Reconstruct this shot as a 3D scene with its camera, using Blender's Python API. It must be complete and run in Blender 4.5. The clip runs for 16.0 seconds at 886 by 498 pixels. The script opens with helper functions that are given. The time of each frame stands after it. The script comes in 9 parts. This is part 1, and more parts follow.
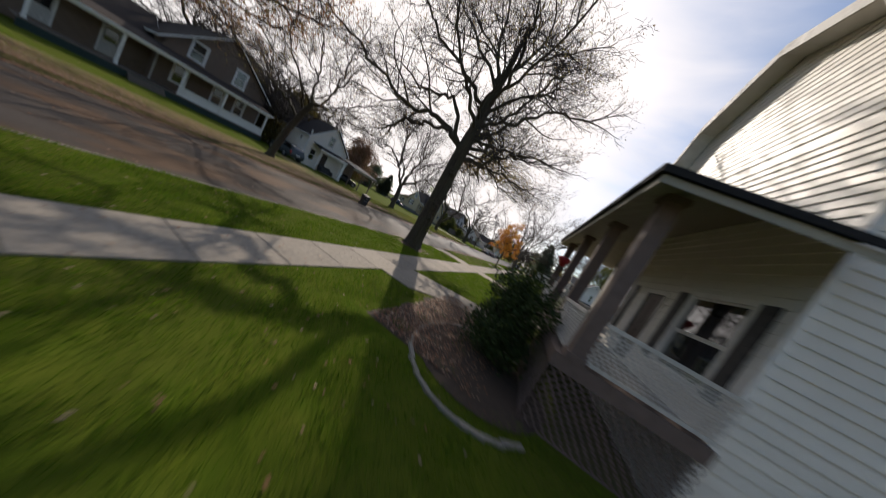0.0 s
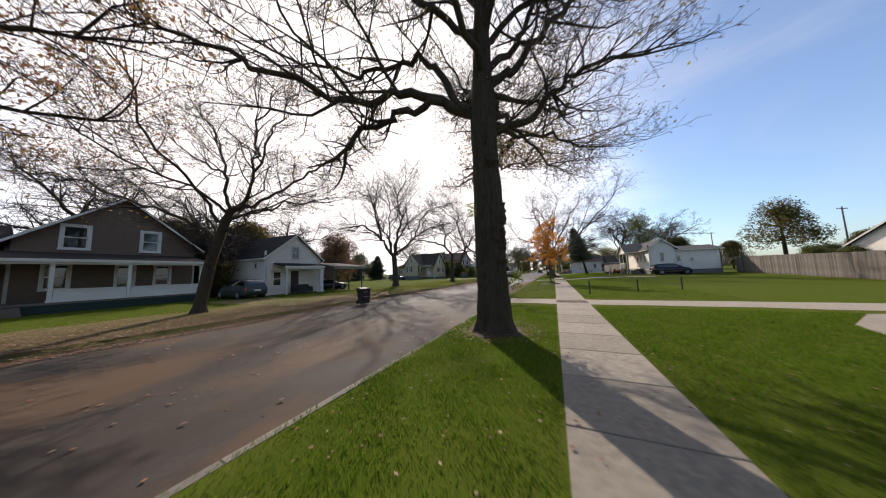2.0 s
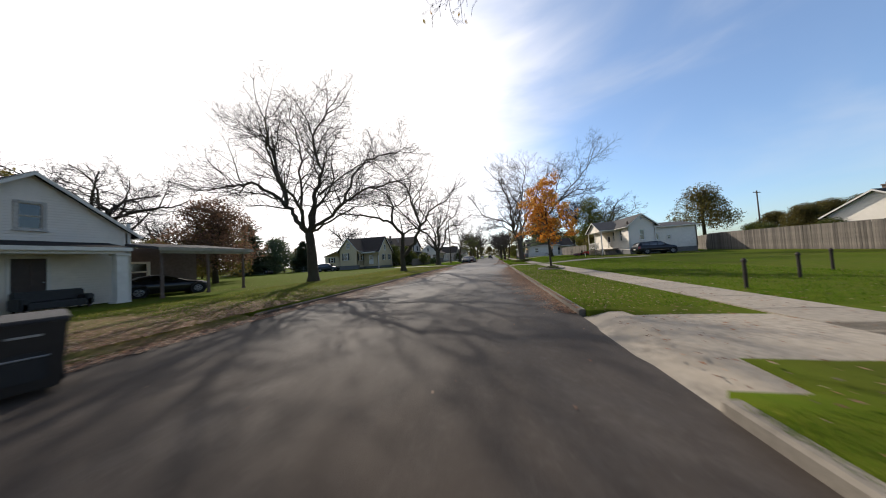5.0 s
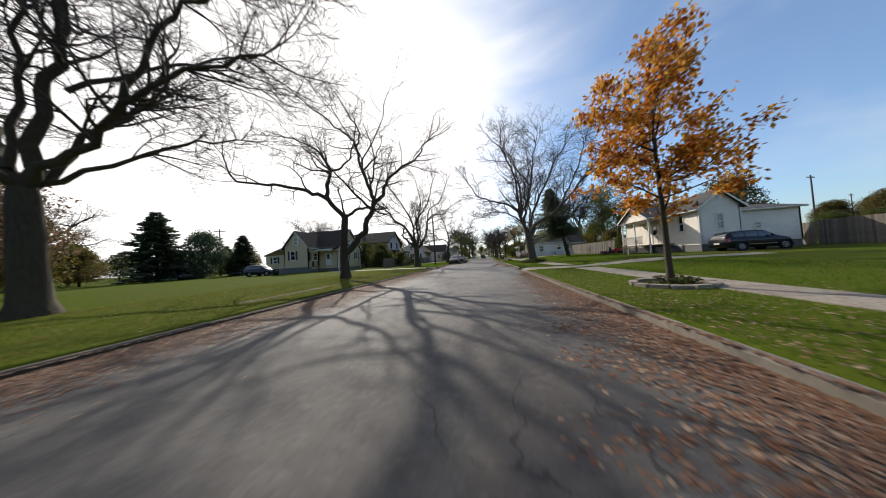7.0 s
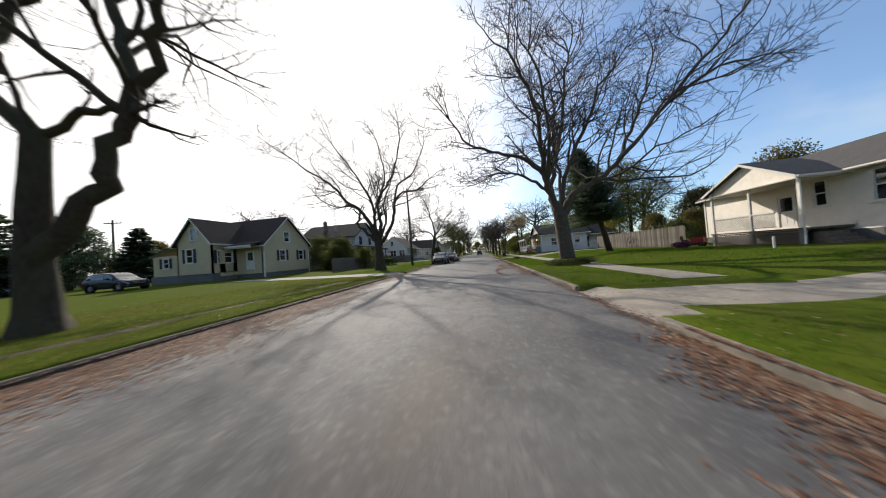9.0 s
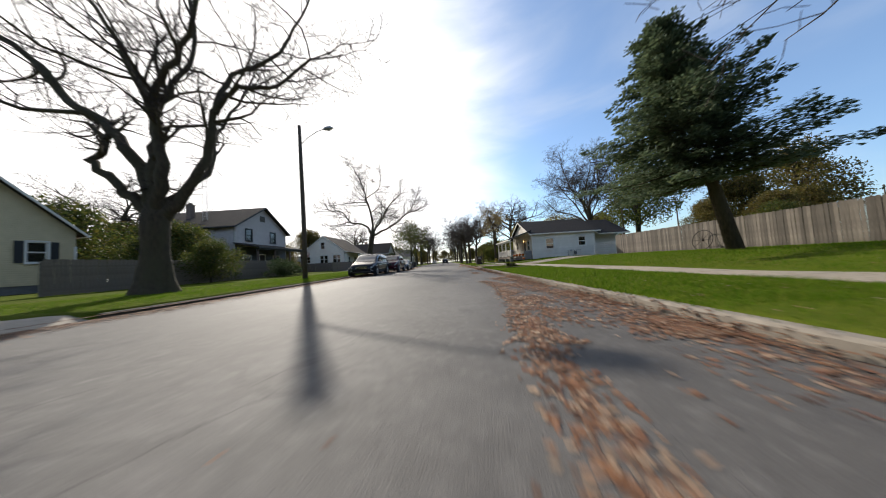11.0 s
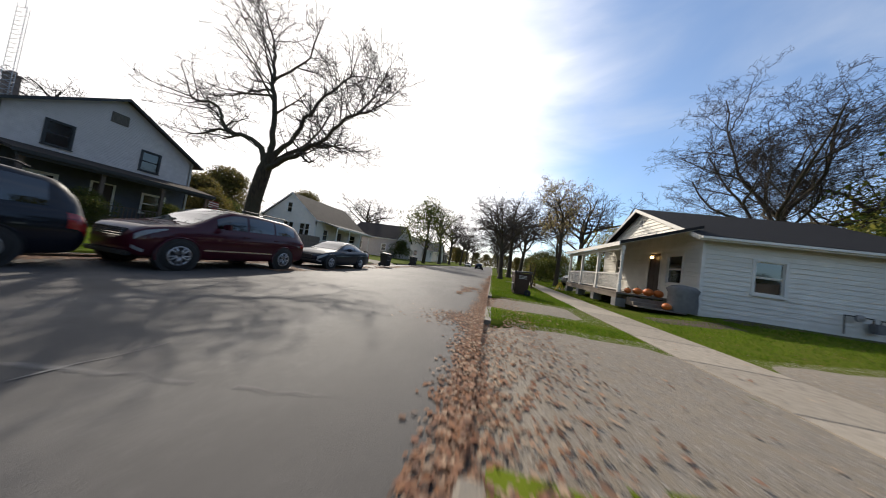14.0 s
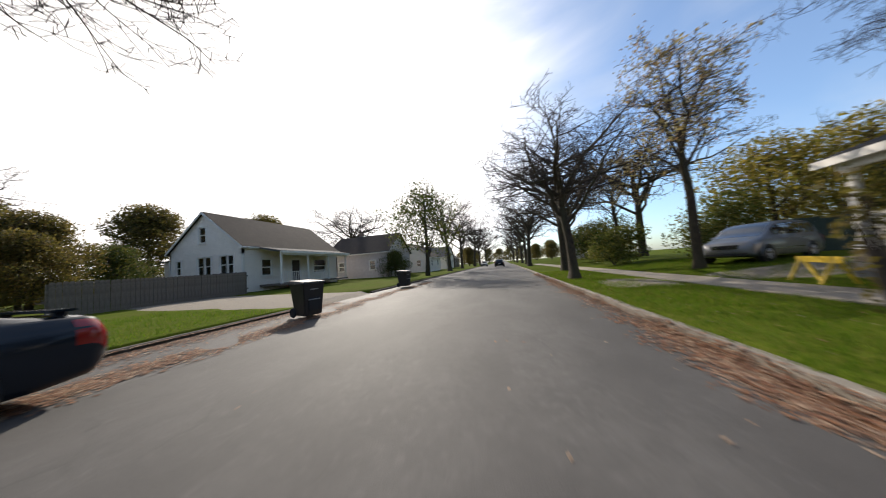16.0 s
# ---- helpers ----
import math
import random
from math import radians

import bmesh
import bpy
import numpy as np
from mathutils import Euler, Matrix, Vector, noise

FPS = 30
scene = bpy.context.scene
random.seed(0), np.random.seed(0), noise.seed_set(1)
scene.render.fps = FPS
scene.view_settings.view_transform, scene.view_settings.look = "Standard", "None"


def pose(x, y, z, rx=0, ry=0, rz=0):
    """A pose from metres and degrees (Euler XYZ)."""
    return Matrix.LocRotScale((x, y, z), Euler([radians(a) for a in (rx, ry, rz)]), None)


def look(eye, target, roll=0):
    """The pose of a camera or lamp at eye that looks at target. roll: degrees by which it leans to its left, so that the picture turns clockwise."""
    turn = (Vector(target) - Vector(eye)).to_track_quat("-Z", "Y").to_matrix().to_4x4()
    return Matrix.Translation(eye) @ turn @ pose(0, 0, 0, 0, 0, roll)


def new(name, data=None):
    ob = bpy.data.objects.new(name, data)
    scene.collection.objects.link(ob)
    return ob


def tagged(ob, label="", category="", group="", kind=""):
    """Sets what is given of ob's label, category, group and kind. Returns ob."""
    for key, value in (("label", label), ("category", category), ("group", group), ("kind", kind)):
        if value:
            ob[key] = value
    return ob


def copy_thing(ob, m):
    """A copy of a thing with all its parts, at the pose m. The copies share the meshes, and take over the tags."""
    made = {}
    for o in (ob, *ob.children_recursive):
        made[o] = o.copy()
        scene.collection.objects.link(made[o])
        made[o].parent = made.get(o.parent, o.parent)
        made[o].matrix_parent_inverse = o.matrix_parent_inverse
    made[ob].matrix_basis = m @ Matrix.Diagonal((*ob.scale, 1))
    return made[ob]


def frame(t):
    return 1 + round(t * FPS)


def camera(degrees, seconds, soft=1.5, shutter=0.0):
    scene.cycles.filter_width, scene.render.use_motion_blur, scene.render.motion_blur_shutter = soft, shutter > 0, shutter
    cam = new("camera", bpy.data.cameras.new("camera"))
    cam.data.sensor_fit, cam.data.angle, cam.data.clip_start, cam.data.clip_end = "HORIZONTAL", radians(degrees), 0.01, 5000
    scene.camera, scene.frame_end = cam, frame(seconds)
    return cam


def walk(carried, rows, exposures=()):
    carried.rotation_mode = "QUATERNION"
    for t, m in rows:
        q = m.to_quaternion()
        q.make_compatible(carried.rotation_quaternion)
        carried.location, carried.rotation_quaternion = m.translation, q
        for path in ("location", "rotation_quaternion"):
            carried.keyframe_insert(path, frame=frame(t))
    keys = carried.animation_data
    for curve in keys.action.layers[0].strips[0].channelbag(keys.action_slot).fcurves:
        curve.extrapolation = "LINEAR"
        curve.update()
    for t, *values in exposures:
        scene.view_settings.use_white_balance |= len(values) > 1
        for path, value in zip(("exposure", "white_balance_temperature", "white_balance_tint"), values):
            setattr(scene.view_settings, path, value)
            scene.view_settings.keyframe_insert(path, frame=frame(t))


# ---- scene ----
cam = camera(122.1, 16.0, soft=1.0, shutter=0.3)
PATH = [
    (0, (9.076, -2.017, 2.498), (8.348, -0.164, 2.306), 29.1),
    (0.5, (7.048, 0.972, 1.964), (6.039, 2.676, 2.244), 18.4),
    (1, (5.417, 2.224, 1.68), (4.598, 4.007, 2.07), 2.3),
    (1.5, (4.224, 3.16, 2.0), (3.441, 4.982, 2.257), -2.4),
    (2, (3.243, 4.441, 1.939), (2.43, 6.258, 2.131), -1.9),
    (2.5, (2.13, 5.911, 2.037), (1.252, 7.703, 2.172), 1.2),
    (3, (1.398, 7.394, 2.09), (0.502, 9.179, 2.199), 1.8),
    (3.5, (0.309, 8.647, 1.768), (-0.456, 10.491, 1.893), -1.5),
    (4, (-0.623, 10.142, 1.647), (-1.164, 12.064, 1.76), -4.5),
    (6.5, (-2.768, 25.461, 1.382), (-3.118, 27.429, 1.448), -3.3),
    (7, (-2.822, 28.795, 1.362), (-3.156, 30.766, 1.436), -3.4),
    (7.5, (-2.963, 31.773, 1.577), (-3.296, 33.744, 1.642), -3.1),
    (8, (-2.833, 35.146, 1.569), (-3.193, 37.113, 1.605), -2.9),
    (10.5, (-2.974, 55.329, 0.945), (-3.084, 57.324, 1.023), -5.1),
    (11, (-2.479, 59.403, 0.747), (-2.517, 61.4, 0.852), -3.4),
    (11.5, (-2.015, 63.072, 0.948), (-2.05, 65.07, 1.033), -1.6),
    (12, (-1.236, 66.48, 1.045), (-1.308, 68.477, 1.138), -0.2),
    (12.5, (-0.53, 69.822, 1.15), (-0.687, 71.813, 1.253), 2.2),
    (13, (-0.021, 72.959, 1.258), (-0.226, 74.946, 1.364), 3.6),
    (13.5, (0.179, 75.991, 1.229), (-0.15, 77.961, 1.334), 6.7),
    (14, (0.05, 78.952, 1.183), (-0.361, 80.907, 1.273), 8.2),
    (14.5, (-0.463, 81.858, 1.065), (-0.85, 83.818, 1.157), 5.9),
    (15, (-1.344, 84.836, 1.047), (-1.607, 86.816, 1.153), -0.3),
    (15.5, (-1.915, 87.681, 1.157), (-2.108, 89.67, 1.244), -6.3),
    (16, (-2.375, 90.854, 1.251), (-2.854, 92.791, 1.384), -4.2),
]
walk(cam, [(t, look(eye, target, roll)) for t, eye, target, roll in PATH],
     exposures=[(0, -0.16, 6600, 14), (0.5, -0.08, 6600, 14), (1, 0.05, 6600, 15), (2.5, 0.12, 6600, 16), (4, 0.12, 6550, 14), (6.5, 0.02, 6400, 10), (8, 0.04, 6400, 10), (10.5, 0.24, 6450, 10), (11.5, 0.28, 6500, 10), (12.5, 0.05, 6400, 8), (13, 0.10, 6450, 9), (13.5, 0.16, 6500, 10), (15, 0.32, 6550, 12), (16, 0.28, 6550, 11)])
# ---- light ----
SUN_AZ, SUN_EL = -31.0, 31.5          # degrees from +y towards +x, and above the horizon
sun_dir = Vector((math.sin(radians(SUN_AZ)) * math.cos(radians(SUN_EL)),
                  math.cos(radians(SUN_AZ)) * math.cos(radians(SUN_EL)), math.sin(radians(SUN_EL))))
world = bpy.data.worlds.new("sky")
scene.world = world
world.use_nodes = True
wt = world.node_tree
sky = wt.nodes.new("ShaderNodeTexSky")
sky.sky_type = "NISHITA"
sky.sun_disc = False
sky.sun_elevation, sky.sun_rotation = radians(SUN_EL), radians(SUN_AZ)
sky.air_density, sky.dust_density, sky.ozone_density = 1.0, 1.2, 1.6
bg = wt.nodes["Background"]
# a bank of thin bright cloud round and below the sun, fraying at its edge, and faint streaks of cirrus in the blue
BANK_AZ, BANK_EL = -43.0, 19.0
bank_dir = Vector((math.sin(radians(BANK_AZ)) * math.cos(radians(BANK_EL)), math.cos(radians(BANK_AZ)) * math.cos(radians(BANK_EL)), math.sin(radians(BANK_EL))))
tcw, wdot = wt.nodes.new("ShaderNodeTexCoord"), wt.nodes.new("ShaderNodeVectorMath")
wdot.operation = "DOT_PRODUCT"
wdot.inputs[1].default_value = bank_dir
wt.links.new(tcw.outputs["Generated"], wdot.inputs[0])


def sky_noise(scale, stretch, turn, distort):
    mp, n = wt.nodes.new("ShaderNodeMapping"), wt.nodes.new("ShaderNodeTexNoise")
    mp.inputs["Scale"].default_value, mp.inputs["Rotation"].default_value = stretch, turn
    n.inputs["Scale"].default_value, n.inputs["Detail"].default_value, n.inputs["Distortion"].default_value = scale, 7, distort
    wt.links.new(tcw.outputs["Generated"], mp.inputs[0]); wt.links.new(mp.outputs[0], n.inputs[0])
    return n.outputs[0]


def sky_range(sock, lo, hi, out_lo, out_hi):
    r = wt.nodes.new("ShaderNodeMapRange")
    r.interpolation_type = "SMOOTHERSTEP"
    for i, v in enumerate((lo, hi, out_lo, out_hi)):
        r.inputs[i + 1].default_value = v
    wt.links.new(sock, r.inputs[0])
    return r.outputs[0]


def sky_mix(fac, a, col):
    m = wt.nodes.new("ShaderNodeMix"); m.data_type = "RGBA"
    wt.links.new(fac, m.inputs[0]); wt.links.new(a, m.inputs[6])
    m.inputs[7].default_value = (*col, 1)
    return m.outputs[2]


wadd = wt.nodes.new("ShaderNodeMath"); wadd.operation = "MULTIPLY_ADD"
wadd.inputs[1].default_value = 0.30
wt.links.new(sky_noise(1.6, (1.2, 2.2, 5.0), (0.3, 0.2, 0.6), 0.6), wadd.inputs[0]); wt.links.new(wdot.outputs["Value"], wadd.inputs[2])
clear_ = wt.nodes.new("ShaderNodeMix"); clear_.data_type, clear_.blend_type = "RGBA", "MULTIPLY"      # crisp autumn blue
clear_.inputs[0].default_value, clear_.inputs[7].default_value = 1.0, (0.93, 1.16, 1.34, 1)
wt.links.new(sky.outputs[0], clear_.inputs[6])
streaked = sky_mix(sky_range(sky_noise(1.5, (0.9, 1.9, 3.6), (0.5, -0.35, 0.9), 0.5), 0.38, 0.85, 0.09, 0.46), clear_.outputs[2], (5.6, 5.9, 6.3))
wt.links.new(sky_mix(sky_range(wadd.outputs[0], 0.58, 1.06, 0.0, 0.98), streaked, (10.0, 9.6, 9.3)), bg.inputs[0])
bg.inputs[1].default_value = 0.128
sun = new("sun", bpy.data.lights.new("sun", "SUN"))
sun.data.energy, sun.data.angle, sun.data.color = 4.8, radians(0.55), (1.0, 0.92, 0.80)
sun.matrix_world = look(sun_dir * 100, (0, 0, 0))

# ---- materials ----
def mat(name, base, second=None, scale=6.0, rough=0.85, bump=0.2, bscale=40.0, metal=0.0, third=None, spec=0.4, island=False, per_object=0.0, stretch=None, trans=0.0):
    """Two scales of colour variation, grain relief and roughness variation."""
    m = bpy.data.materials.new(name)
    m.use_nodes = True
    nt = m.node_tree
    N, L = nt.nodes, nt.links
    b = N["Principled BSDF"]
    b.inputs["Roughness"].default_value, b.inputs["Metallic"].default_value = rough, metal
    b.inputs["Specular IOR Level"].default_value = spec
    second = second or tuple(c * 0.72 for c in base)
    third = third or tuple((a + c) / 2 * 0.9 for a, c in zip(base, second))
    tc = N.new("ShaderNodeTexCoord")
    src = tc.outputs["Object"]
    if stretch:
        mp = N.new("ShaderNodeMapping")
        mp.inputs["Scale"].default_value = stretch
        L.new(src, mp.inputs[0])
        src = mp.outputs[0]
    n1, n2 = N.new("ShaderNodeTexNoise"), N.new("ShaderNodeTexNoise")
    n1.inputs["Scale"].default_value, n1.inputs["Detail"].default_value = scale * 0.12, 5
    n2.inputs["Scale"].default_value, n2.inputs["Detail"].default_value = scale, 6
    L.new(src, n1.inputs[0]); L.new(src, n2.inputs[0])
    r1, r2 = N.new("ShaderNodeMapRange"), N.new("ShaderNodeMapRange")
    for r, n in ((r1, n1), (r2, n2)):
        r.inputs[1].default_value, r.inputs[2].default_value = 0.32, 0.68
        L.new(n.outputs[0], r.inputs[0])
    mx = N.new("ShaderNodeMix"); mx.data_type = "RGBA"
    mx.inputs[6].default_value, mx.inputs[7].default_value = (*base, 1), (*second, 1)
    L.new(r2.outputs[0], mx.inputs[0])
    my = N.new("ShaderNodeMix"); my.data_type = "RGBA"
    L.new(r1.outputs[0], my.inputs[0]); L.new(mx.outputs[2], my.inputs[6])
    my.inputs[7].default_value = (*third, 1)
    out = my.outputs[2]
    if island or per_object:
        hs = N.new("ShaderNodeHueSaturation")
        mr = N.new("ShaderNodeMapRange")
        if island:
            L.new(N.new("ShaderNodeNewGeometry").outputs["Random Per Island"], mr.inputs[0])
        else:
            L.new(N.new("ShaderNodeObjectInfo").outputs["Random"], mr.inputs[0])
        k = per_object or 0.35
        mr.inputs[3].default_value, mr.inputs[4].default_value = 1 - k, 1 + k
        L.new(mr.outputs[0], hs.inputs["Value"]); L.new(out, hs.inputs["Color"])
        out = hs.outputs[0]
    L.new(out, b.inputs["Base Color"])
    if bump:
        n3 = N.new("ShaderNodeTexNoise")
        n3.inputs["Scale"].default_value, n3.inputs["Detail"].default_value = bscale, 8
        L.new(src, n3.inputs[0])
        bp = N.new("ShaderNodeBump")
        bp.inputs["Strength"].default_value, bp.inputs["Distance"].default_value = bump, 0.02
        L.new(n3.outputs[0], bp.inputs["Height"]); L.new(bp.outputs[0], b.inputs["Normal"])
    if trans:
        b.inputs["Transmission Weight"].default_value = 0.0
        tl = N.new("ShaderNodeBsdfTranslucent")
        ms = N.new("ShaderNodeMixShader")
        ms.inputs[0].default_value = trans
        L.new(out, tl.inputs[0]); L.new(b.outputs[0], ms.inputs[1]); L.new(tl.outputs[0], ms.inputs[2])
        L.new(ms.outputs[0], N["Material Output"].inputs[0])
    return m


def leaf_mat(name, colours, trans=0.5, rough=0.6, spec=0.3):
    """Leaves: each island takes its own colour from the ramp, and lets light through."""
    m = bpy.data.materials.new(name)
    m.use_nodes = True
    nt = m.node_tree
    N, L = nt.nodes, nt.links
    b = N["Principled BSDF"]
    b.inputs["Roughness"].default_value, b.inputs["Specular IOR Level"].default_value = rough, spec
    ramp = N.new("ShaderNodeValToRGB")
    ramp.color_ramp.interpolation = "LINEAR"
    while len(ramp.color_ramp.elements) < len(colours):
        ramp.color_ramp.elements.new(0.5)
    for i, c in enumerate(colours):
        ramp.color_ramp.elements[i].position = i / (len(colours) - 1)
        ramp.color_ramp.elements[i].color = (*c, 1)
    L.new(N.new("ShaderNodeNewGeometry").outputs["Random Per Island"], ramp.inputs[0])
    tl, ms = N.new("ShaderNodeBsdfTranslucent"), N.new("ShaderNodeMixShader")
    ms.inputs[0].default_value = trans
    L.new(ramp.outputs[0], b.inputs["Base Color"]); L.new(ramp.outputs[0], tl.inputs[0])
    L.new(b.outputs[0], ms.inputs[1]); L.new(tl.outputs[0], ms.inputs[2])
    L.new(ms.outputs[0], N["Material Output"].inputs[0])
    return m


def lap_mat(name, base, second, pitch=0.13, rough=0.6, axis=2):
    """Painted lap siding for walls far off: relief in courses, streaks of weather."""
    m = mat(name, base, second, 3.0, rough, 0.0)
    nt = m.node_tree
    N, L = nt.nodes, nt.links
    tc, sp, mt = N.new("ShaderNodeTexCoord"), N.new("ShaderNodeSeparateXYZ"), N.new("ShaderNodeMath")
    L.new(tc.outputs["Object"], sp.inputs[0])
    mt.operation = "MULTIPLY"
    mt.inputs[1].default_value = 1 / pitch
    L.new(sp.outputs[axis], mt.inputs[0])
    fr = N.new("ShaderNodeMath"); fr.operation = "FRACT"
    L.new(mt.outputs[0], fr.inputs[0])
    bp = N.new("ShaderNodeBump")
    bp.invert = True
    bp.inputs["Strength"].default_value, bp.inputs["Distance"].default_value = 0.9, 0.018
    L.new(fr.outputs[0], bp.inputs["Height"])
    L.new(bp.outputs[0], N["Principled BSDF"].inputs["Normal"])
    return m


def paint_mat(name, col, metal=0.0, rough=0.42):
    m = mat(name, col, tuple(c * 0.85 for c in col), 2.0, rough, 0.0, 250.0, metal, spec=0.06)
    b = m.node_tree.nodes["Principled BSDF"]
    b.inputs["Coat Weight"].default_value, b.inputs["Coat Roughness"].default_value, b.inputs["Coat IOR"].default_value = 0.75, 0.03, 1.45
    return m


ASPHALT = mat("asphalt", (0.105, 0.098, 0.090), (0.165, 0.154, 0.143), 4.0, 0.74, 0.45, 110.0, third=(0.088, 0.081, 0.074), spec=0.45)


def weather_road(m):
    """Aggregate grain, wheel tracks, dark sealed cracks, pale crazing and brown leaf stain."""
    N, L = m.node_tree.nodes, m.node_tree.links
    b = N["Principled BSDF"]
    base = b.inputs["Base Color"].links[0].from_socket
    tc = N.new("ShaderNodeTexCoord")

    def noise_(scale, detail=4, stretch=(1, 1, 1)):
        mp, n = N.new("ShaderNodeMapping"), N.new("ShaderNodeTexNoise")
        mp.inputs["Scale"].default_value = stretch
        n.inputs["Scale"].default_value, n.inputs["Detail"].default_value = scale, detail
        L.new(tc.outputs["Object"], mp.inputs[0]); L.new(mp.outputs[0], n.inputs[0])
        return n.outputs[0]

    def rng(sock, a, c, lo, hi):
        r = N.new("ShaderNodeMapRange")
        r.inputs[1].default_value, r.inputs[2].default_value, r.inputs[3].default_value, r.inputs[4].default_value = a, c, lo, hi
        L.new(sock, r.inputs[0])
        return r.outputs[0]

    def mix(fac, a, col):
        x = N.new("ShaderNodeMix"); x.data_type = "RGBA"
        L.new(fac, x.inputs[0]); L.new(a, x.inputs[6])
        x.inputs[7].default_value = (*col, 1)
        return x.outputs[2]

    def mul(a, c):
        x = N.new("ShaderNodeMath"); x.operation = "MULTIPLY"
        L.new(a, x.inputs[0]); L.new(c, x.inputs[1])
        return x.outputs[0]

    def cracks(scale, width, amount, stretch=(1, 1, 1)):
        """Edges of warped cells, kept only in some stretches."""
        mp, wn_, ad, vo = N.new("ShaderNodeMapping"), N.new("ShaderNodeTexNoise"), N.new("ShaderNodeVectorMath"), N.new("ShaderNodeTexVoronoi")
        mp.inputs["Scale"].default_value = stretch
        L.new(tc.outputs["Object"], mp.inputs[0])
        wn_.inputs["Scale"].default_value, wn_.inputs["Detail"].default_value = 1.3, 6
        L.new(mp.outputs[0], wn_.inputs[0])
        ad.operation = "MULTIPLY_ADD"
        ad.inputs[1].default_value = (0.9, 0.9, 0)
        L.new(wn_.outputs["Color"], ad.inputs[0]); L.new(mp.outputs[0], ad.inputs[2])
        vo.feature, vo.voronoi_dimensions = "DISTANCE_TO_EDGE", "2D"
        vo.inputs["Scale"].default_value = scale
        L.new(ad.outputs[0], vo.inputs[0])
        line = rng(vo.outputs["Distance"], width * 0.4, width, 1, 0)
        return mul(line, rng(noise_(0.22, 3), 0.5 - amount, 0.62 - amount, 0, 1))

    col = mix(rng(noise_(120, 3), 0.54, 0.72, 0, 0.65), base, (0.22, 0.203, 0.187))
    col = mix(rng(noise_(2.6, 7, (1, 0.6, 1)), 0.46, 0.66, 0, 0.6), col, (0.066, 0.061, 0.057))
    col = mix(rng(noise_(11, 7), 0.52, 0.70, 0, 0.6), col, (0.21, 0.195, 0.18))
    col = mix(rng(noise_(26, 5), 0.56, 0.70, 0, 0.55), col, (0.055, 0.05, 0.046))
    col = mix(rng(noise_(150, 2), 0.30, 0.44, 0.7, 0), col, (0.045, 0.042, 0.04))
    col = mix(rng(noise_(0.7, 5, (1.0, 0.10, 1)), 0.52, 0.72, 0, 0.5), col, (0.068, 0.062, 0.058))
    col = mix(rng(noise_(0.5, 5, (0.9, 0.16, 1)), 0.55, 0.75, 0, 0.45), col, (0.145, 0.098, 0.068))
    sp_, gy = N.new("ShaderNodeSeparateXYZ"), None      # brown leaf mould plus tree shade toned into the colour near the start
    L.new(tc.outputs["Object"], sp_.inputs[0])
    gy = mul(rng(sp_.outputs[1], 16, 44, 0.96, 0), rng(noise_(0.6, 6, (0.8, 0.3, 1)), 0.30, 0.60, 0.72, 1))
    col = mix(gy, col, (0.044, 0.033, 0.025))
    # a darker, patchy tone from about y = 56 on
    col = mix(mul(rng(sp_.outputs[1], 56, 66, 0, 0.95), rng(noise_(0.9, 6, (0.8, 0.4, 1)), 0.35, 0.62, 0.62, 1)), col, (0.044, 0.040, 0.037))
    col = mix(mul(rng(sp_.outputs[1], 11, 16, 0.7, 0), rng(noise_(0.55, 6, (0.9, 0.5, 1)), 0.47, 0.60, 0, 1)), col, (0.115, 0.064, 0.032))
    L.new(rng(sp_.outputs[1], 16, 44, 0.12, 0.45), b.inputs["Specular IOR Level"])
    fine = cracks(0.9, 0.014, -0.07)
    col = mix(fine, col, (0.035, 0.032, 0.03))
    L.new(col, b.inputs["Base Color"])


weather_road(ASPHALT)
CONCRETE = mat("concrete", (0.31, 0.268, 0.212), (0.175, 0.148, 0.114), 9.0, 0.9, 0.3, 70.0, per_object=0.14, third=(0.27, 0.232, 0.18))
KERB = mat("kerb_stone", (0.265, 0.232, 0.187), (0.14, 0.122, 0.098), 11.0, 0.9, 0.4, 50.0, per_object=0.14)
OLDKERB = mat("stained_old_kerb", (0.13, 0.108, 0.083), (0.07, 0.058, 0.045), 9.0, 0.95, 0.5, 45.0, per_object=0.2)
GRASS_GROUND = mat("lawn", (0.050, 0.086, 0.005), (0.082, 0.104, 0.010), 2.6, 1.0, 0.6, 45.0, third=(0.074, 0.086, 0.014), spec=0.02)
DRY_GROUND = mat("leafy_verge", (0.135, 0.11, 0.05), (0.22, 0.15, 0.085), 3.2, 0.95, 0.7, 40.0, third=(0.10, 0.12, 0.03), spec=0.04)
GRAVEL = mat("gravel", (0.27, 0.24, 0.20), (0.10, 0.088, 0.072), 55.0, 0.95, 0.7, 60.0, third=(0.20, 0.165, 0.12))
PEBBLE = leaf_mat("pebble", [(0.12, 0.105, 0.09), (0.24, 0.21, 0.175), (0.36, 0.33, 0.29), (0.20, 0.15, 0.11)], 0.0, 0.9)
DIRT = mat("bare_soil", (0.075, 0.050, 0.032), (0.04, 0.028, 0.019), 9.0, 0.95, 0.6, 40.0)
BARK = mat("bark", (0.076, 0.052, 0.034), (0.018, 0.013, 0.010), 11.0, 0.95, 1.6, 16.0, third=(0.058, 0.050, 0.026), stretch=(1.6, 1.6, 0.35))
TWIG = mat("twig_bark", (0.050, 0.038, 0.033), (0.032, 0.024, 0.021), 5.0, 0.9, 0.0)
GREYBARK = mat("grey_bark", (0.125, 0.10, 0.072), (0.045, 0.036, 0.027), 10.0, 0.95, 0.9, 14.0, stretch=(1.6, 1.6, 0.4))
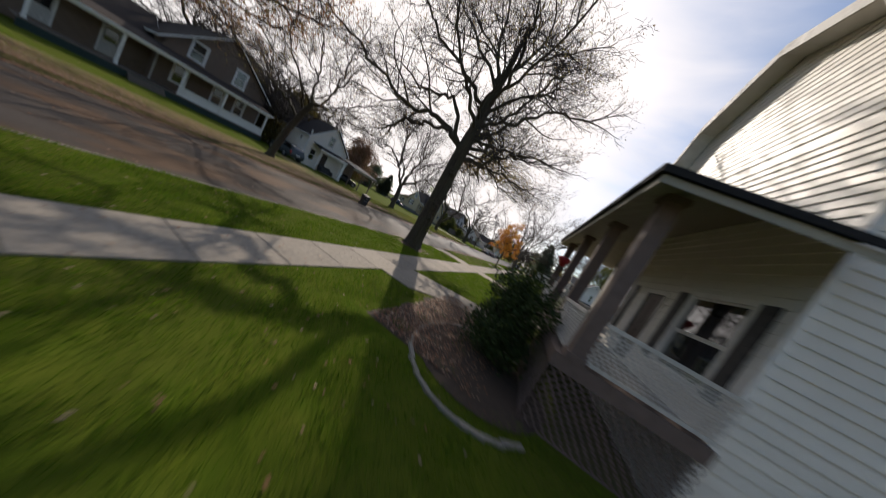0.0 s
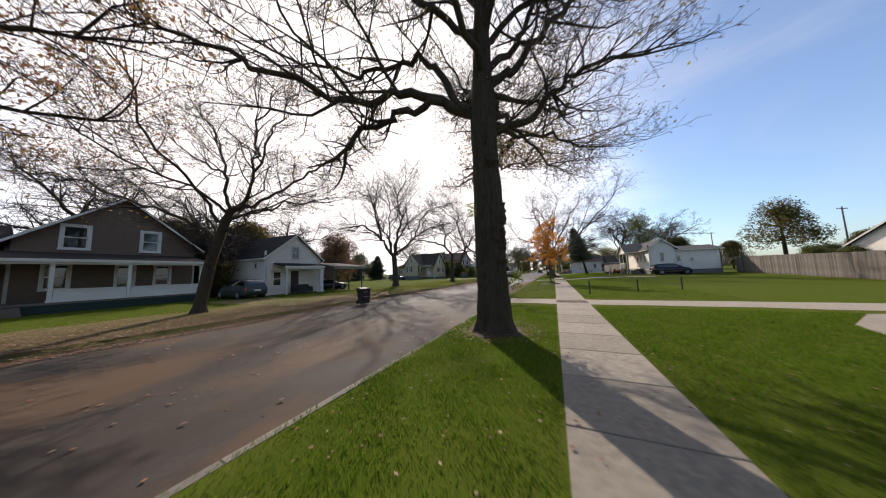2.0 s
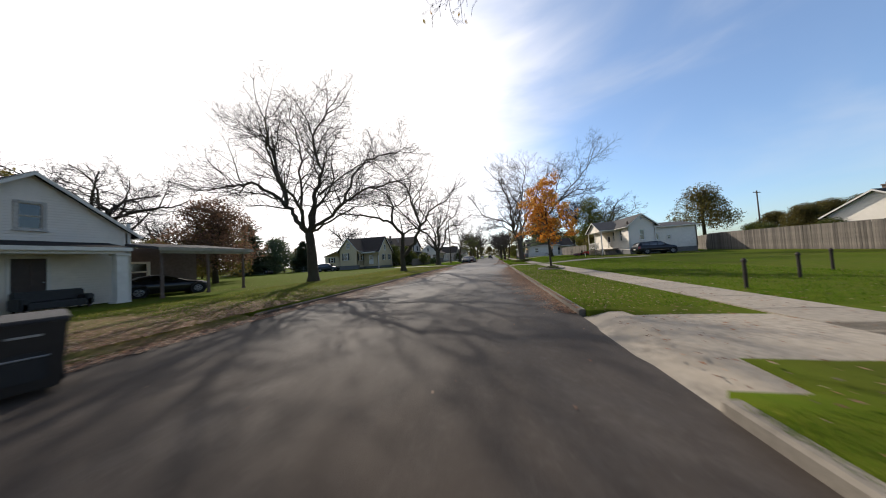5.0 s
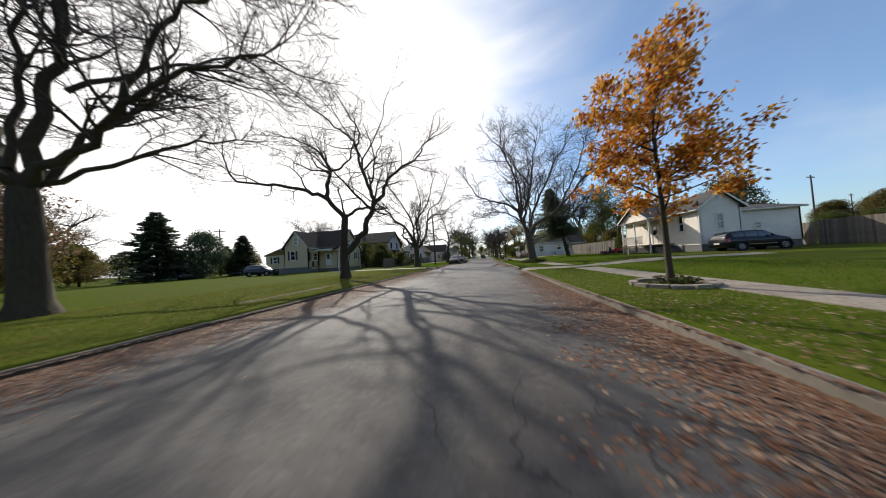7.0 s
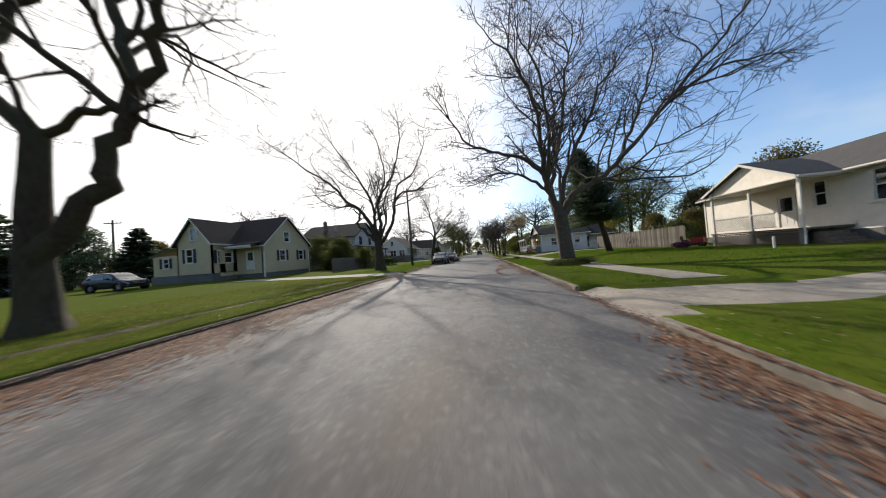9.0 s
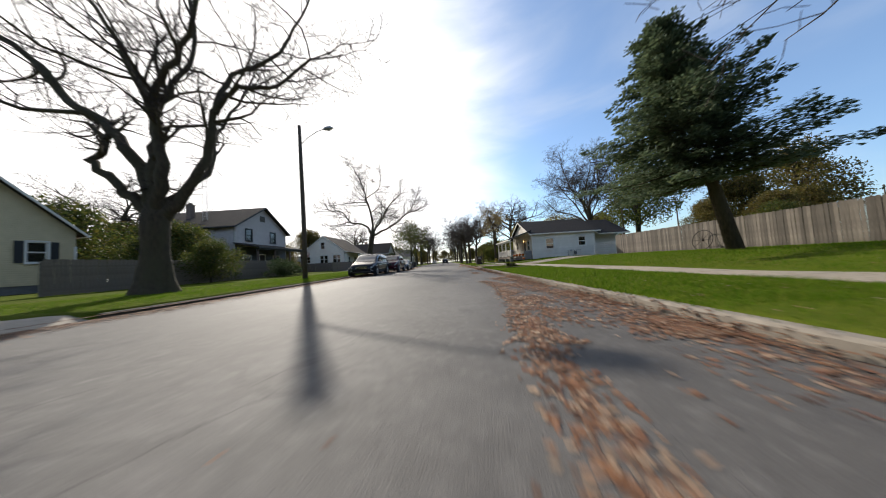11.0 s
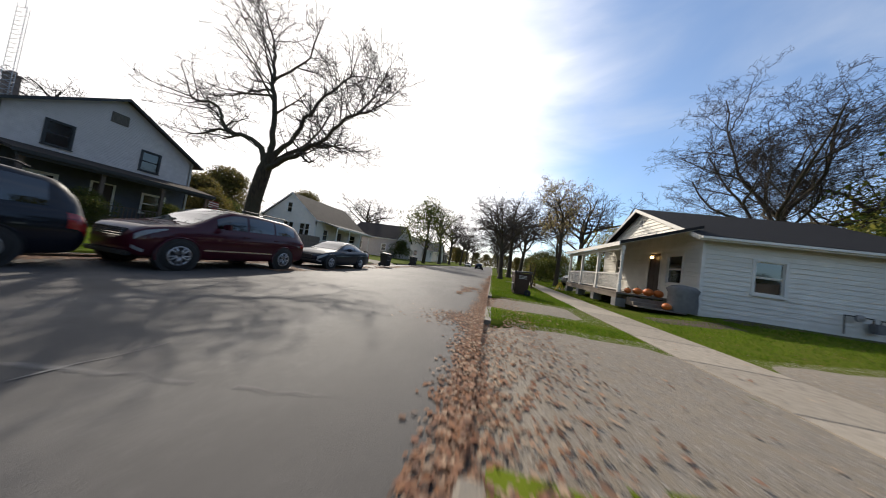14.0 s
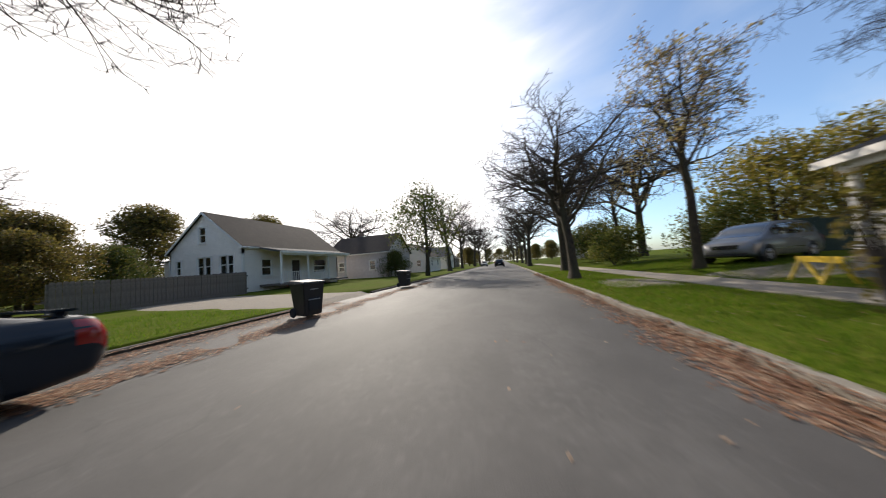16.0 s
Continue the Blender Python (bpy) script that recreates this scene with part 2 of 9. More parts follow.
BLADE = leaf_mat("grass_blade", [(0.040, 0.090, 0.005), (0.076, 0.150, 0.008), (0.112, 0.185, 0.012), (0.17, 0.18, 0.03)], 0.5, 0.8, 0.06)
DRYBLADE = leaf_mat("dry_grass_blade", [(0.09, 0.115, 0.014), (0.15, 0.160, 0.026), (0.22, 0.18, 0.055), (0.13, 0.155, 0.018)], 0.5, 0.8, 0.06)
LITTER = leaf_mat("fallen_leaf", [(0.07, 0.038, 0.024), (0.175, 0.078, 0.038), (0.27, 0.128, 0.062), (0.13, 0.088, 0.064), (0.215, 0.092, 0.05), (0.40, 0.285, 0.19), (0.20, 0.138, 0.095)], 0.2, 0.8)
AUTUMN = leaf_mat("autumn_leaf", [(0.22, 0.06, 0.012), (0.48, 0.15, 0.02), (0.62, 0.26, 0.03), (0.66, 0.40, 0.06), (0.30, 0.11, 0.02)], 0.62)
SPARSE = leaf_mat("late_leaf", [(0.27, 0.23, 0.08), (0.40, 0.33, 0.12), (0.32, 0.19, 0.09), (0.21, 0.18, 0.07)], 0.6)
REDLEAF = leaf_mat("russet_leaf", [(0.26, 0.10, 0.05), (0.36, 0.19, 0.08), (0.24, 0.18, 0.05), (0.30, 0.12, 0.08)], 0.55)
MIXLEAF = leaf_mat("thinning_leaf", [(0.05, 0.08, 0.015), (0.10, 0.12, 0.02), (0.22, 0.20, 0.04), (0.07, 0.09, 0.02)], 0.5)
SHOOTLEAF = leaf_mat("shoot_leaf", [(0.07, 0.13, 0.015), (0.14, 0.20, 0.025), (0.26, 0.27, 0.04), (0.10, 0.15, 0.02)], 0.6)
BROWNLEAF = leaf_mat("brown_leaf", [(0.10, 0.055, 0.042), (0.15, 0.09, 0.06), (0.20, 0.11, 0.07), (0.09, 0.075, 0.04)], 0.5)
GOLDLEAF = leaf_mat("golden_leaf", [(0.12, 0.13, 0.02), (0.24, 0.20, 0.03), (0.34, 0.26, 0.05), (0.14, 0.11, 0.03)], 0.6)
GREENLEAF = leaf_mat("green_leaf", [(0.025, 0.045, 0.010), (0.05, 0.075, 0.014), (0.09, 0.10, 0.02), (0.13, 0.11, 0.025)], 0.55)
OLIVELEAF = leaf_mat("olive_leaf", [(0.045, 0.05, 0.014), (0.10, 0.09, 0.02), (0.17, 0.13, 0.03), (0.09, 0.06, 0.025)], 0.58)
NEEDLE = leaf_mat("needle", [(0.060, 0.090, 0.050), (0.090, 0.125, 0.064), (0.135, 0.16, 0.082)], 0.4, 0.7)
FLOWERS = leaf_mat("autumn_flower", [(0.03, 0.05, 0.012), (0.30, 0.03, 0.04), (0.10, 0.03, 0.22), (0.05, 0.07, 0.015)], 0.35)
HEDGE = leaf_mat("hedge_leaf", [(0.016, 0.032, 0.008), (0.03, 0.055, 0.012), (0.055, 0.075, 0.018)], 0.3)
WHITE = mat("white_paint", (0.78, 0.745, 0.68), (0.66, 0.62, 0.55), 3.0, 0.5, 0.08, 60.0)
OLDWHITE = mat("weathered_white_paint", (0.62, 0.59, 0.53), (0.36, 0.33, 0.29), 8.0, 0.7, 0.3, 40.0)
BOARD = mat("white_vinyl_board", (0.74, 0.695, 0.61), (0.64, 0.595, 0.51), 2.0, 0.5, 0.06, 50.0, per_object=0.04)
# siding with the deep shade of a porch recess put into its colour
LAP_PORCH_SHADE = lap_mat("porch_shaded_lap_siding", (0.095, 0.10, 0.12), (0.06, 0.064, 0.078))
LAP_WHITE = lap_mat("white_lap_siding", (0.84, 0.765, 0.66), (0.72, 0.65, 0.55))
LAP_YELLOW = lap_mat("pale_yellow_lap_siding", (0.62, 0.50, 0.30), (0.52, 0.42, 0.25))
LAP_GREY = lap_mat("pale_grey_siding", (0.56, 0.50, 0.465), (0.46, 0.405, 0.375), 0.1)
LAP_BROWN = lap_mat("taupe_siding", (0.185, 0.122, 0.080), (0.14, 0.092, 0.06), 0.16)
LAP_BLUE = lap_mat("pale_grey_blue_siding", (0.60, 0.565, 0.51), (0.50, 0.465, 0.415))
SHINGLE = mat("asphalt_shingle", (0.036, 0.034, 0.034), (0.022, 0.021, 0.021), 14.0, 0.9, 0.7, 25.0, spec=0.08)
SHINGLE_GREY = mat("grey_shingle", (0.12, 0.115, 0.112), (0.075, 0.072, 0.07), 14.0, 0.9, 0.6, 25.0, spec=0.08)
SHINGLE_BROWN = mat("brown_shingle", (0.066, 0.054, 0.046), (0.04, 0.033, 0.029), 14.0, 0.9, 0.6, 25.0, spec=0.08)
SOFFIT = mat("soffit_boards", (0.36, 0.335, 0.265), (0.28, 0.255, 0.2), 4.0, 0.7, 0.2, 30.0)
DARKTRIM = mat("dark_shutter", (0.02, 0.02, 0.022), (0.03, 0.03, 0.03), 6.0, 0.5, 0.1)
DOORBROWN = mat("dark_brown_door", (0.05, 0.028, 0.02), (0.035, 0.02, 0.015), 5.0, 0.45, 0.15)
WOODGREY = mat("weathered_fence_wood", (0.195, 0.168, 0.138), (0.085, 0.072, 0.06), 9.0, 0.9, 0.5, 30.0, per_object=0.4, stretch=(3, 3, 0.3))
DECK = mat("weathered_deck_wood", (0.20, 0.16, 0.125), (0.11, 0.09, 0.07), 9.0, 0.85, 0.4, 30.0)
POLEWOOD = mat("treated_pole_wood", (0.11, 0.082, 0.06), (0.06, 0.046, 0.035), 8.0, 0.9, 0.5, 30.0, stretch=(3, 3, 0.3))
PORCHWOOD = mat("taupe_porch_paint", (0.16, 0.11, 0.09), (0.10, 0.07, 0.055), 6.0, 0.7, 0.2)
FOUNDATION = mat("foundation_block", (0.20, 0.195, 0.185), (0.13, 0.125, 0.12), 6.0, 0.9, 0.4)
GREENDARK = mat("dark_green_skirt", (0.012, 0.03, 0.026), (0.02, 0.04, 0.034), 6.0, 0.7, 0.1)
BRICK = mat("chimney_brick", (0.24, 0.17, 0.13), (0.14, 0.10, 0.08), 9.0, 0.9, 0.5)
BINPLASTIC = mat("bin_plastic", (0.022, 0.018, 0.016), (0.032, 0.027, 0.024), 6.0, 0.5, 0.12, 80.0)
BINBROWN = mat("brown_bin_plastic", (0.050, 0.023, 0.015), (0.036, 0.017, 0.012), 6.0, 0.5, 0.12, 80.0)
STEEL = mat("galvanised_steel", (0.42, 0.42, 0.42), (0.32, 0.32, 0.32), 12.0, 0.45, 0.1, metal=0.8)
DARKSTEEL = mat("dark_iron", (0.03, 0.026, 0.024), (0.05, 0.038, 0.03), 10.0, 0.7, 0.2, metal=0.4)
RUBBER = mat("tyre_rubber", (0.014, 0.014, 0.014), (0.022, 0.022, 0.021), 8.0, 0.85, 0.2)
ALLOY = mat("alloy_rim", (0.45, 0.45, 0.46), (0.36, 0.36, 0.37), 6.0, 0.3, 0.0, metal=0.9)
CHROME = mat("chrome_trim", (0.62, 0.62, 0.63), (0.55, 0.55, 0.56), 6.0, 0.15, 0.0, metal=1.0)
BLACKPLASTIC = mat("black_plastic", (0.016, 0.016, 0.017), (0.024, 0.024, 0.024), 8.0, 0.6, 0.1)
HEADLAMP = mat("headlamp_lens", (0.26, 0.27, 0.28), (0.16, 0.165, 0.17), 9.0, 0.12, 0.0, spec=0.8)
TAILLAMP = mat("tail_lamp_lens", (0.30, 0.012, 0.010), (0.20, 0.008, 0.008), 9.0, 0.15, 0.0, spec=0.8)
PUMPKIN = mat("pumpkin_skin", (0.55, 0.14, 0.02), (0.42, 0.10, 0.015), 6.0, 0.45, 0.2)
YELLOWPAINT = mat("yellow_painted_wood", (0.62, 0.42, 0.02), (0.48, 0.32, 0.02), 6.0, 0.6, 0.2)
REDPAINT = mat("red_plastic", (0.40, 0.02, 0.025), (0.28, 0.015, 0.02), 6.0, 0.4, 0.1)
STONE = mat("edging_stone", (0.30, 0.27, 0.22), (0.18, 0.16, 0.13), 8.0, 0.9, 0.5, per_object=0.2)


def glass_mat(name, tint=(0.02, 0.024, 0.028), rough=0.04):
    m = bpy.data.materials.new(name)
    m.use_nodes = True
    b = m.node_tree.nodes["Principled BSDF"]
    b.inputs["Base Color"].default_value = (*tint, 1)
    b.inputs["Roughness"].default_value = rough
    b.inputs["Specular IOR Level"].default_value = 0.9
    b.inputs["IOR"].default_value = 1.5
    b.inputs["Transmission Weight"].default_value = 0.35
    b.inputs["Coat Weight"].default_value, b.inputs["Coat Roughness"].default_value = 0.8, rough
    return m


PANE = glass_mat("window_glass")
CARGLASS = glass_mat("tinted_car_glass", (0.008, 0.01, 0.012), 0.03)
LAMPGLOW = mat("lit_lamp_glass", (0.8, 0.6, 0.3), None, 4.0, 0.3, 0.0)
LAMPGLOW.node_tree.nodes["Principled BSDF"].inputs["Emission Color"].default_value = (1.0, 0.62, 0.22, 1)
LAMPGLOW.node_tree.nodes["Principled BSDF"].inputs["Emission Strength"].default_value = 6.0
CURTAIN = mat("net_curtain", (0.42, 0.40, 0.37), (0.30, 0.285, 0.26), 4.0, 0.9, 0.3, stretch=(6, 6, 0.3))

# ---- building helpers ----
class Build:
    """Collects vertices and faces of one mesh."""
    def __init__(self):
        self.v, self.f = [], []

    def add(self, verts, faces):
        k = len(self.v)
        self.v += [tuple(p) for p in verts]
        self.f += [tuple(i + k for i in q) for q in faces]
        return self

    def box(self, x0, y0, z0, x1, y1, z1):
        return self.add([(x0, y0, z0), (x1, y0, z0), (x1, y1, z0), (x0, y1, z0), (x0, y0, z1), (x1, y0, z1), (x1, y1, z1), (x0, y1, z1)],
                        [(0, 3, 2, 1), (4, 5, 6, 7), (0, 1, 5, 4), (1, 2, 6, 5), (2, 3, 7, 6), (3, 0, 4, 7)])

    def obox(self, o, u, n, us, ns, zs):
        """A box in a wall's own directions: u along it, n out of it, z up."""
        o, u, n = Vector(o), Vector(u), Vector(n)
        P = [o + u * a + n * b + Vector((0, 0, c)) for c in zs for a, b in ((us[0], ns[0]), (us[1], ns[0]), (us[1], ns[1]), (us[0], ns[1]))]
        return self.add(P, [(0, 3, 2, 1), (4, 5, 6, 7), (0, 1, 5, 4), (1, 2, 6, 5), (2, 3, 7, 6), (3, 0, 4, 7)])

    def prism(self, o, u, n, outline, n0, n1):
        """An outline of (u, z) points pushed from n0 to n1."""
        o, u, n = Vector(o), Vector(u), Vector(n)
        k = len(outline)
        P = [o + u * a + n * d + Vector((0, 0, c)) for d in (n0, n1) for a, c in outline]
        return self.add(P, [tuple(range(k)), tuple(range(2 * k - 1, k - 1, -1))] + [(i, i + k, (i + 1) % k + k, (i + 1) % k) for i in range(k)])

    def tube(self, pts, radii, sides=6, cap=True):
        pts = [Vector(p) for p in pts]
        k = len(self.v)
        ref = Vector((0.31, 0.83, 0.46))
        for i, p in enumerate(pts):
            d = (pts[min(i + 1, len(pts) - 1)] - pts[max(i - 1, 0)]).normalized()
            a = d.cross(ref).normalized()
            b = d.cross(a)
            for s in range(sides):
                w = 2 * math.pi * s / sides
                self.v.append(tuple(p + (a * math.cos(w) + b * math.sin(w)) * radii[i]))
        for i in range(len(pts) - 1):
            for s in range(sides):
                t = (s + 1) % sides
                self.f.append((k + i * sides + s, k + i * sides + t, k + (i + 1) * sides + t, k + (i + 1) * sides + s))
        if cap:
            self.f.append(tuple(k + s for s in range(sides)))
            self.f.append(tuple(k + (len(pts) - 1) * sides + s for s in reversed(range(sides))))
        return self

    def lathe(self, profile, sides=20, axis="z", at=(0, 0, 0)):
        """A profile of (radius, height) turned round an axis."""
        k = len(self.v)
        for r, h in profile:
            for s in range(sides):
                w = 2 * math.pi * s / sides
                p = (r * math.cos(w), r * math.sin(w), h)
                if axis == "x":
                    p = (h, r * math.cos(w), r * math.sin(w))
                elif axis == "y":
                    p = (r * math.cos(w), h, r * math.sin(w))
                self.v.append(tuple(a + b for a, b in zip(p, at)))
        for i in range(len(profile) - 1):
            for s in range(sides):
                t = (s + 1) % sides
                self.f.append((k + i * sides + s, k + i * sides + t, k + (i + 1) * sides + t, k + (i + 1) * sides + s))
        return self

    def done(self, name, material, parent=None, label="", smooth=False, bevel=0.0, sub=0, weld=False):
        me = bpy.data.meshes.new(name)
        me.from_pydata(self.v, [], self.f)
        me.update()
        bm = bmesh.new()
        bm.from_mesh(me)
        bmesh.ops.recalc_face_normals(bm, faces=bm.faces)
        if weld:
            bmesh.ops.remove_doubles(bm, verts=bm.verts, dist=0.002)
        if bevel:
            bmesh.ops.bevel(bm, geom=list(bm.edges), offset=bevel, segments=2, affect="EDGES", clamp_overlap=True)
        bm.to_mesh(me)
        bm.free()
        me.materials.append(material)
        if smooth:
            me.shade_smooth()
        ob = new(name, me)
        if sub:
            md = ob.modifiers.new("round", "SUBSURF")
            md.levels = md.render_levels = sub
        if parent:
            ob.parent = parent
        if label:
            tagged(ob, label)
        return ob


def piece(name, me, parent, m):
    """One more object on a shared mesh, as a piece of its parent."""
    ob = new(name, me)
    ob.parent = parent
    ob.matrix_basis = m
    return ob


def shared(name, build, material):
    me = bpy.data.meshes.new(name)
    me.from_pydata(build.v, [], build.f)
    bm = bmesh.new(); bm.from_mesh(me)
    bmesh.ops.recalc_face_normals(bm, faces=bm.faces)
    bm.to_mesh(me); bm.free()
    me.materials.append(material)
    return me


def thing(name, label, category, at=(0, 0, 0), turn=0.0, group="", kind=""):
    ob = new(name)
    ob.matrix_basis = pose(*at, 0, 0, turn)
    return tagged(ob, label, category, group, kind)


def fast_mesh(name, verts, faces, material, parent=None, smooth=False):
    """A large joined mesh from arrays of triangles or quads."""
    me = bpy.data.meshes.new(name)
    verts, faces = np.asarray(verts, np.float32), np.asarray(faces, np.int32)
    n = faces.shape[1]
    me.vertices.add(len(verts)); me.vertices.foreach_set("co", verts.ravel())
    me.loops.add(faces.size); me.loops.foreach_set("vertex_index", faces.ravel())
    me.polygons.add(len(faces)); me.polygons.foreach_set("loop_start", np.arange(len(faces), dtype=np.int32) * n)
    me.update(calc_edges=True)
    me.materials.append(material)
    if smooth:
        me.shade_smooth()
    ob = new(name, me)
    if parent:
        ob.parent = parent
    return ob


def smoothstep(a, b, x):
    t = np.clip((np.asarray(x, float) - a) / (b - a), 0, 1)
    return t * t * (3 - 2 * t)


KERB_L = -9.77      # the road lies between x = KERB_L and x = 0


def ground_z(x, y):
    """Height of the lawns: kerb height by the road, rising gently away from it on both sides."""
    right = 0.12 + smoothstep(30, 60, y) * np.minimum(0.4, 0.085 * np.maximum(np.asarray(x, float) - 4.8, 0))
    left = 0.12 + np.minimum(0.18, 0.012 * np.maximum(KERB_L - np.asarray(x, float), 0))
    return np.where(np.asarray(x, float) > -4.9, right, left)


def gz(x, y):
    return float(ground_z(x, y))

# ---- ground, road, pavement ----
xs = [-1600, -700, -300, -150, -90, -60, -45, -36, -30, -25, -21, -17, -14, -12, -10.8, KERB_L - 0.16, KERB_L - 0.15, -0.01, 0.0, 0.16, 0.9, 1.8, 3.0, 4.0, 5.0, 6.5, 8, 10, 12, 14, 17, 21, 26, 32, 40, 55, 80, 140, 300, 700, 1600]
xs[17], xs[18] = 0.15, 0.16
xs = sorted(set(xs))
xs = sorted(set(xs + [0.4, 0.75, KERB_L - 0.4, KERB_L - 0.75]))
# where driveways drop to the gutter: side of the road, from y to y
APRONS = [(1, 18.05, 21.55), (1, 47.68, 51.12), (1, 80.4, 83.85), (1, 85.85, 88.15), (-1, 61.08, 64.32), (-1, 98.35, 103.25), (-1, -34.9, 21.9)]
ys = [-1200, -400, -150, -60, -30] + list(np.arange(-20, 150, 2.5)) + [155, 165, 180, 200, 230, 280, 400, 800, 2500]
ys = sorted(set(ys + [q + d for _, a, b in APRONS for q, d in ((a, -0.02), (a, 0.02), (b, -0.02), (b, 0.02))]))
gv, gf = [], []
for y in ys:
    for x in xs:
        road = KERB_L - 0.155 < x < 0.155
        side = 1 if x > -4.9 else -1
        road = road or (KERB_L - 0.76 < x < 0.76 and any(sd == side and a < y < b for sd, a, b in APRONS))
        gv.append((x, y, -0.12 if road else float(ground_z(x, y)) + (0.02 * noise.noise((x * 0.3, y * 0.3, 0)) if abs(x) < 60 else 0)))
nx = len(xs)
for j in range(len(ys) - 1):
    for i in range(nx - 1):
        gf.append((j * nx + i, j * nx + i + 1, (j + 1) * nx + i + 1, (j + 1) * nx + i))
ground = fast_mesh("ground", gv, gf, GRASS_GROUND, smooth=True)
tagged(ground, "green autumn lawns with fallen leaves beside the street", "lawn", kind="structure")


def strip(name, x0, x1, y0, y1, dz, material, label, category, step=1.0, wob=0.0, seed=0, skew=0.0):
    """A flat strip that follows the ground, with an uneven edge where it is soft."""
    rng = random.Random(seed)
    na, nb = max(2, int((x1 - x0) / step) + 1), max(2, int((y1 - y0) / step) + 1)
    V, F = [], []
    cols = sorted(set([q for q in (3.12, 3.24, 4.77, 4.88) if x0 < q < x1] + [x0 + (x1 - x0) * i / na for i in range(na + 1)] + [q for q in (0.15, 0.3, 0.45, 0.6, 0.75, 0.95, KERB_L - 0.15, KERB_L - 0.3, KERB_L - 0.45, KERB_L - 0.6, KERB_L - 0.75, KERB_L - 0.95) if x0 < q < x1]))
    na = len(cols) - 1
    for j in range(nb + 1):
        for i in range(na + 1):
            x, y = cols[i], y0 + (y1 - y0) * j / nb
            if i in (0, na) and not KERB_L - .5 < x < .5:
                x += rng.uniform(-wob, wob)
            if j in (0, nb):
                y += rng.uniform(-wob, wob)
            y += skew * max(0, x)
            h = gz(x, y)
            if KERB_L - 0.7 < x < 0.7:      # aprons fall to the gutter
                q = min(1, max(0, (x if x > -4.9 else KERB_L - x) / 0.6))
                h = -0.03 * (1 - q) + h * q
            rim_ = j in (0, nb) or (i in (0, na) and not KERB_L - .5 < x < .5)
            V.append((x, y, h + (.004 if material is GRAVEL and 3.1 < x < 4.9 else dz) - (.05 if rim_ and dz > 0 else 0)))
    for j in range(nb):
        for i in range(na):
            a = j * (na + 1) + i
            F.append((a, a + 1, a + na + 2, a + na + 1))
    ob = fast_mesh(name, V, F, material)
    return tagged(ob, label, category, kind="structure")


# road: a gently uneven sheet, flush with the gutters
rv, rf = [], []
rx = list(np.linspace(KERB_L, 0.02, 15))
ry = list(np.arange(-40, 160, 1.5)) + [170, 190, 230, 300, 450, 700, 1500]
for y in ry:
    for x in rx:
        edge = min(x - KERB_L, -x)
        rv.append((x, y, 0.025 * min(1, max(edge, 0) / 3) - 0.01 + 0.008 * noise.noise((x * 0.5, y * 0.4, 3))))
for j in range(len(ry) - 1):
    for i in range(len(rx) - 1):
        a = j * len(rx) + i
        rf.append((a, a + 1, a + len(rx) + 1, a + len(rx)))
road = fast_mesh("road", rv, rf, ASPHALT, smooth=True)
tagged(road, "worn grey asphalt street with cracks and leaf litter", "road", kind="structure")

def road_z(x, y):
    return 0.025 * min(1, max(min(x - KERB_L, -x), 0) / 3) - 0.01 + 0.008 * noise.noise((x * 0.5, y * 0.4, 3))


OLDSEAL = mat("worn_pale_crack_filler", (0.216, 0.204, 0.189), (0.12, 0.113, 0.103), 7.0, 0.85, 0.3, 60.0)
OPENCRACK = mat("dark_open_crack", (0.055, 0.05, 0.046), (0.085, 0.078, 0.07), 9.0, 0.95, 0.3, 60.0)


def crack(x0, y0, x1, y1, width, m, seed):
    """A wandering ribbon that thins, swells and breaks off here and there."""
    r = random.Random(seed)
    ln = math.hypot(x1 - x0, y1 - y0)
    n = max(4, int(ln / 0.14))
    ux, uy = (x1 - x0) / ln, (y1 - y0) / ln
    V, F, off = [], [], 0.0
    gap = 0
    for i in range(n + 1):
        off = off * 0.93 + r.gauss(0, 0.026)
        q = i / n
        w = width * r.uniform(0.35, 1.2) * min(1, 6 * q, 6 * (1 - q))
        cx, cy = x0 + (x1 - x0) * q - uy * off, y0 + (y1 - y0) * q + ux * off
        for sg in (-1, 1):
            px, py = cx - uy * sg * w / 2, cy + ux * sg * w / 2
            V.append((px, py, road_z(px, py) + 0.005))
        if i and not gap:
            F.append((2 * i - 2, 2 * i - 1, 2 * i + 1, 2 * i))
        gap = gap - 1 if gap else (r.randint(1, 4) if r.random() < 0.06 else 0)
    fast_mesh("crack", V, F, m, road)


for i, (x0, y0, x1, y1, w) in enumerate((
        (-3.6, 68.0, -2.5, 74.6, .045), (-2.5, 74.2, -2.9, 81.0, .035), (-5.6, 75.4, -2.2, 76.1, .035), (-5.0, 77.6, -1.6, 77.2, .040), (-4.4, 79.8, -1.0, 80.6, .035),
        (-6.4, 73.0, -3.0, 73.9, .030), (-4.1, 112, -4.7, 140, .04))):
    crack(x0, y0, x1, y1, w, OLDSEAL, 100 + i)
for i, (x0, y0, x1, y1, w) in enumerate((
        (-5.6, 10.9, -2.2, 10.15, .030), (-8.6, 13.4, -5.6, 10.9, .022), (-8.8, 40.2, -1.0, 40.9, .022), (-6.4, 52, -1.2, 52.8, .022), (-7.9, 66.0, -1.4, 66.6, .022),
        (-8.2, 86.2, -2.8, 86.8, .014), (-7.2, 88, -6.9, 110, .012), (-2.3, 96, -2.6, 118, .012))):
    crack(x0, y0, x1, y1, w, OPENCRACK, 200 + i)
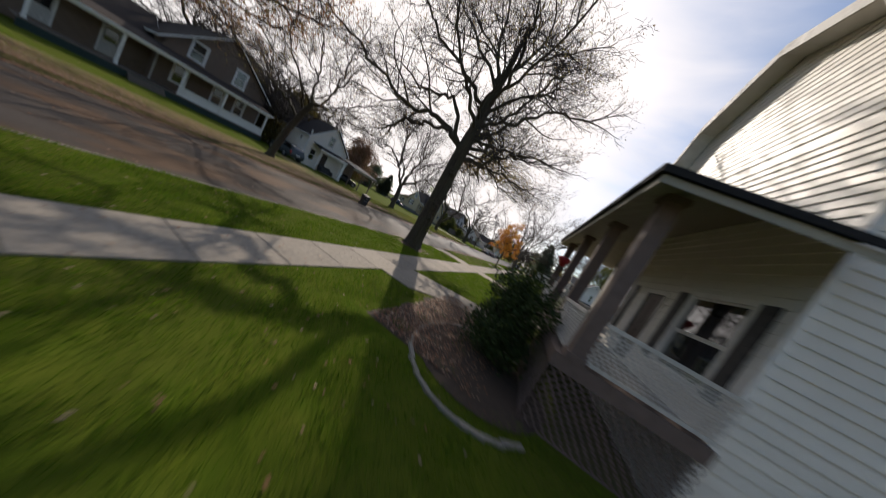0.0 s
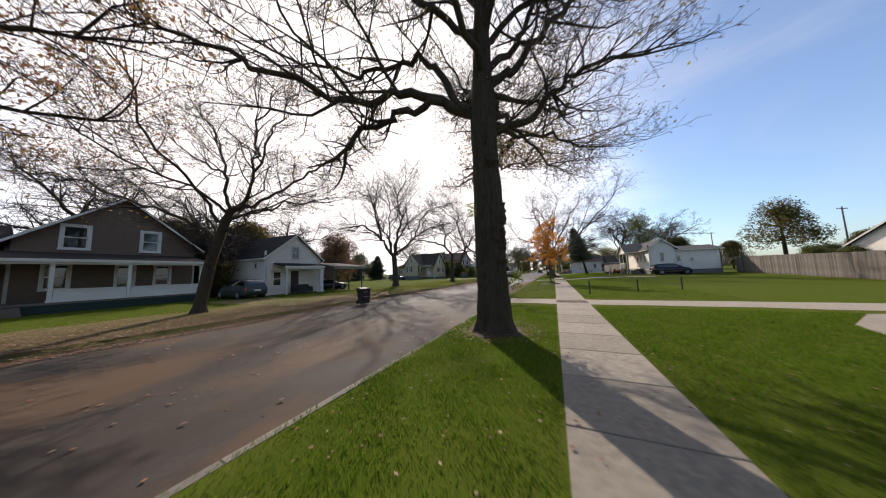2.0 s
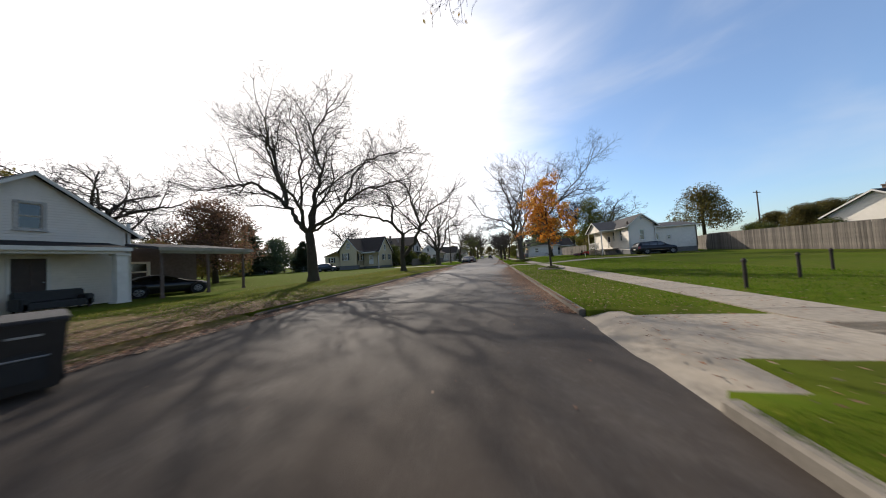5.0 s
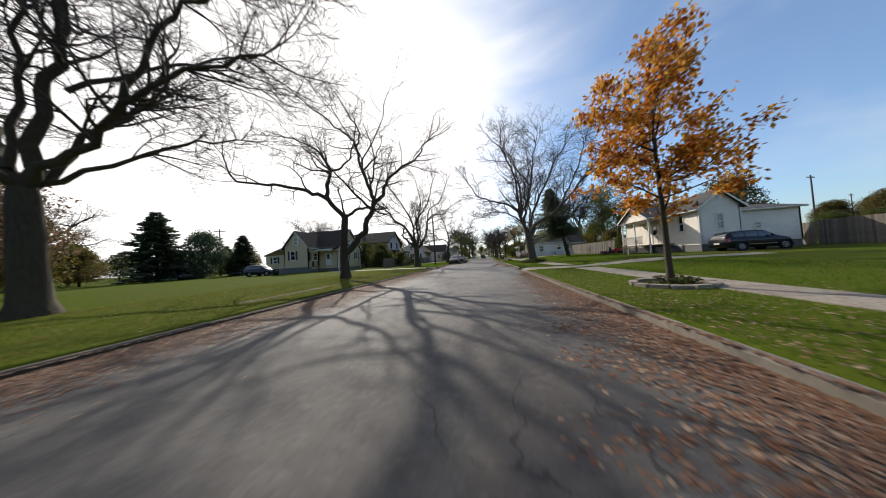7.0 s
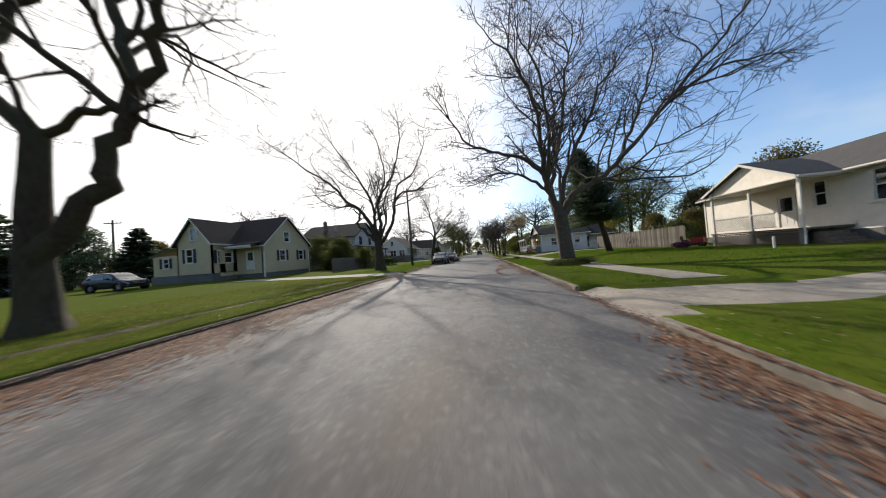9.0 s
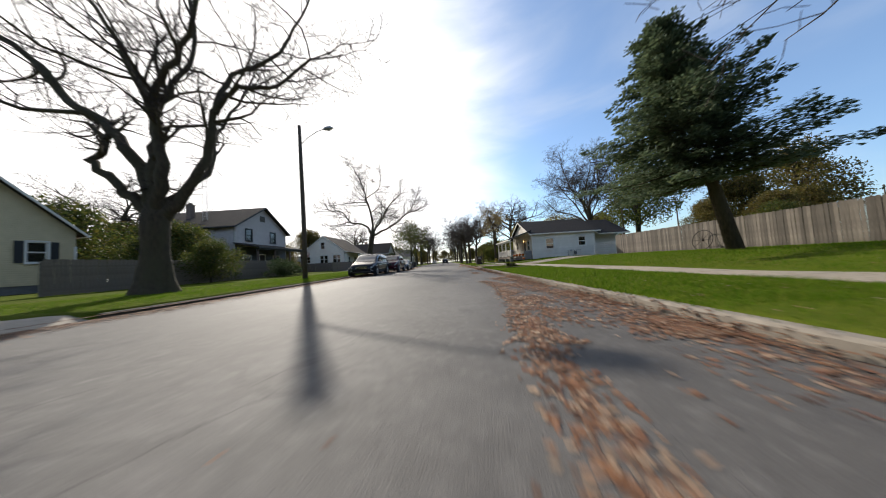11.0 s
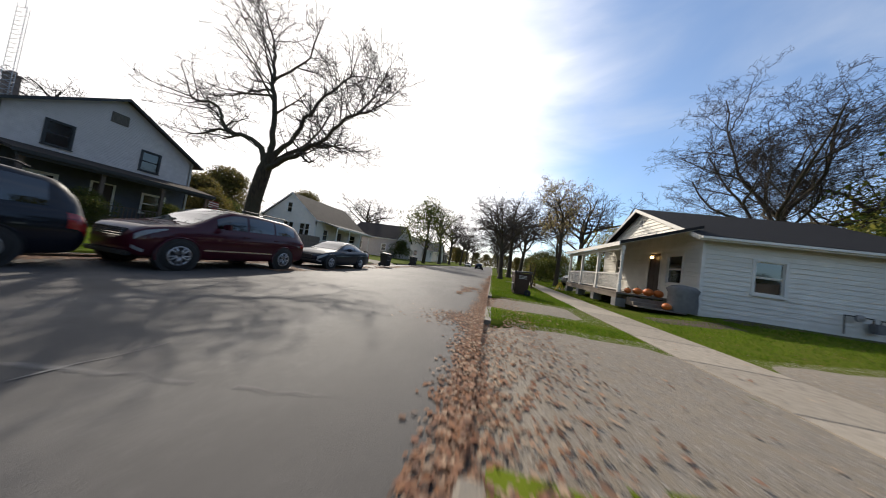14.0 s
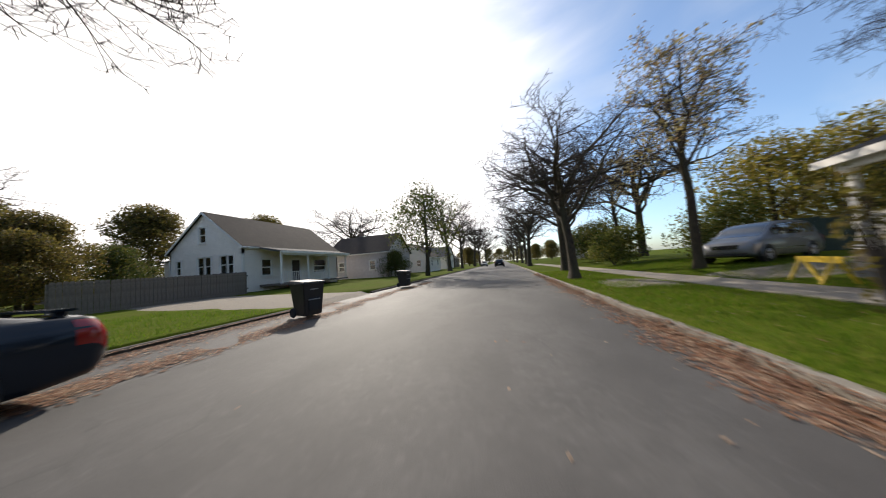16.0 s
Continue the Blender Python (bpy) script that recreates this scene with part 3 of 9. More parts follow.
# dry leafy verge along the far side of the road near its start
strip("verge", -16.5, KERB_L + 0.1, -35, 22, 0.03, DRY_GROUND, "dry leaf-strewn grass verge beside the street", "verge", 1.2, 0.35, 5)
strip("driveway", -21.5, KERB_L + 0.05, 14.2, 18.6, 0.045, DRY_GROUND, "dirt driveway strewn with leaves", "driveway", 1.0, 0.3, 6)
strip("driveway", -0.04, 30, 18.0, 21.6, 0.02, CONCRETE, "pale concrete driveway crossing the pavement", "driveway", 1.5, 0.03, 7)
strip("driveway", -0.04, 17.5, 47.6, 51.2, 0.02, CONCRETE, "pale concrete driveway of the white house", "driveway", 1.5, 0.05, 8)
strip("driveway", -0.04, 16.2, 80.1, 84.1, 0.03, GRAVEL, "grey gravel driveway beside the white bungalow", "driveway", 0.6, 0.22, 9, 0.12)
strip("driveway", -0.04, 3.1, 85.6, 88.4, 0.03, GRAVEL, "short gravel parking patch by the kerb", "driveway", 0.8, 0.2, 10)
strip("driveway", 1.0, 16, 99.6, 103.4, 0.03, GRAVEL, "gravel driveway with a parked silver car", "driveway", 1.0, 0.3, 11)
strip("driveway", -27, KERB_L + 0.04, 61.0, 64.4, 0.03, CONCRETE, "concrete driveway of the yellow house", "driveway", 1.5, 0.05, 12)
strip("driveway", -22, KERB_L + 0.04, 98.0, 103.6, 0.03, GRAVEL, "pale gravel driveway beside two bins", "driveway", 1.2, 0.3, 13)
strip("footpath", -12.3, -11.2, 36, 58.0, 0.02, DIRT, "worn footpath line through the lawn", "path", 1.0, 0.15, 14)
# front walk, widening to the porch and curving on past the house
WALK_X, WALK_Y = (4.7, 8.15, 8.6, 9.64, 10.7, 12.5, 16.0), (7.14, 8.65, 9.75, 12.2, 15.4, 17.6, 18.2)
wk = [(4.77, 4.9)] + [(max(x, 4.77), y) for x, y in zip(WALK_X, WALK_Y)] + [(16.0, 11.4), (9.7, 11.3), (9.7, 6.8), (8.0, 6.75), (7.3, 6.5), (6.6, 5.8), (5.9, 5.0)]
strip("bare_soil", 6.2, 9.7, 1.8, 6.9, 0.008, DIRT, "dark shaded soil with dead leaves beside the front walk", "soil", 0.5, 0.3, 21)
fp = Build().add([(x, y, z) for z in (0.02, 0.142) for x, y in wk], [tuple(range(len(wk))), tuple(range(len(wk), 2 * len(wk)))] + [(i, (i + 1) % len(wk), (i + 1) % len(wk) + len(wk), i + len(wk)) for i in range(len(wk))]).done("footpath", CONCRETE)
tagged(fp, "concrete front walk widening towards the porch", "path", kind="structure")
strip("patch", -5.0, -1.7, 1.0, 4.2, -0.072, CONCRETE, "pale concrete patch in the asphalt", "road patch", 1.0, 0.05, 17)

strip("bare_soil", 8.6, 15.8, 89.3, 90.8, 0.02, DIRT, "bare trodden soil along the bungalow wall", "soil", 0.5, 0.2, 18)
strip("bare_soil", 5.2, 8.2, 87.8, 89.6, 0.016, DIRT, "worn bare patch in the lawn by the walk", "soil", 0.5, 0.3, 19)

# kerbs, in lengths
kb = Build().prism((0, 0, 0), (1, 0, 0), (0, 1, 0), [(0, -0.1), (0, 0.10), (0.03, 0.125), (0.15, 0.125), (0.15, -0.1)], 0.008, 2.992)
kerb_mesh = shared("kerbstone", kb, KERB)
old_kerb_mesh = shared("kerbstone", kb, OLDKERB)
for side, name in ((1, "kerb_right"), (-1, "kerb_left")):
    k = thing(name, "pale concrete kerb edging the lawn" if side > 0 else "worn concrete kerb half hidden by leaves", "kerb", kind="structure")
    stops = [-42.0 if side > 0 else 22.0] + [q + d for sd, a, b in APRONS if sd == side and b > 22 - 60 * (side > 0) and a > 15 for q, d in ((a, -0.15), (b, 0.15)) if side > 0 or q > 22] + [178.0]
    for a, b in zip(stops[::2], stops[1::2]):
        n = max(1, round((b - a) / 3.0))
        ln = (b - a) / n
        for i in range(n):
            y = a + ln * (i + (0 if side > 0 else 1))
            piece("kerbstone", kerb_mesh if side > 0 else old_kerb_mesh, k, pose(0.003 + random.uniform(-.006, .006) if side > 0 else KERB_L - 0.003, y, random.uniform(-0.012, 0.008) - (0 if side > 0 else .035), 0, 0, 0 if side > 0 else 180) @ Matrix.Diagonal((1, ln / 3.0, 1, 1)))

# pavement slabs
pave = thing("pavement", "concrete pavement in square slabs with dark joints", "pavement", kind="structure")
sb = Build().prism((0, 0, 0), (0, 1, 0), (1, 0, 0), [(0.008, -0.08), (0.008, 0.012), (0.02, 0.02), (1.5, 0.02), (1.512, 0.012), (1.512, -0.08)], 3.25, 4.76)
slab_mesh = shared("slab", sb, CONCRETE)
for i in range(-14, 96):
    y = 0.16 + i * 1.52
    if 46.5 < y < 51.5:
        continue
    dz = gz(4.0, y + 0.76)
    slope = math.degrees(math.atan2(gz(4.75, y) - gz(3.25, y), 1.5))
    piece("slab", slab_mesh, pave, Matrix.Translation((0, y, dz)) @ Matrix.Translation((4, 0, 0)) @ pose(0, 0, 0, 0, -slope, random.uniform(-0.2, 0.2)) @ Matrix.Translation((-4, 0, 0)))

# ---- trees ----
class Wood:
    """Grows limbs as tapered tubes; thick ones and twigs are kept apart."""
    def __init__(self, seed, twig_len=0.9, droop=0.0, max_level=4, dense=1.0, thin=0.006, low=4.6):
        self.thin, self.low = thin, low
        self.r = random.Random(seed)
        self.big, self.small, self.tips = Build(), Build(), []
        self.twig_len, self.droop, self.max_level, self.dense = twig_len, droop, max_level, dense

    def limb(self, p, d, length, rad, level, up=0.25, wander=0.33, kids=True):
        r = self.r
        n = max(3, min(9, int(length / 0.55))) if level < 3 else 3 if level < self.max_level else 2
        pts, rads = [Vector(p)], [rad]
        d = Vector(d).normalized()
        step = length / n
        dirs = []
        for i in range(n):
            w = Vector((r.gauss(0, 1), r.gauss(0, 1), r.gauss(0, 1))) * wander
            d = (d + w * 0.6 + Vector((0, 0, up * (0.15 if level == 0 else 0.10) - self.droop * (0.1 if level > 1 else 0)))).normalized()
            if pts[-1].z < self.low and level > 0:      # twigs turn up well above the street
                d = (d + Vector((0, 0, 0.5 * (self.low + 0.3 - pts[-1].z)))).normalized()
            elif d.z < -0.3:
                d = (d + Vector((0, 0, 0.3))).normalized()
            dirs.append(d.copy())
            pts.append(pts[-1] + d * step)
            rads.append(max(rad * (1 - 0.75 * (i + 1) / n), self.thin))
        sides = 9 if rad > 0.16 else 6 if rad > 0.05 else 4 if rad > 0.02 else 3
        (self.big if rad > 0.05 else self.small).tube(pts, rads, sides, cap=False)
        if level >= self.max_level:
            self.tips.append((pts[-1], pts[1]))
            return pts
        if kids:
            count = [6, 6, 6, 5, 3][level] if level < 5 else 2
            count = max(2, int(count * self.dense * min(1.5, 0.6 + length / 4)))
            for c in range(count):
                f = 0.25 + 0.75 * (c + r.random()) / count
                i = min(n - 1, int(f * n))
                base = pts[i].lerp(pts[i + 1], f * n - i)
                axis = dirs[i].cross(Vector((r.gauss(0, 1), r.gauss(0, 1), r.gauss(0, 1)))).normalized()
                nd = Matrix.Rotation(radians(r.uniform(34, 74)), 3, axis) @ dirs[i]
                ln = length * r.uniform(0.38, 0.62) * (1.15 - 0.5 * f)
                rr = max(rads[i] * r.uniform(0.45, 0.68), self.thin * 1.15)
                self.limb(base, nd, max(ln, self.twig_len * 0.5), rr, level + 1, up * 0.7, wander * 1.15)
        return pts

    def guide(self, way, r0, r1, kids, bend=0.06):
        """A main limb that passes a few stations, smooth between them, with crooked side limbs."""
        r = self.r
        P = [Vector(p) for p in way]
        P = [P[0] * 2 - P[1]] + P + [P[-1] * 2 - P[-2]]
        pts = []
        for i in range(1, len(P) - 2):
            a, b, c, d = P[i - 1:i + 3]
            for k in range(4):
                q = k / 4
                pts.append(0.5 * (2 * b + (c - a) * q + (2 * a - 5 * b + 4 * c - d) * q * q + (3 * b - a - 3 * c + d) * q ** 3))
        pts.append(P[-2])
        n = len(pts) - 1
        pts = [p if i in (0, n) else p + Vector((r.gauss(0, bend), r.gauss(0, bend), r.gauss(0, bend))) for i, p in enumerate(pts)]
        rads = [(r0 + (r1 - r0) * (i / n) ** 0.8) * r.uniform(0.93, 1.08) for i in range(n + 1)]
        self.big.tube(pts, rads, 10 if r0 > 0.12 else 7, cap=False)
        total = sum((pts[i + 1] - pts[i]).length for i in range(n))
        for c in range(kids):
            f = 0.35 + 0.65 * (c + r.random()) / kids
            i = min(n - 1, int(f * n))
            d = (pts[i + 1] - pts[i]).normalized()
            axis = d.cross(Vector((r.gauss(0, 1), r.gauss(0, 1), r.gauss(0, 1)))).normalized()
            nd = Matrix.Rotation(radians(r.uniform(32, 66)), 3, axis) @ d
            self.limb(pts[i], nd, max(1.2, total * r.uniform(0.22, 0.42)), max(rads[i] * r.uniform(.4, .6), .02), 2, 0.35, 0.34)
        for _ in range(3):
            e = (pts[-1] - pts[-3]).normalized() + Vector((r.gauss(0, .35), r.gauss(0, .35), r.gauss(0, .3) + .2))
            self.limb(pts[-1], e, max(1.4, total * 0.32), r1 * .85, 2, 0.3, 0.3)


def flare_trunk(b, pts, rads, sides=14, seed=0, ridges=0.06, furrow=0.0):
    """A trunk with root flare, ridges and lumps."""
    r = random.Random(seed)
    k = len(b.v)
    ph = [r.uniform(0, 6.28) for _ in range(4)]
    pts = [Vector(p) for p in pts]
    for i, p in enumerate(pts):
        h = (p - pts[0]).length
        for s in range(sides):
            w = 2 * math.pi * s / sides
            rad = rads[i] * (1 + ridges * math.sin(5 * w + ph[0]) * math.exp(-h * 0.8) * 3 + ridges * math.sin(3 * w + ph[1] + h * 0.5) + ridges * 0.7 * math.sin(7 * w + ph[2] + h * 1.3) + ridges * 0.45 * math.sin(15 * w + ph[3] + 1.2 * math.sin(h * 2.1)))
            if furrow:
                q = noise.noise((3.6 * math.cos(w), 3.6 * math.sin(w), h * .55 + seed)) + .8 * noise.noise((9 * math.cos(w), 9 * math.sin(w), h * 1.1 + seed)) + .5 * noise.noise((19 * math.cos(w), 19 * math.sin(w), h * 3.0))
                rad += furrow * q
            b.v.append((p.x + rad * math.cos(w), p.y + rad * math.sin(w), p.z))
    for i in range(len(pts) - 1):
        for s in range(sides):
            t = (s + 1) % sides
            b.f.append((k + i * sides + s, k + i * sides + t, k + (i + 1) * sides + t, k + (i + 1) * sides + s))


def leaf_quads(centres, size, rng, squash=1.0):
    """Folded leaf cards at the given centres: arrays of vertices and faces."""
    n = len(centres)
    a = rng.normal(size=(n, 3)); a /= np.linalg.norm(a, axis=1)[:, None]
    b = np.cross(a, rng.normal(size=(n, 3))); b /= np.linalg.norm(b, axis=1)[:, None]
    c = np.cross(a, b)
    s = size * rng.uniform(0.6, 1.3, (n, 1))
    P = np.asarray(centres)
    v = np.stack([P - a * s, P + b * s * 0.55 + c * s * 0.2, P + a * s, P - b * s * 0.55 + c * s * 0.2], 1).reshape(-1, 3)
    f = np.arange(4 * n).reshape(-1, 4)
    return v, f


def bare_tree(at, limbs, trunk, label, seed, bark=BARK, twig=0.8, dense=1.0, levels=4, leaves=0, leaf_m=None, leaf_size=0.05, sides=14, droop=0.0, group="", spread=1.0, burls=(), thin=0.006, guided=(), bend=0.06, low=4.6):
    """trunk: rows of (dx, dy, height, radius). guided: limbs along a few stations. limbs: (height, azimuth, elevation, length, radius, up)."""
    x, y = at
    z = gz(x, y) if abs(x + 4.9) > 4.9 else 0.1
    t = thing("tree", label, "tree", (x, y, z), 0, group)
    w = Wood(seed, twig, droop, levels, dense, thin, low)
    pts = [(dx, dy, h) for dx, dy, h, _ in trunk]
    rads = [r for *_, r in trunk]
    fine_p, fine_r = [], []
    for i in range(len(pts) - 1):
        steps = 12 if sides > 100 else 4
        for k in range(steps):
            q = k / steps
            fine_p.append(Vector(pts[i]).lerp(Vector(pts[i + 1]), q)); fine_r.append(rads[i] + (rads[i + 1] - rads[i]) * q)
    fine_p.append(Vector(pts[-1])); fine_r.append(rads[-1])
    fine_p.insert(0, fine_p[0] - Vector((0, 0, 0.35))); fine_r.insert(0, fine_r[0] * 1.12)
    flare_trunk(w.big, fine_p, fine_r, sides, seed, furrow=0.035 if sides > 100 else 0.0)
    for bx, by, bz, br in burls:
        k = len(w.big.v)
        w.big.lathe([(0.01 + math.sin(math.pi * q / 20) ** .8, -math.cos(math.pi * q / 20)) for q in range(21)], 32)
        knot = lambda p: 1 + .42 * noise.noise(2.1 * p + Vector((bz, bx, 0))) + .30 * noise.noise(5.2 * p + Vector((0, bz, 0)))  # noqa: E731
        w.big.v[k:] = [(bx + br * x_ * knot(Vector((x_, y_, z_))), by + br * y_ * knot(Vector((x_, y_, z_))), bz + br * 1.35 * z_ * knot(Vector((x_, y_, z_)))) for x_, y_, z_ in w.big.v[k:]]
    hs = [p.z for p in fine_p]
    for h, az, el, ln, rad, up in limbs:
        i = min(range(len(hs)), key=lambda k: abs(hs[k] - h))
        d = Vector((math.sin(radians(az)) * math.cos(radians(el)), math.cos(radians(az)) * math.cos(radians(el)), math.sin(radians(el))))
        w.limb(fine_p[i], d, ln * spread, rad, 0, up)
    for way, r0, r1, kids in guided:
        w.guide(way, r0, r1, kids, bend)
    w.big.done("trunk", bark, t, smooth=True)
    if w.small.v:
        fast_quads(w.small, "branchwork", TWIG, t)["kind"] = "stuff"
    if leaves:
        rng = np.random.default_rng(seed)
        tips = np.array([q for tip in w.tips for q in tip], float)
        pick = tips[rng.integers(0, len(tips), leaves)] + rng.normal(size=(leaves, 3)) * 0.14
        v, f = leaf_quads(pick, leaf_size, rng)
        lf = fast_mesh("foliage", v, f, leaf_m or SPARSE, t)
        lf["kind"] = "stuff"
    return t


def fast_quads(build, name, material, parent):
    f = np.array([q for q in build.f if len(q) == 4], np.int32)
    return fast_mesh(name, build.v, f, material, parent, True)


def auto_limbs(seed, h0, h1, count, ln, rad, el=(30, 65), up=0.3):
    r = random.Random(seed)
    a0 = r.uniform(0, 360)
    return [(h0 + (h1 - h0) * i / max(1, count - 1), a0 + i * 137 + r.uniform(-25, 25), r.uniform(*el), ln * r.uniform(0.75, 1.1), rad * r.uniform(0.75, 1.05), up) for i in range(count)]


def leaf_cloud(blobs, count, size, seed):
    """Leaves scattered in the outer layers of several uneven blobs: (x, y, z, rx, ry, rz)."""
    rng = np.random.default_rng(seed)
    blobs = np.array(blobs, float)
    wts = blobs[:, 3] * blobs[:, 4] + blobs[:, 5] ** 2
    idx = rng.choice(len(blobs), count, p=wts / wts.sum())
    d = rng.normal(size=(count, 3)); d /= np.linalg.norm(d, axis=1)[:, None]
    rad = rng.uniform(0.35, 1.0, (count, 1)) ** 0.5
    wobble = 1 + 0.22 * np.sin(d[:, :1] * 7 + idx[:, None]) * np.cos(d[:, 1:2] * 6 + 2 * idx[:, None])
    P = blobs[idx, :3] + d * rad * wobble * blobs[idx, 3:]
    return leaf_quads(P, size, rng)


def crown_blobs(r, w, h, z0, n):
    out = []
    for _ in range(n):
        a, q = r.uniform(0, 6.28), r.random() ** 0.5
        zz = r.uniform(0.1, 1)
        wide = w * 0.5 * math.sin(math.pi * min(0.98, 0.18 + 0.8 * zz)) 
        s = r.uniform(0.16, 0.3) * w
        out.append((math.cos(a) * q * wide, math.sin(a) * q * wide, z0 + zz * h * 0.85, s, s, s * 0.7))
    return out


def leafy_tree(at, height, width, label, seed, leaf_m, count=5000, leaf=0.12, trunk_r=0.18, clear=1.6, blobs=26, group="", bark=BARK, name="tree"):
    r = random.Random(seed)
    x, y = at
    t = thing(name, label, "tree", (x, y, gz(x, y) - 0.05), 0, group)
    w = Wood(seed, 0.6, 0, 2, 0.8)
    pts = [Vector((0, 0, -0.3)), Vector((r.uniform(-.1, .1), r.uniform(-.1, .1), clear)), Vector((r.uniform(-.3, .3), r.uniform(-.3, .3), height * 0.6)), Vector((0, 0, height * 0.92))]
    w.big.tube(pts, [trunk_r * 1.3, trunk_r, trunk_r * 0.5, 0.02], 8)
    for h, az, el, ln, rad, up in auto_limbs(seed, clear, height * 0.8, 9, width * 0.45, trunk_r * 0.5, (25, 60)):
        w.limb((0, 0, h), (math.sin(radians(az)), math.cos(radians(az)), math.tan(radians(el))), ln * (1.15 - 0.6 * h / height), rad, 0, up)
    w.big.done("trunk", bark, t, smooth=True)
    if w.small.v:
        fast_quads(w.small, "branchwork", TWIG, t)["kind"] = "stuff"
    v, f = leaf_cloud(crown_blobs(r, width, height - clear, clear, blobs), count, leaf, seed)
    lf = fast_mesh("crown", v, f, leaf_m, t)
    lf["kind"] = "stuff"
    return t


def conifer(at, height, width, label, seed, lean=(0, 0), clear=1.2, whorls=26, per=8, trunk_r=0.3, group="", needles=1.0, leaf=1.0, lop=0.0):
    r = random.Random(seed)
    rng = np.random.default_rng(seed)
    x, y = at
    t = thing("conifer", label, "tree", (x, y, gz(x, y) - 0.05), 0, group)
    b = Build()
    top = Vector((lean[0], lean[1], height))
    b.tube([Vector((0, 0, -0.3)), top * 0.3, top * 0.65, top], [trunk_r * 1.2, trunk_r * 0.8, trunk_r * 0.45, 0.02], 8)
    C, D, limbs_ = [], [], Build()
    for i in range(whorls):
        f = i / (whorls - 1)
        h = clear + (height * 0.98 - clear) * f
        base = top * (h / height)
        reach = width * 0.5 * (1 - f) ** 0.75 * r.uniform(0.75, 1.1) + 0.25
        for k in range(per):
            if r.random() < 0.12:
                continue
            a = 6.283 * k / per + r.uniform(-0.4, 0.4) + i
            ln = reach * r.uniform(0.45, 1.18) * (1 - lop * math.cos(a))
            rise = 0.35 * f - 0.12 + 0.7 * lop * math.cos(a)
            d = Vector((math.cos(a), math.sin(a), rise))
            p1, p2 = base + d * ln * 0.5, base + d * ln + Vector((0, 0, 0.10 * ln))
            limbs_.tube([base, p1, p2], [0.045 * (1 - f) + 0.015, 0.02, 0.006], 3, cap=False)
            n = int(ln * 16 * needles) + 3
            q = rng.uniform(0.18, 1.02, n)
            P = np.outer(1 - q, base) + np.outer(q, p2)
            side = np.array((-math.sin(a), math.cos(a), 0))
            off = rng.normal(size=n) * (0.16 + 0.16 * lop) * ln * (1.1 - q)
            P = P + off[:, None] * side + rng.normal(size=(n, 3)) * (0.05 + 0.10 * lop) + np.array((0, 0, -0.05))
            C.append(P)
            D.append(np.tile(np.array(d), (n, 1)) + side * np.sign(off)[:, None] * 0.7)
    C, D = np.concatenate(C), np.concatenate(D)
    D /= np.linalg.norm(D, axis=1)[:, None]
    n = len(C)
    s = rng.uniform(0.16, 0.34, (n, 1)) * leaf
    up = rng.normal(size=(n, 3)) * 0.5 + np.array((0, 0, 1.0))
    wd = np.cross(D, up); wd /= np.linalg.norm(wd, axis=1)[:, None]
    dz = np.array((0, 0, -0.25))
    V = np.stack([C, C + D * s * 0.5 + wd * s * 0.32 + dz * s, C + D * s + dz * s * 0.6, C + D * s * 0.5 - wd * s * 0.32 + dz * s], 1).reshape(-1, 3)
    b.done("trunk", BARK, t, smooth=True)
    limbs_.done("branchwork", BARK, t)["kind"] = "stuff"
    lf = fast_mesh("foliage", V, np.arange(4 * n).reshape(-1, 4), NEEDLE, t)
    lf["kind"] = "stuff"
    return t


def shrub(at, size, label, seed, leaf_m=HEDGE, count=2500, leaf=0.05, blobs=14, name="shrub", z=None, group=""):
    """size: width in x, in y, height."""
    r = random.Random(seed)
    x, y = at
    t = thing(name, label, "shrub", (x, y, gz(x, y) if z is None else z), 0, group)
    b = Build()
    for k in range(9):
        a = r.uniform(0, 6.28)
        e = Vector((math.cos(a) * size[0] * 0.32, math.sin(a) * size[1] * 0.32, size[2] * r.uniform(0.6, 0.9)))
        b.tube([(0, 0, -0.1), e * 0.5 + Vector((0, 0, 0.1)), e], [0.03, 0.018, 0.006], 4)
    b.done("stem", TWIG, t)["kind"] = "stuff"
    bl = []
    for _ in range(blobs):
        a, q = r.uniform(0, 6.28), r.random() ** 0.5
        zz = r.uniform(0.12, 0.82)
        s = r.uniform(0.17, 0.27)
        bl.append((math.cos(a) * q * size[0] * 0.36, math.sin(a) * q * size[1] * 0.36, zz * size[2], s * size[0], s * size[1], s * size[2]))
    v, f = leaf_cloud(bl, count, leaf, seed)
    lf = fast_mesh("foliage", v, f, leaf_m, t)
    lf["kind"] = "stuff"
    return t


# the great street tree beside the pavement
def fan(ways, turn):
    """Stations given as (across, deep, height) in a plane turned by that many degrees."""
    c, d = math.cos(radians(turn)), math.sin(radians(turn))
    return tuple((tuple((a * c - b * d, a * d + b * c, h) for a, b, h in way), r0, r1, kids) for way, r0, r1, kids in ways)


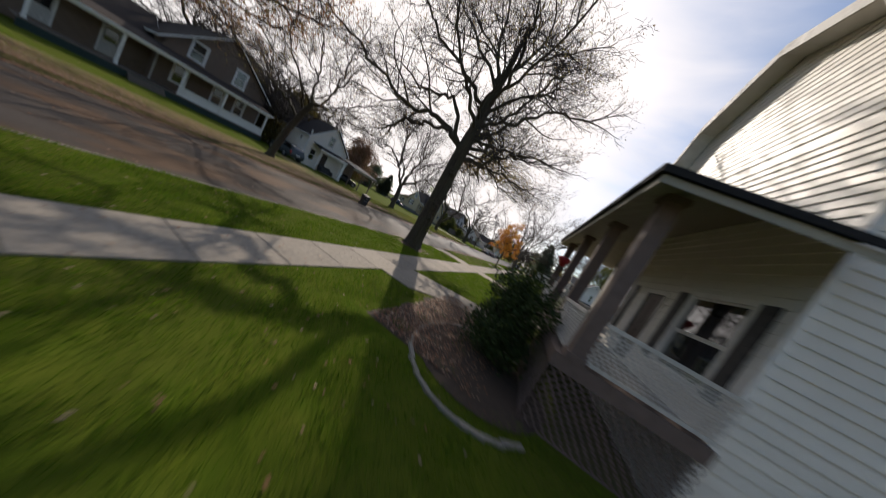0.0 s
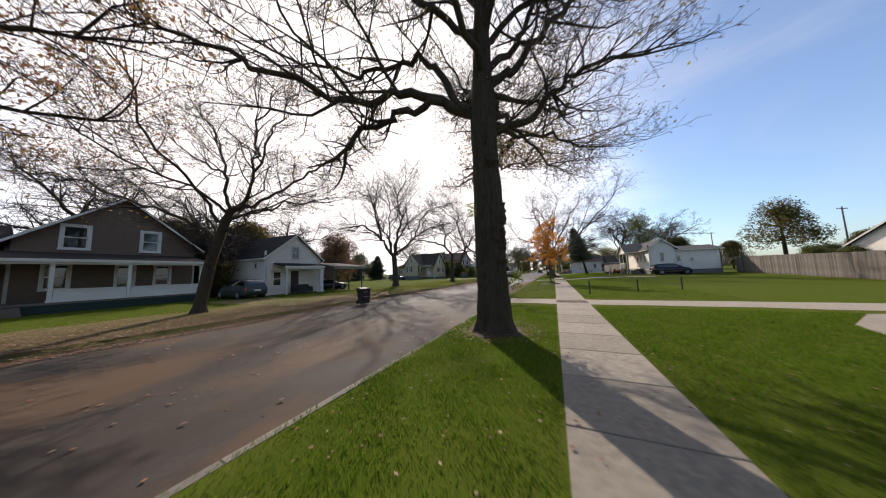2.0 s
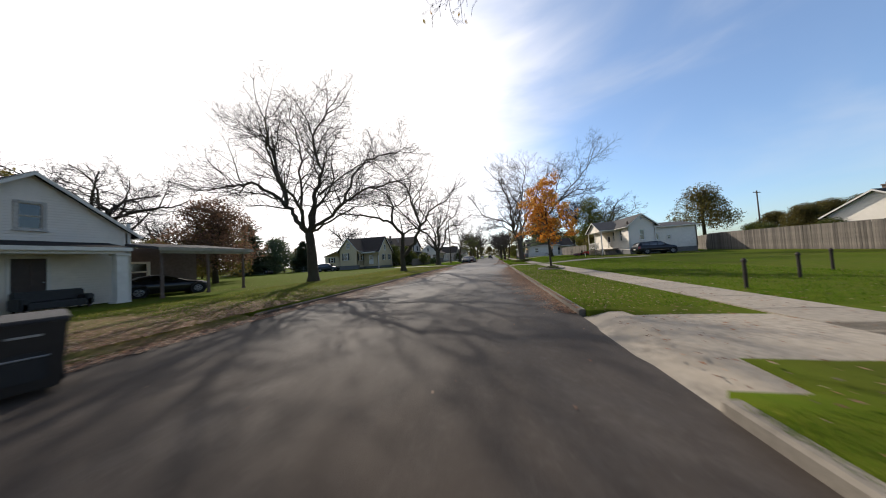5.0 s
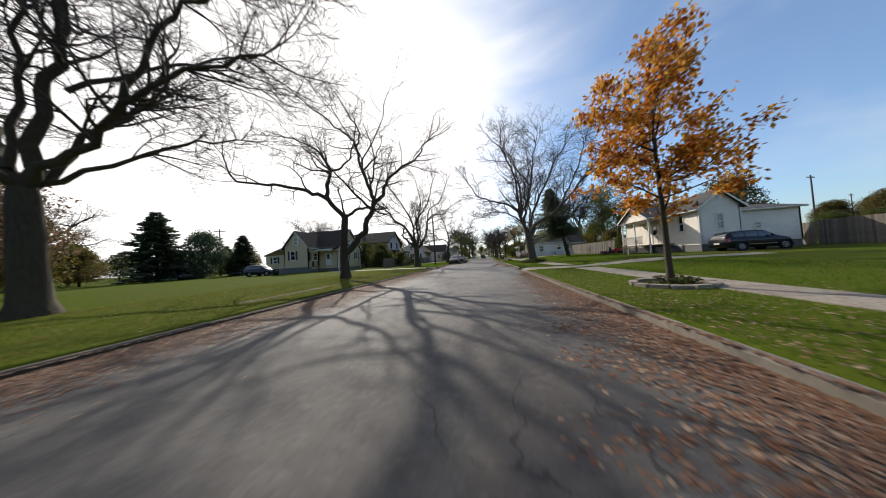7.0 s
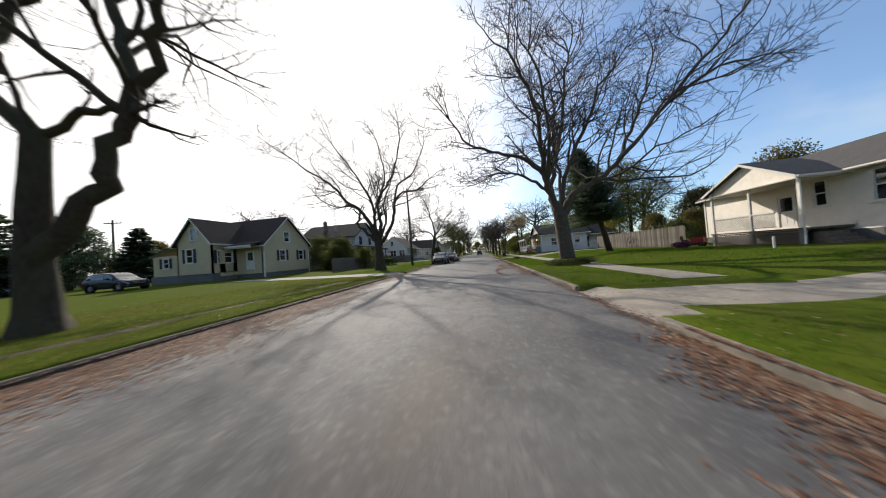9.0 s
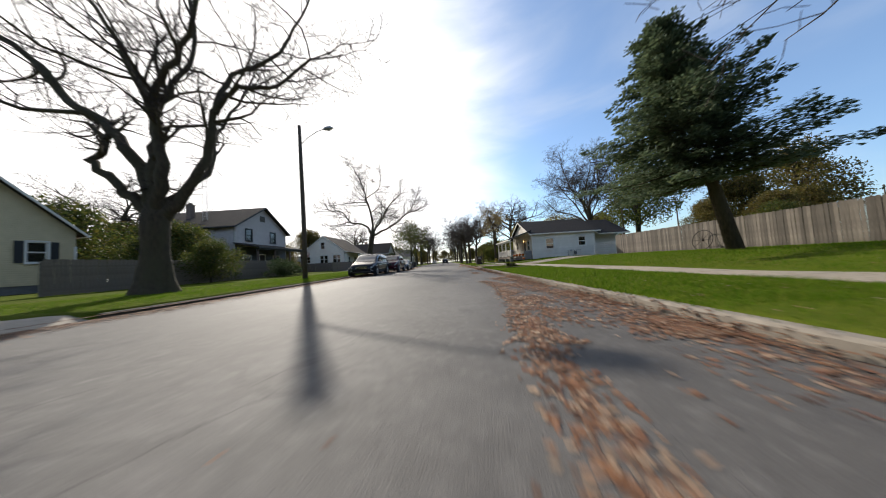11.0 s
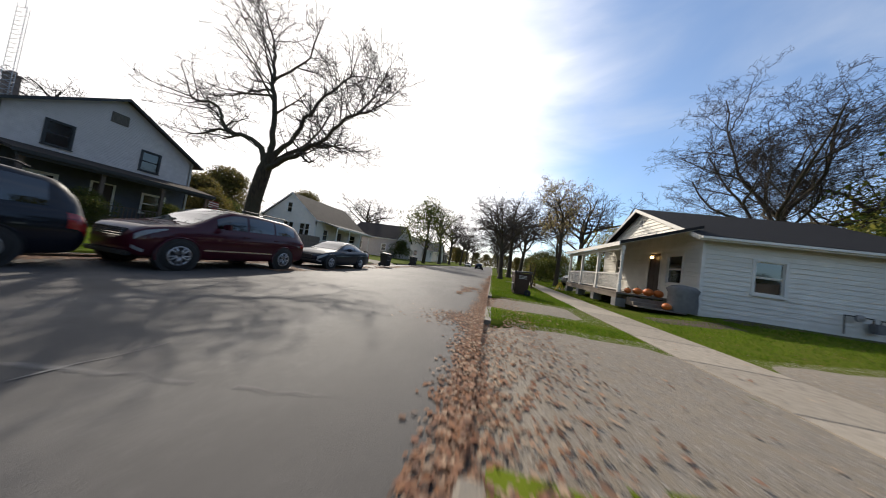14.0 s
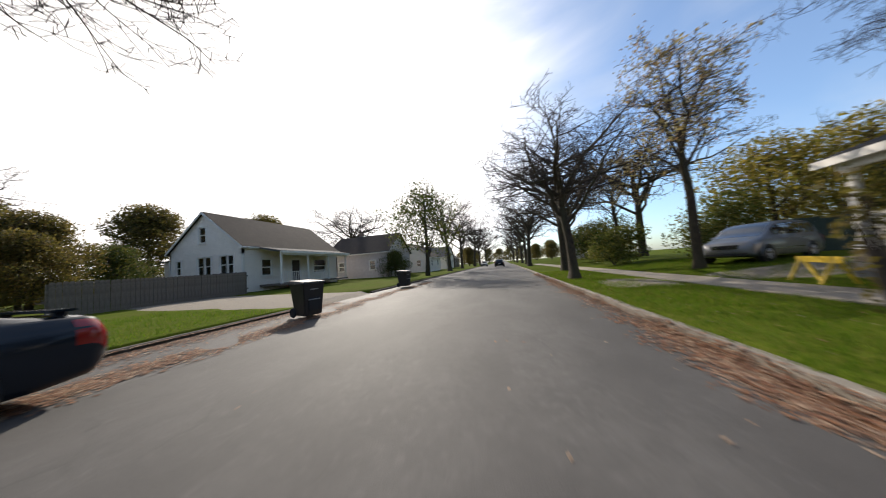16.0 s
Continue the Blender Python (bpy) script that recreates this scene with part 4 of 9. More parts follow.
great = bare_tree((1.53, 12.04), [
    (7.8, 8, 26, 9.0, 0.15, 0.5), (8.4, 335, 34, 8.5, 0.14, 0.5), (8.8, 170, 40, 6.5, 0.11, 0.45), (10.3, 112, 46, 7.5, 0.12, 0.35),
    (10.8, 215, 55, 7.0, 0.12, 0.3), (11.3, 325, 52, 8.0, 0.12, 0.25), (11.8, 60, 70, 7.0, 0.12, 0.2), (6.2, 85, 14, 2.6, 0.05, 0.3), (9.6, 0, 34, 8.5, 0.14, 0.6)],
    [(0, 0, 0, 0.62), (0.0, 0, 0.35, 0.50), (-0.02, 0, 1.2, 0.44), (-0.06, 0, 3.0, 0.43), (-0.10, 0, 5.0, 0.41), (-0.10, 0, 7.0, 0.40), (-0.02, 0, 9.0, 0.27), (0.10, 0, 12.0, 0.17), (0.0, 0, 15.0, 0.08)],
    "massive dark street tree, nearly bare, on the grass strip", 11, spread=1.08, twig=0.75, dense=1.0, leaves=11000, leaf_size=0.055, sides=132, bend=0.09,
    guided=(
        (((-.05, .2, 7.6), (-.2, 2.2, 9.2), (-.4, 4.0, 9.5), (-.8, 5.1, 9.0), (-1.2, 5.8, 8.2)), .22, .15, 5),
        (((-1.2, 5.75, 8.25), (-2.0, 6.4, 7.9), (-3.0, 7.0, 7.5), (-3.8, 7.4, 7.5)), .10, .03, 12),
        (((-1.2, 5.75, 8.25), (-.6, 6.6, 8.0), (.6, 7.4, 8.0), (1.8, 8.0, 8.4)), .09, .03, 12),
        (((-.1, .2, 6.8), (.8, 2.2, 7.3), (1.8, 4.4, 6.8), (2.6, 6.2, 6.9)), .09, .03, 16),
        (((0, .2, 6.5), (1.6, 2.6, 7.1), (3.0, 4.8, 7.5), (4.0, 6.8, 7.9)), .09, .03, 15),
        (((0, .2, 7.2), (.3, 3.0, 8.3), (.2, 5.6, 9.0), (-.5, 8.0, 9.8)), .14, .04, 14),
        (((-.1, .2, 8.5), (-1.2, 3.0, 10.4), (-2.0, 5.4, 12.0), (-2.8, 7.4, 13.2)), .14, .04, 12),
        (((.1, .2, 7.8), (1.6, 3.2, 8.9), (2.6, 5.8, 9.8), (3.2, 7.6, 11.2)), .12, .04, 12),
        *fan((
            (((-.1, 0, 6.7), (-1.5, .1, 7.6), (-2.8, .2, 7.9), (-4.3, .2, 7.7), (-6.3, 0, 8.4), (-8.4, -.3, 9.2), (-10.5, -.6, 9.9)), .20, .05, 18),
            (((-1.4, .1, 7.5), (-2.6, .3, 7.35), (-3.7, .45, 7.0), (-4.4, .5, 6.75), (-4.8, .56, 6.2)), .13, .08, 12),
            (((-.5, 0, 7.1), (-1.75, .3, 8.9), (-2.7, .6, 9.4), (-4.1, .8, 9.2), (-5.8, 1.2, 9.9)), .15, .05, 13),
            (((-.1, 0, 9.2), (-.8, -.2, 10.1), (-2.6, -.5, 10.8), (-4.2, -.8, 11.5), (-6.0, -1.2, 12.6)), .15, .05, 14),
            (((.1, 0, 7.9), (1.1, .1, 8.8), (2.0, .2, 9.9), (4.0, .3, 11.8), (6.0, .3, 12.3)), .17, .05, 14),
            (((.1, 0, 6.3), (1.4, -.2, 6.7), (2.3, -.3, 7.5), (3.1, -.4, 8.2), (5.0, -.5, 8.5)), .14, .04, 12),
            (((.2, 0, 8.6), (1.6, .5, 10.2), (2.4, .8, 12.4), (3.4, 1.0, 14.6)), .13, .05, 12),
            (((.1, 0, 11.0), (-.9, .2, 12.8), (-1.6, .3, 15.2), (-2.6, .4, 17.0)), .12, .04, 12),
            (((.1, 0, 9.8), (.5, -1.6, 11.2), (.2, -3.0, 12.8), (-.4, -4.4, 14.4)), .13, .04, 12),
            (((0, 0, 8.2), (-1.0, -1.6, 9.0), (-2.4, -3.2, 10.2), (-3.6, -4.6, 11.8)), .13, .04, 12)), 24.7)),
    burls=((.20, -.12, 2.25, .24), (.24, -.10, 2.62, .20), (.18, -.18, 2.95, .25), (.22, -.05, 3.35, .22), (.10, .12, 3.7, .30), (-.18, -.16, 4.2, .20), (-.20, -.12, 4.7, .24), (.12, -.2, 5.3, .22), (-.14, .16, 5.9, .24)))
sv, sf = leaf_cloud([(1.0, 3.6, 7.6, 1.8, 1.6, .9), (2.6, 5.2, 7.6, 1.7, 1.6, 1.0), (.2, 5.8, 8.4, 2.0, 1.8, 1.1), (-1.2, 4.6, 7.8, 1.6, 1.8, .8), (1.4, 7.6, 8.8, 1.8, 1.6, 1.2), (-.6, 8.0, 9.6, 1.7, 1.6, 1.2)], 4000, .06, 8)
fast_mesh("late_foliage", sv, sf, SPARSE, great)["kind"] = "stuff"
for bx, by, bz, br, cnt in ((.62, -.05, 1.5, .26, 260), (-.50, -.25, 3.7, .20, 110)):
    sv, sf = leaf_cloud([(bx, by, bz, br, br, br), (bx * 1.1, by, bz + .2, br * .7, br * .7, br * .6)], cnt, .038, 7)
    fast_mesh("shoot_leaves", sv, sf, SHOOTLEAF, great)["kind"] = "stuff"
bare_tree((-14.5, 11.3), [(5.0, 40, 30, 6.5, 0.08, 0.5), (5.4, 150, 32, 6.5, 0.08, 0.5)],
    [(0, 0, 0, 0.40), (0.05, 0.03, 0.4, 0.29), (0.45, 0.2, 2.6, 0.245), (0.95, 0.4, 4.3, 0.24), (1.45, 0.6, 5.7, 0.18)],
    "leaning dark bare tree before the brown house", 12, twig=0.65, dense=1.0, thin=0.007, leaves=3200, leaf_size=0.055, bend=0.09, guided=fan((
        (((.7, 0, 4.0), (-.6, .2, 5.0), (-2.0, .3, 5.6), (-4.6, .3, 6.6), (-8.0, .2, 7.8), (-10.5, 0, 8.3)), 0.116, 0.040, 16),
        (((1.4, 0, 5.4), (.9, .3, 6.6), (.7, .5, 8.4), (0, .6, 10.2), (-1.0, .6, 11.6)), 0.109, 0.040, 15),
        (((.8, .4, 7.8), (-1.2, .9, 9.0), (-3.2, 1.2, 10.4)), 0.068, 0.032, 10),
        (((1.5, 0, 5.5), (2.6, -.2, 6.5), (3.0, -.3, 8.3), (3.1, -.4, 10.2), (3.8, -.4, 11.9)), 0.109, 0.040, 15),
        (((1.6, 0, 5.6), (2.9, .3, 6.2), (4.4, .6, 7.2), (5.8, .8, 8.2), (7.4, 1.0, 8.9)), 0.102, 0.040, 14),
        (((1.1, 0, 4.6), (2.1, -.3, 4.5), (3.0, -.5, 5.2), (4.8, -.8, 5.6), (6.6, -1.0, 5.7)), 0.082, 0.032, 10),
        (((2.8, -.2, 7.2), (4.0, -.8, 9.0), (5.2, -1.2, 10.8)), 0.068, 0.032, 10),
        (((1.0, .2, 5.0), (.4, 1.8, 6.4), (.6, 3.4, 8.2), (.2, 4.6, 10.2)), 0.088, 0.032, 11),
        (((1.0, -.2, 5.0), (1.2, -1.8, 6.4), (.6, -3.4, 8.2), (1.2, -4.6, 10.0)), 0.088, 0.032, 11)), 24.0))
# a neighbour whose twigs reach over the road from behind the start
bare_tree((-12.5, -1.5), auto_limbs(41, 4.6, 8.0, 5, 7.5, 0.14, (22, 55), 0.45),
    [(0, 0, 0, 0.5), (0, 0, 0.5, 0.38), (0.1, 0.1, 3, 0.33), (0.2, 0.2, 5.5, 0.28), (0.2, 0.3, 8.2, 0.18)],
    "old street tree with a few reddish leaves", 41, twig=0.65, dense=0.85, leaves=20000, leaf_m=REDLEAF, leaf_size=0.065, bend=0.09, guided=(
        (((.2, .2, 4.5), (1.5, 2.5, 6.0), (3.2, 5.0, 7.3), (4.8, 7.4, 8.2)), .17, .05, 14),
        (((.2, .2, 5.0), (2.5, 1.6, 6.8), (5.0, 3.2, 7.8), (7.4, 4.6, 8.4)), .17, .05, 14),
        (((.2, .3, 5.6), (1.0, 2.5, 8.0), (2.0, 4.6, 10.2), (3.4, 6.6, 12.0)), .16, .05, 14),
        (((.1, .2, 4.6), (-.5, 3.0, 6.2), (-.2, 6.0, 7.2), (.5, 8.6, 7.9)), .16, .05, 14),
        (((2.6, 4.0, 6.9), (4.6, 5.0, 8.8), (6.6, 6.0, 10.2)), .10, .04, 10)))
bare_tree((-18.0, 34.6), (),
    [(0, 0, 0, 0.58), (0, 0, 0.5, 0.44), (-0.1, 0, 2.5, 0.38), (-0.25, 0, 4.0, 0.36), (-0.3, 0, 4.8, 0.26)],
    "big bare tree with crooked spreading limbs on the lawn", 13, thin=0.009, twig=0.6, dense=1.0, bend=0.09, guided=(
        (((-.3, 0, 4.3), (-1.4, -.1, 5.6), (-2.6, 0, 7.2), (-5.4, -.3, 9.3), (-7.4, -.6, 9.5), (-9.6, -.8, 9.4)), .25, .06, 20),
        (((-2.6, 0, 7.2), (-4.0, .4, 11.1), (-5.2, .6, 14.2), (-7.6, .8, 15.3)), .19, .05, 20),
        (((-4.2, .4, 11.9), (-4.0, 1.0, 16.0)), .09, .04, 9),
        (((-.3, 0, 4.4), (.3, .2, 7.6), (1.0, .3, 10.1), (.2, .4, 13.4), (1.6, .5, 15.5)), .24, .06, 23),
        (((-.25, .1, 4.4), (-.6, 1.6, 6.9), (-.2, 3.4, 9.8), (-1.0, 4.8, 13.4)), .17, .05, 16),
        (((-.25, -.1, 4.4), (.2, -1.8, 6.7), (-.4, -3.4, 9.0), (.2, -4.6, 12.4)), .17, .05, 16),
        (((-.8, -.1, 5.1), (-1.2, .2, 8.5), (-1.0, .3, 12.1), (-2.2, .4, 15.3)), .14, .05, 16),
        (((-.2, 0, 4.4), (1.2, .3, 5.6), (3.2, .6, 7.1), (5.4, .9, 8.0), (8.0, 1.4, 8.6)), .19, .05, 22),
        (((3.0, .6, 6.9), (4.2, .9, 9.9), (6.2, 1.2, 11.1), (8.2, 1.6, 11.4)), .12, .04, 16),
        (((.6, .5, 8.0), (1.6, 2.4, 10.1), (2.8, 4.6, 12.1), (3.8, 6.6, 13.4)), .10, .03, 12),
        (((-.2, .1, 4.5), (1.2, 1.8, 5.9), (2.6, 3.4, 7.1), (3.6, 4.4, 7.6)), .11, .03, 14)))
bare_tree((-14.2, 47.5), (),
    [(-0.1, 0, 0, 0.48), (-0.12, 0, 0.5, 0.37), (-0.15, 0, 2.0, 0.32), (-0.1, 0, 3.4, 0.28), (0.1, 0, 5.2, 0.24)],
    "bare street tree with two stems and a wide fork", 14, thin=0.008, twig=0.6, dense=0.9, levels=4, bend=0.07, guided=(
        (((.1, 0, 5.0), (-1.3, -.2, 6.6), (-2.9, -.5, 7.4), (-5.0, -.8, 8.1), (-7.8, -1.0, 8.5), (-9.4, -1.2, 9.1), (-10.6, -1.0, 11.0)), .21, .05, 8),
        (((-1.3, -.2, 6.6), (-1.5, 0, 7.9), (-1.2, .2, 9.2), (-2.0, .3, 10.6), (-3.1, .2, 11.7), (-5.2, 0, 12.6)), .19, .05, 13),
        (((-1.2, .2, 9.2), (-3.9, .6, 9.9), (-6.0, .8, 11.3)), .09, .03, 6),
        (((-1.2, .2, 9.2), (.1, .2, 9.6), (1.1, -.3, 10.2), (1.9, -.9, 12.0)), .11, .04, 6),
        (((.1, 0, 5.2), (1.2, .2, 5.7), (2.5, .4, 5.6)), .13, .09, 2),
        (((.1, 0, 5.3), (.0, -.4, 6.8), (-.5, -.6, 7.8)), .08, .03, 5),
        (((-.1, 0, 1.8), (.7, .2, 2.8), (1.55, .3, 3.8), (2.1, .4, 5.0), (2.5, .5, 6.1), (2.1, .6, 7.5), (1.5, .6, 9.0), (1.1, .5, 11.0), (.5, .4, 12.1), (-1.1, .1, 13.5), (-3.8, -.4, 16.0)), .30, .04, 14),
        (((1.1, .5, 11.0), (1.35, .7, 12.2), (.6, 1.0, 13.9), (-1.2, 1.2, 17.0)), .10, .03, 11),
        (((2.5, .5, 6.1), (3.3, .4, 6.8), (3.8, .2, 7.6), (4.9, .0, 8.5), (6.4, -.3, 9.1), (7.6, -.5, 10.3)), .19, .05, 13),
        (((1.5, .6, 9.0), (2.2, 1.8, 10.6), (2.4, 3.0, 12.6)), .10, .03, 8)))
bare_tree((-14.2, 69.0), (),
    [(0, 0, 0, 0.66), (0, 0, 0.5, 0.52), (0, 0, 1.6, 0.40), (0, 0.0, 3.0, 0.42), (0.05, 0.1, 3.8, 0.28)],
    "thick dark bare tree with several upright stems and pollarded knuckles", 15, BARK, thin=0.010, twig=0.6, dense=0.9, sides=24, bend=0.06, guided=(
        (((-.1, 0, 3.0), (-1.0, -.1, 4.0), (-1.7, -.2, 4.8), (-2.2, -.2, 5.4), (-2.0, -.1, 6.4)), .20, .12, 2),
        (((-.15, .1, 3.2), (-.9, .1, 5.3), (-1.85, 0, 6.8), (-3.5, -.2, 8.1), (-4.8, -.4, 9.9), (-7.2, -.7, 11.6), (-10.4, -1.0, 14.2)), .26, .06, 12),
        (((-.1, .1, 3.2), (-.35, .2, 5.2), (-.35, .3, 6.9), (-1.4, .5, 9.4), (-2.6, .7, 11.3), (-5.4, .8, 15.4)), .25, .05, 13),
        (((.1, .0, 3.2), (.5, -.2, 5.2), (.35, -.4, 7.3), (1.2, -.6, 8.7), (2.6, -.9, 10.4), (3.6, -1.2, 13.6)), .24, .06, 10),
        (((.35, -.4, 7.3), (.8, .2, 9.2), (1.0, .6, 11.0), (.2, .9, 15.2)), .14, .05, 10),
        (((.15, .1, 3.0), (1.2, .2, 4.2), (1.85, .3, 6.0), (2.1, .4, 7.5), (3.2, .5, 8.6), (4.7, .6, 8.7), (6.2, .6, 9.8)), .24, .05, 8),
        (((2.1, .4, 7.5), (2.4, 1.0, 9.6), (4.2, 1.6, 11.2), (5.4, 2.0, 14.0)), .14, .05, 8),
        (((0, .2, 3.6), (.3, 1.8, 5.6), (-.2, 3.0, 8.0), (.4, 4.0, 11.0)), .18, .05, 7),
        (((-.35, .2, 5.4), (.5, -.2, 6.0)), .10, .10, 0), (((-.35, .2, 6.3), (.4, -.3, 6.7)), .08, .08, 0), (((-.9, .1, 5.6), (-.35, .2, 4.7)), .08, .08, 0)))
bare_tree((3.05, 61.2), (),
    [(0, 0, 0, 0.54), (0, 0, 0.5, 0.46), (-.08, 0, 1.6, 0.43), (-.17, 0, 2.9, 0.45), (-.25, 0, 3.6, 0.40), (-.45, 0, 4.5, .22)],
    "sturdy grey-barked bare street tree forking low into a wide crown", 16, GREYBARK, thin=0.011, twig=0.6, dense=1.0, sides=28, bend=0.06, burls=((-.45, -.30, 3.5, .16), (-.35, -.3, 2.6, .13)), guided=(
        (((-.3, 0, 3.3), (-.7, -.3, 4.6), (-1.3, -.9, 6.0), (-1.5, -1.3, 8.5), (-1.8, -1.5, 11.0), (-3.2, -1.7, 14.6)), .27, .07, 15),
        (((-1.3, -.9, 6.2), (-2.6, -1.3, 7.4), (-4.4, -1.6, 7.9), (-6.2, -1.8, 8.6), (-7.4, -2.0, 10.4)), .15, .05, 11),
        (((-.4, .1, 3.5), (-.65, .2, 5.1), (-.3, .4, 7.0), (.5, .6, 9.9), (1.0, .8, 12.7), (1.6, 1.0, 15.6)), .25, .06, 15),
        (((.5, .6, 9.9), (-.8, 1.2, 12.2), (-1.8, 1.5, 14.6)), .12, .05, 8),
        (((-.1, .2, 3.5), (.1, .5, 4.8), (.6, 1.0, 6.2), (1.6, 1.6, 8.4), (3.2, 2.2, 11.3), (4.2, 2.6, 13.6), (5.6, 3.0, 15.2)), .24, .06, 15),
        (((.0, -.05, 3.3), (.25, -.1, 4.3), (1.0, -.2, 5.05), (1.9, -.3, 5.4), (2.9, -.4, 6.1), (5.0, -.5, 8.3), (7.0, -.5, 10.4), (9.4, -.4, 13.0), (11.6, -.2, 15.4)), .28, .06, 17),
        (((3.6, -.4, 6.8), (5.0, .6, 8.9), (6.7, 1.4, 12.0), (7.8, 2.0, 15.0)), .14, .05, 11),
        (((6.6, -.5, 10.0), (9.4, -1.0, 11.6), (12.0, -1.4, 11.6)), .12, .04, 9),
        (((-1.2, -.8, 5.7), (-1.2, -2.0, 7.6), (-1.6, -3.4, 10.0), (-2.6, -4.6, 12.0)), .14, .05, 9),
        (((.1, .5, 4.8), (.3, 1.5, 7.6), (.6, 2.4, 10.8), (.8, 3.0, 13.6)), .14, .05, 9),
        (((-1.0, -.5, 5.2), (-2.6, -.9, 6.3), (-4.4, -1.1, 6.6), (-6.0, -1.2, 6.0)), .12, .03, 18)))
bare_tree((-12.0, 88.8), (),
    [(0, 0, 0, 0.46), (0.02, 0, 0.5, 0.36), (0.12, 0, 2.4, 0.31), (0.45, 0, 4.2, 0.30), (0.65, 0, 5.0, 0.20)],
    "bare street tree with crooked limbs behind the parked cars", 17, thin=0.009, twig=0.5, dense=1.0, levels=4, bend=0.05, guided=(
        (((.5, 0, 4.4), (-.2, 0, 5.5), (-1.9, -.2, 6.0), (-2.9, -.3, 7.2), (-4.6, -.4, 7.7)), 0.146, 0.050, 17),
        (((-1.9, -.2, 6.0), (-4.0, -.4, 5.7)), 0.069, 0.030, 8),
        (((.55, 0, 4.6), (.5, 0, 6.6), (.0, .1, 8.6), (-.4, .2, 10.3), (-1.3, .3, 12.2)), 0.163, 0.040, 20),
        (((.0, .1, 8.4), (-1.7, .4, 8.5), (-3.9, .6, 8.5)), 0.069, 0.030, 11),
        (((-.1, .1, 8.9), (1.3, .3, 10.0), (1.8, .4, 11.6)), 0.069, 0.030, 11),
        (((.5, 0, 4.5), (1.7, .2, 6.2), (2.6, .3, 7.8), (4.1, .4, 9.3)), 0.138, 0.040, 17),
        (((.5, 0, 4.2), (1.8, -.2, 4.8), (3.6, -.3, 5.6), (4.9, -.5, 6.6), (6.2, -.7, 6.9)), 0.146, 0.040, 20),
        (((4.7, -.5, 6.5), (5.6, -.2, 7.6), (6.2, -.1, 8.8)), 0.069, 0.030, 11),
        (((.5, 0, 4.6), (1.2, 1.6, 6.4), (1.0, 3.0, 8.8)), 0.103, 0.040, 14),
        (((.5, 0, 4.6), (.7, 1.8, 6.2), (1.2, 3.6, 7.2), (1.7, 5.2, 7.7)), 0.110, 0.035, 22)))
# the orange tree in its stone ring
bare_tree((2.8, 37.5), auto_limbs(28, 1.9, 6.1, 18, 2.0, 0.035, (30, 60), 0.25) + [(3.2, 100, 18, 2.3, 0.035, 0.2), (4.4, 80, 22, 1.9, 0.03, 0.2)],
    [(0, 0, 0, 0.13), (0, 0, 0.4, 0.09), (-0.05, 0, 2.2, 0.075), (-0.1, 0, 4.2, 0.05), (-0.12, 0, 5.6, 0.03), (-0.1, 0, 6.6, 0.012)],
    "young tree with bright orange and yellow leaves", 28, twig=0.4, dense=0.8, levels=2, leaves=7400, leaf_m=AUTUMN, leaf_size=0.085, sides=10, low=1.4)
conifer((10.3, 70.5), 11.2, 7.4, "tall dark green fir with a bare lower trunk", 19, (-2.3, 0.3), 3.4, 34, 11, 0.27, needles=5.6, leaf=0.62, lop=0.26)

# ---- houses ----
def frame_of(facing):
    """Directions along and out of a wall that faces +x, -x, +y or -y."""
    return {"+x": ((0, 1, 0), (1, 0, 0)), "-x": ((0, 1, 0), (-1, 0, 0)), "+y": ((1, 0, 0), (0, 1, 0)), "-y": ((1, 0, 0), (0, -1, 0))}[facing]


def cuts(u0, u1, z0, z1, holes):
    """What is left of a span in a course of height z0 to z1 beside the openings."""
    spans = [(u0, u1)]
    for a, b, c, d in holes:
        if c < z1 - 0.01 and d > z0 + 0.01:
            nxt = []
            for s, e in spans:
                if a > s:
                    nxt.append((s, min(e, a)))
                if b < e:
                    nxt.append((max(s, b), e))
            spans = [(s, e) for s, e in nxt if e - s > 0.01]
    return spans


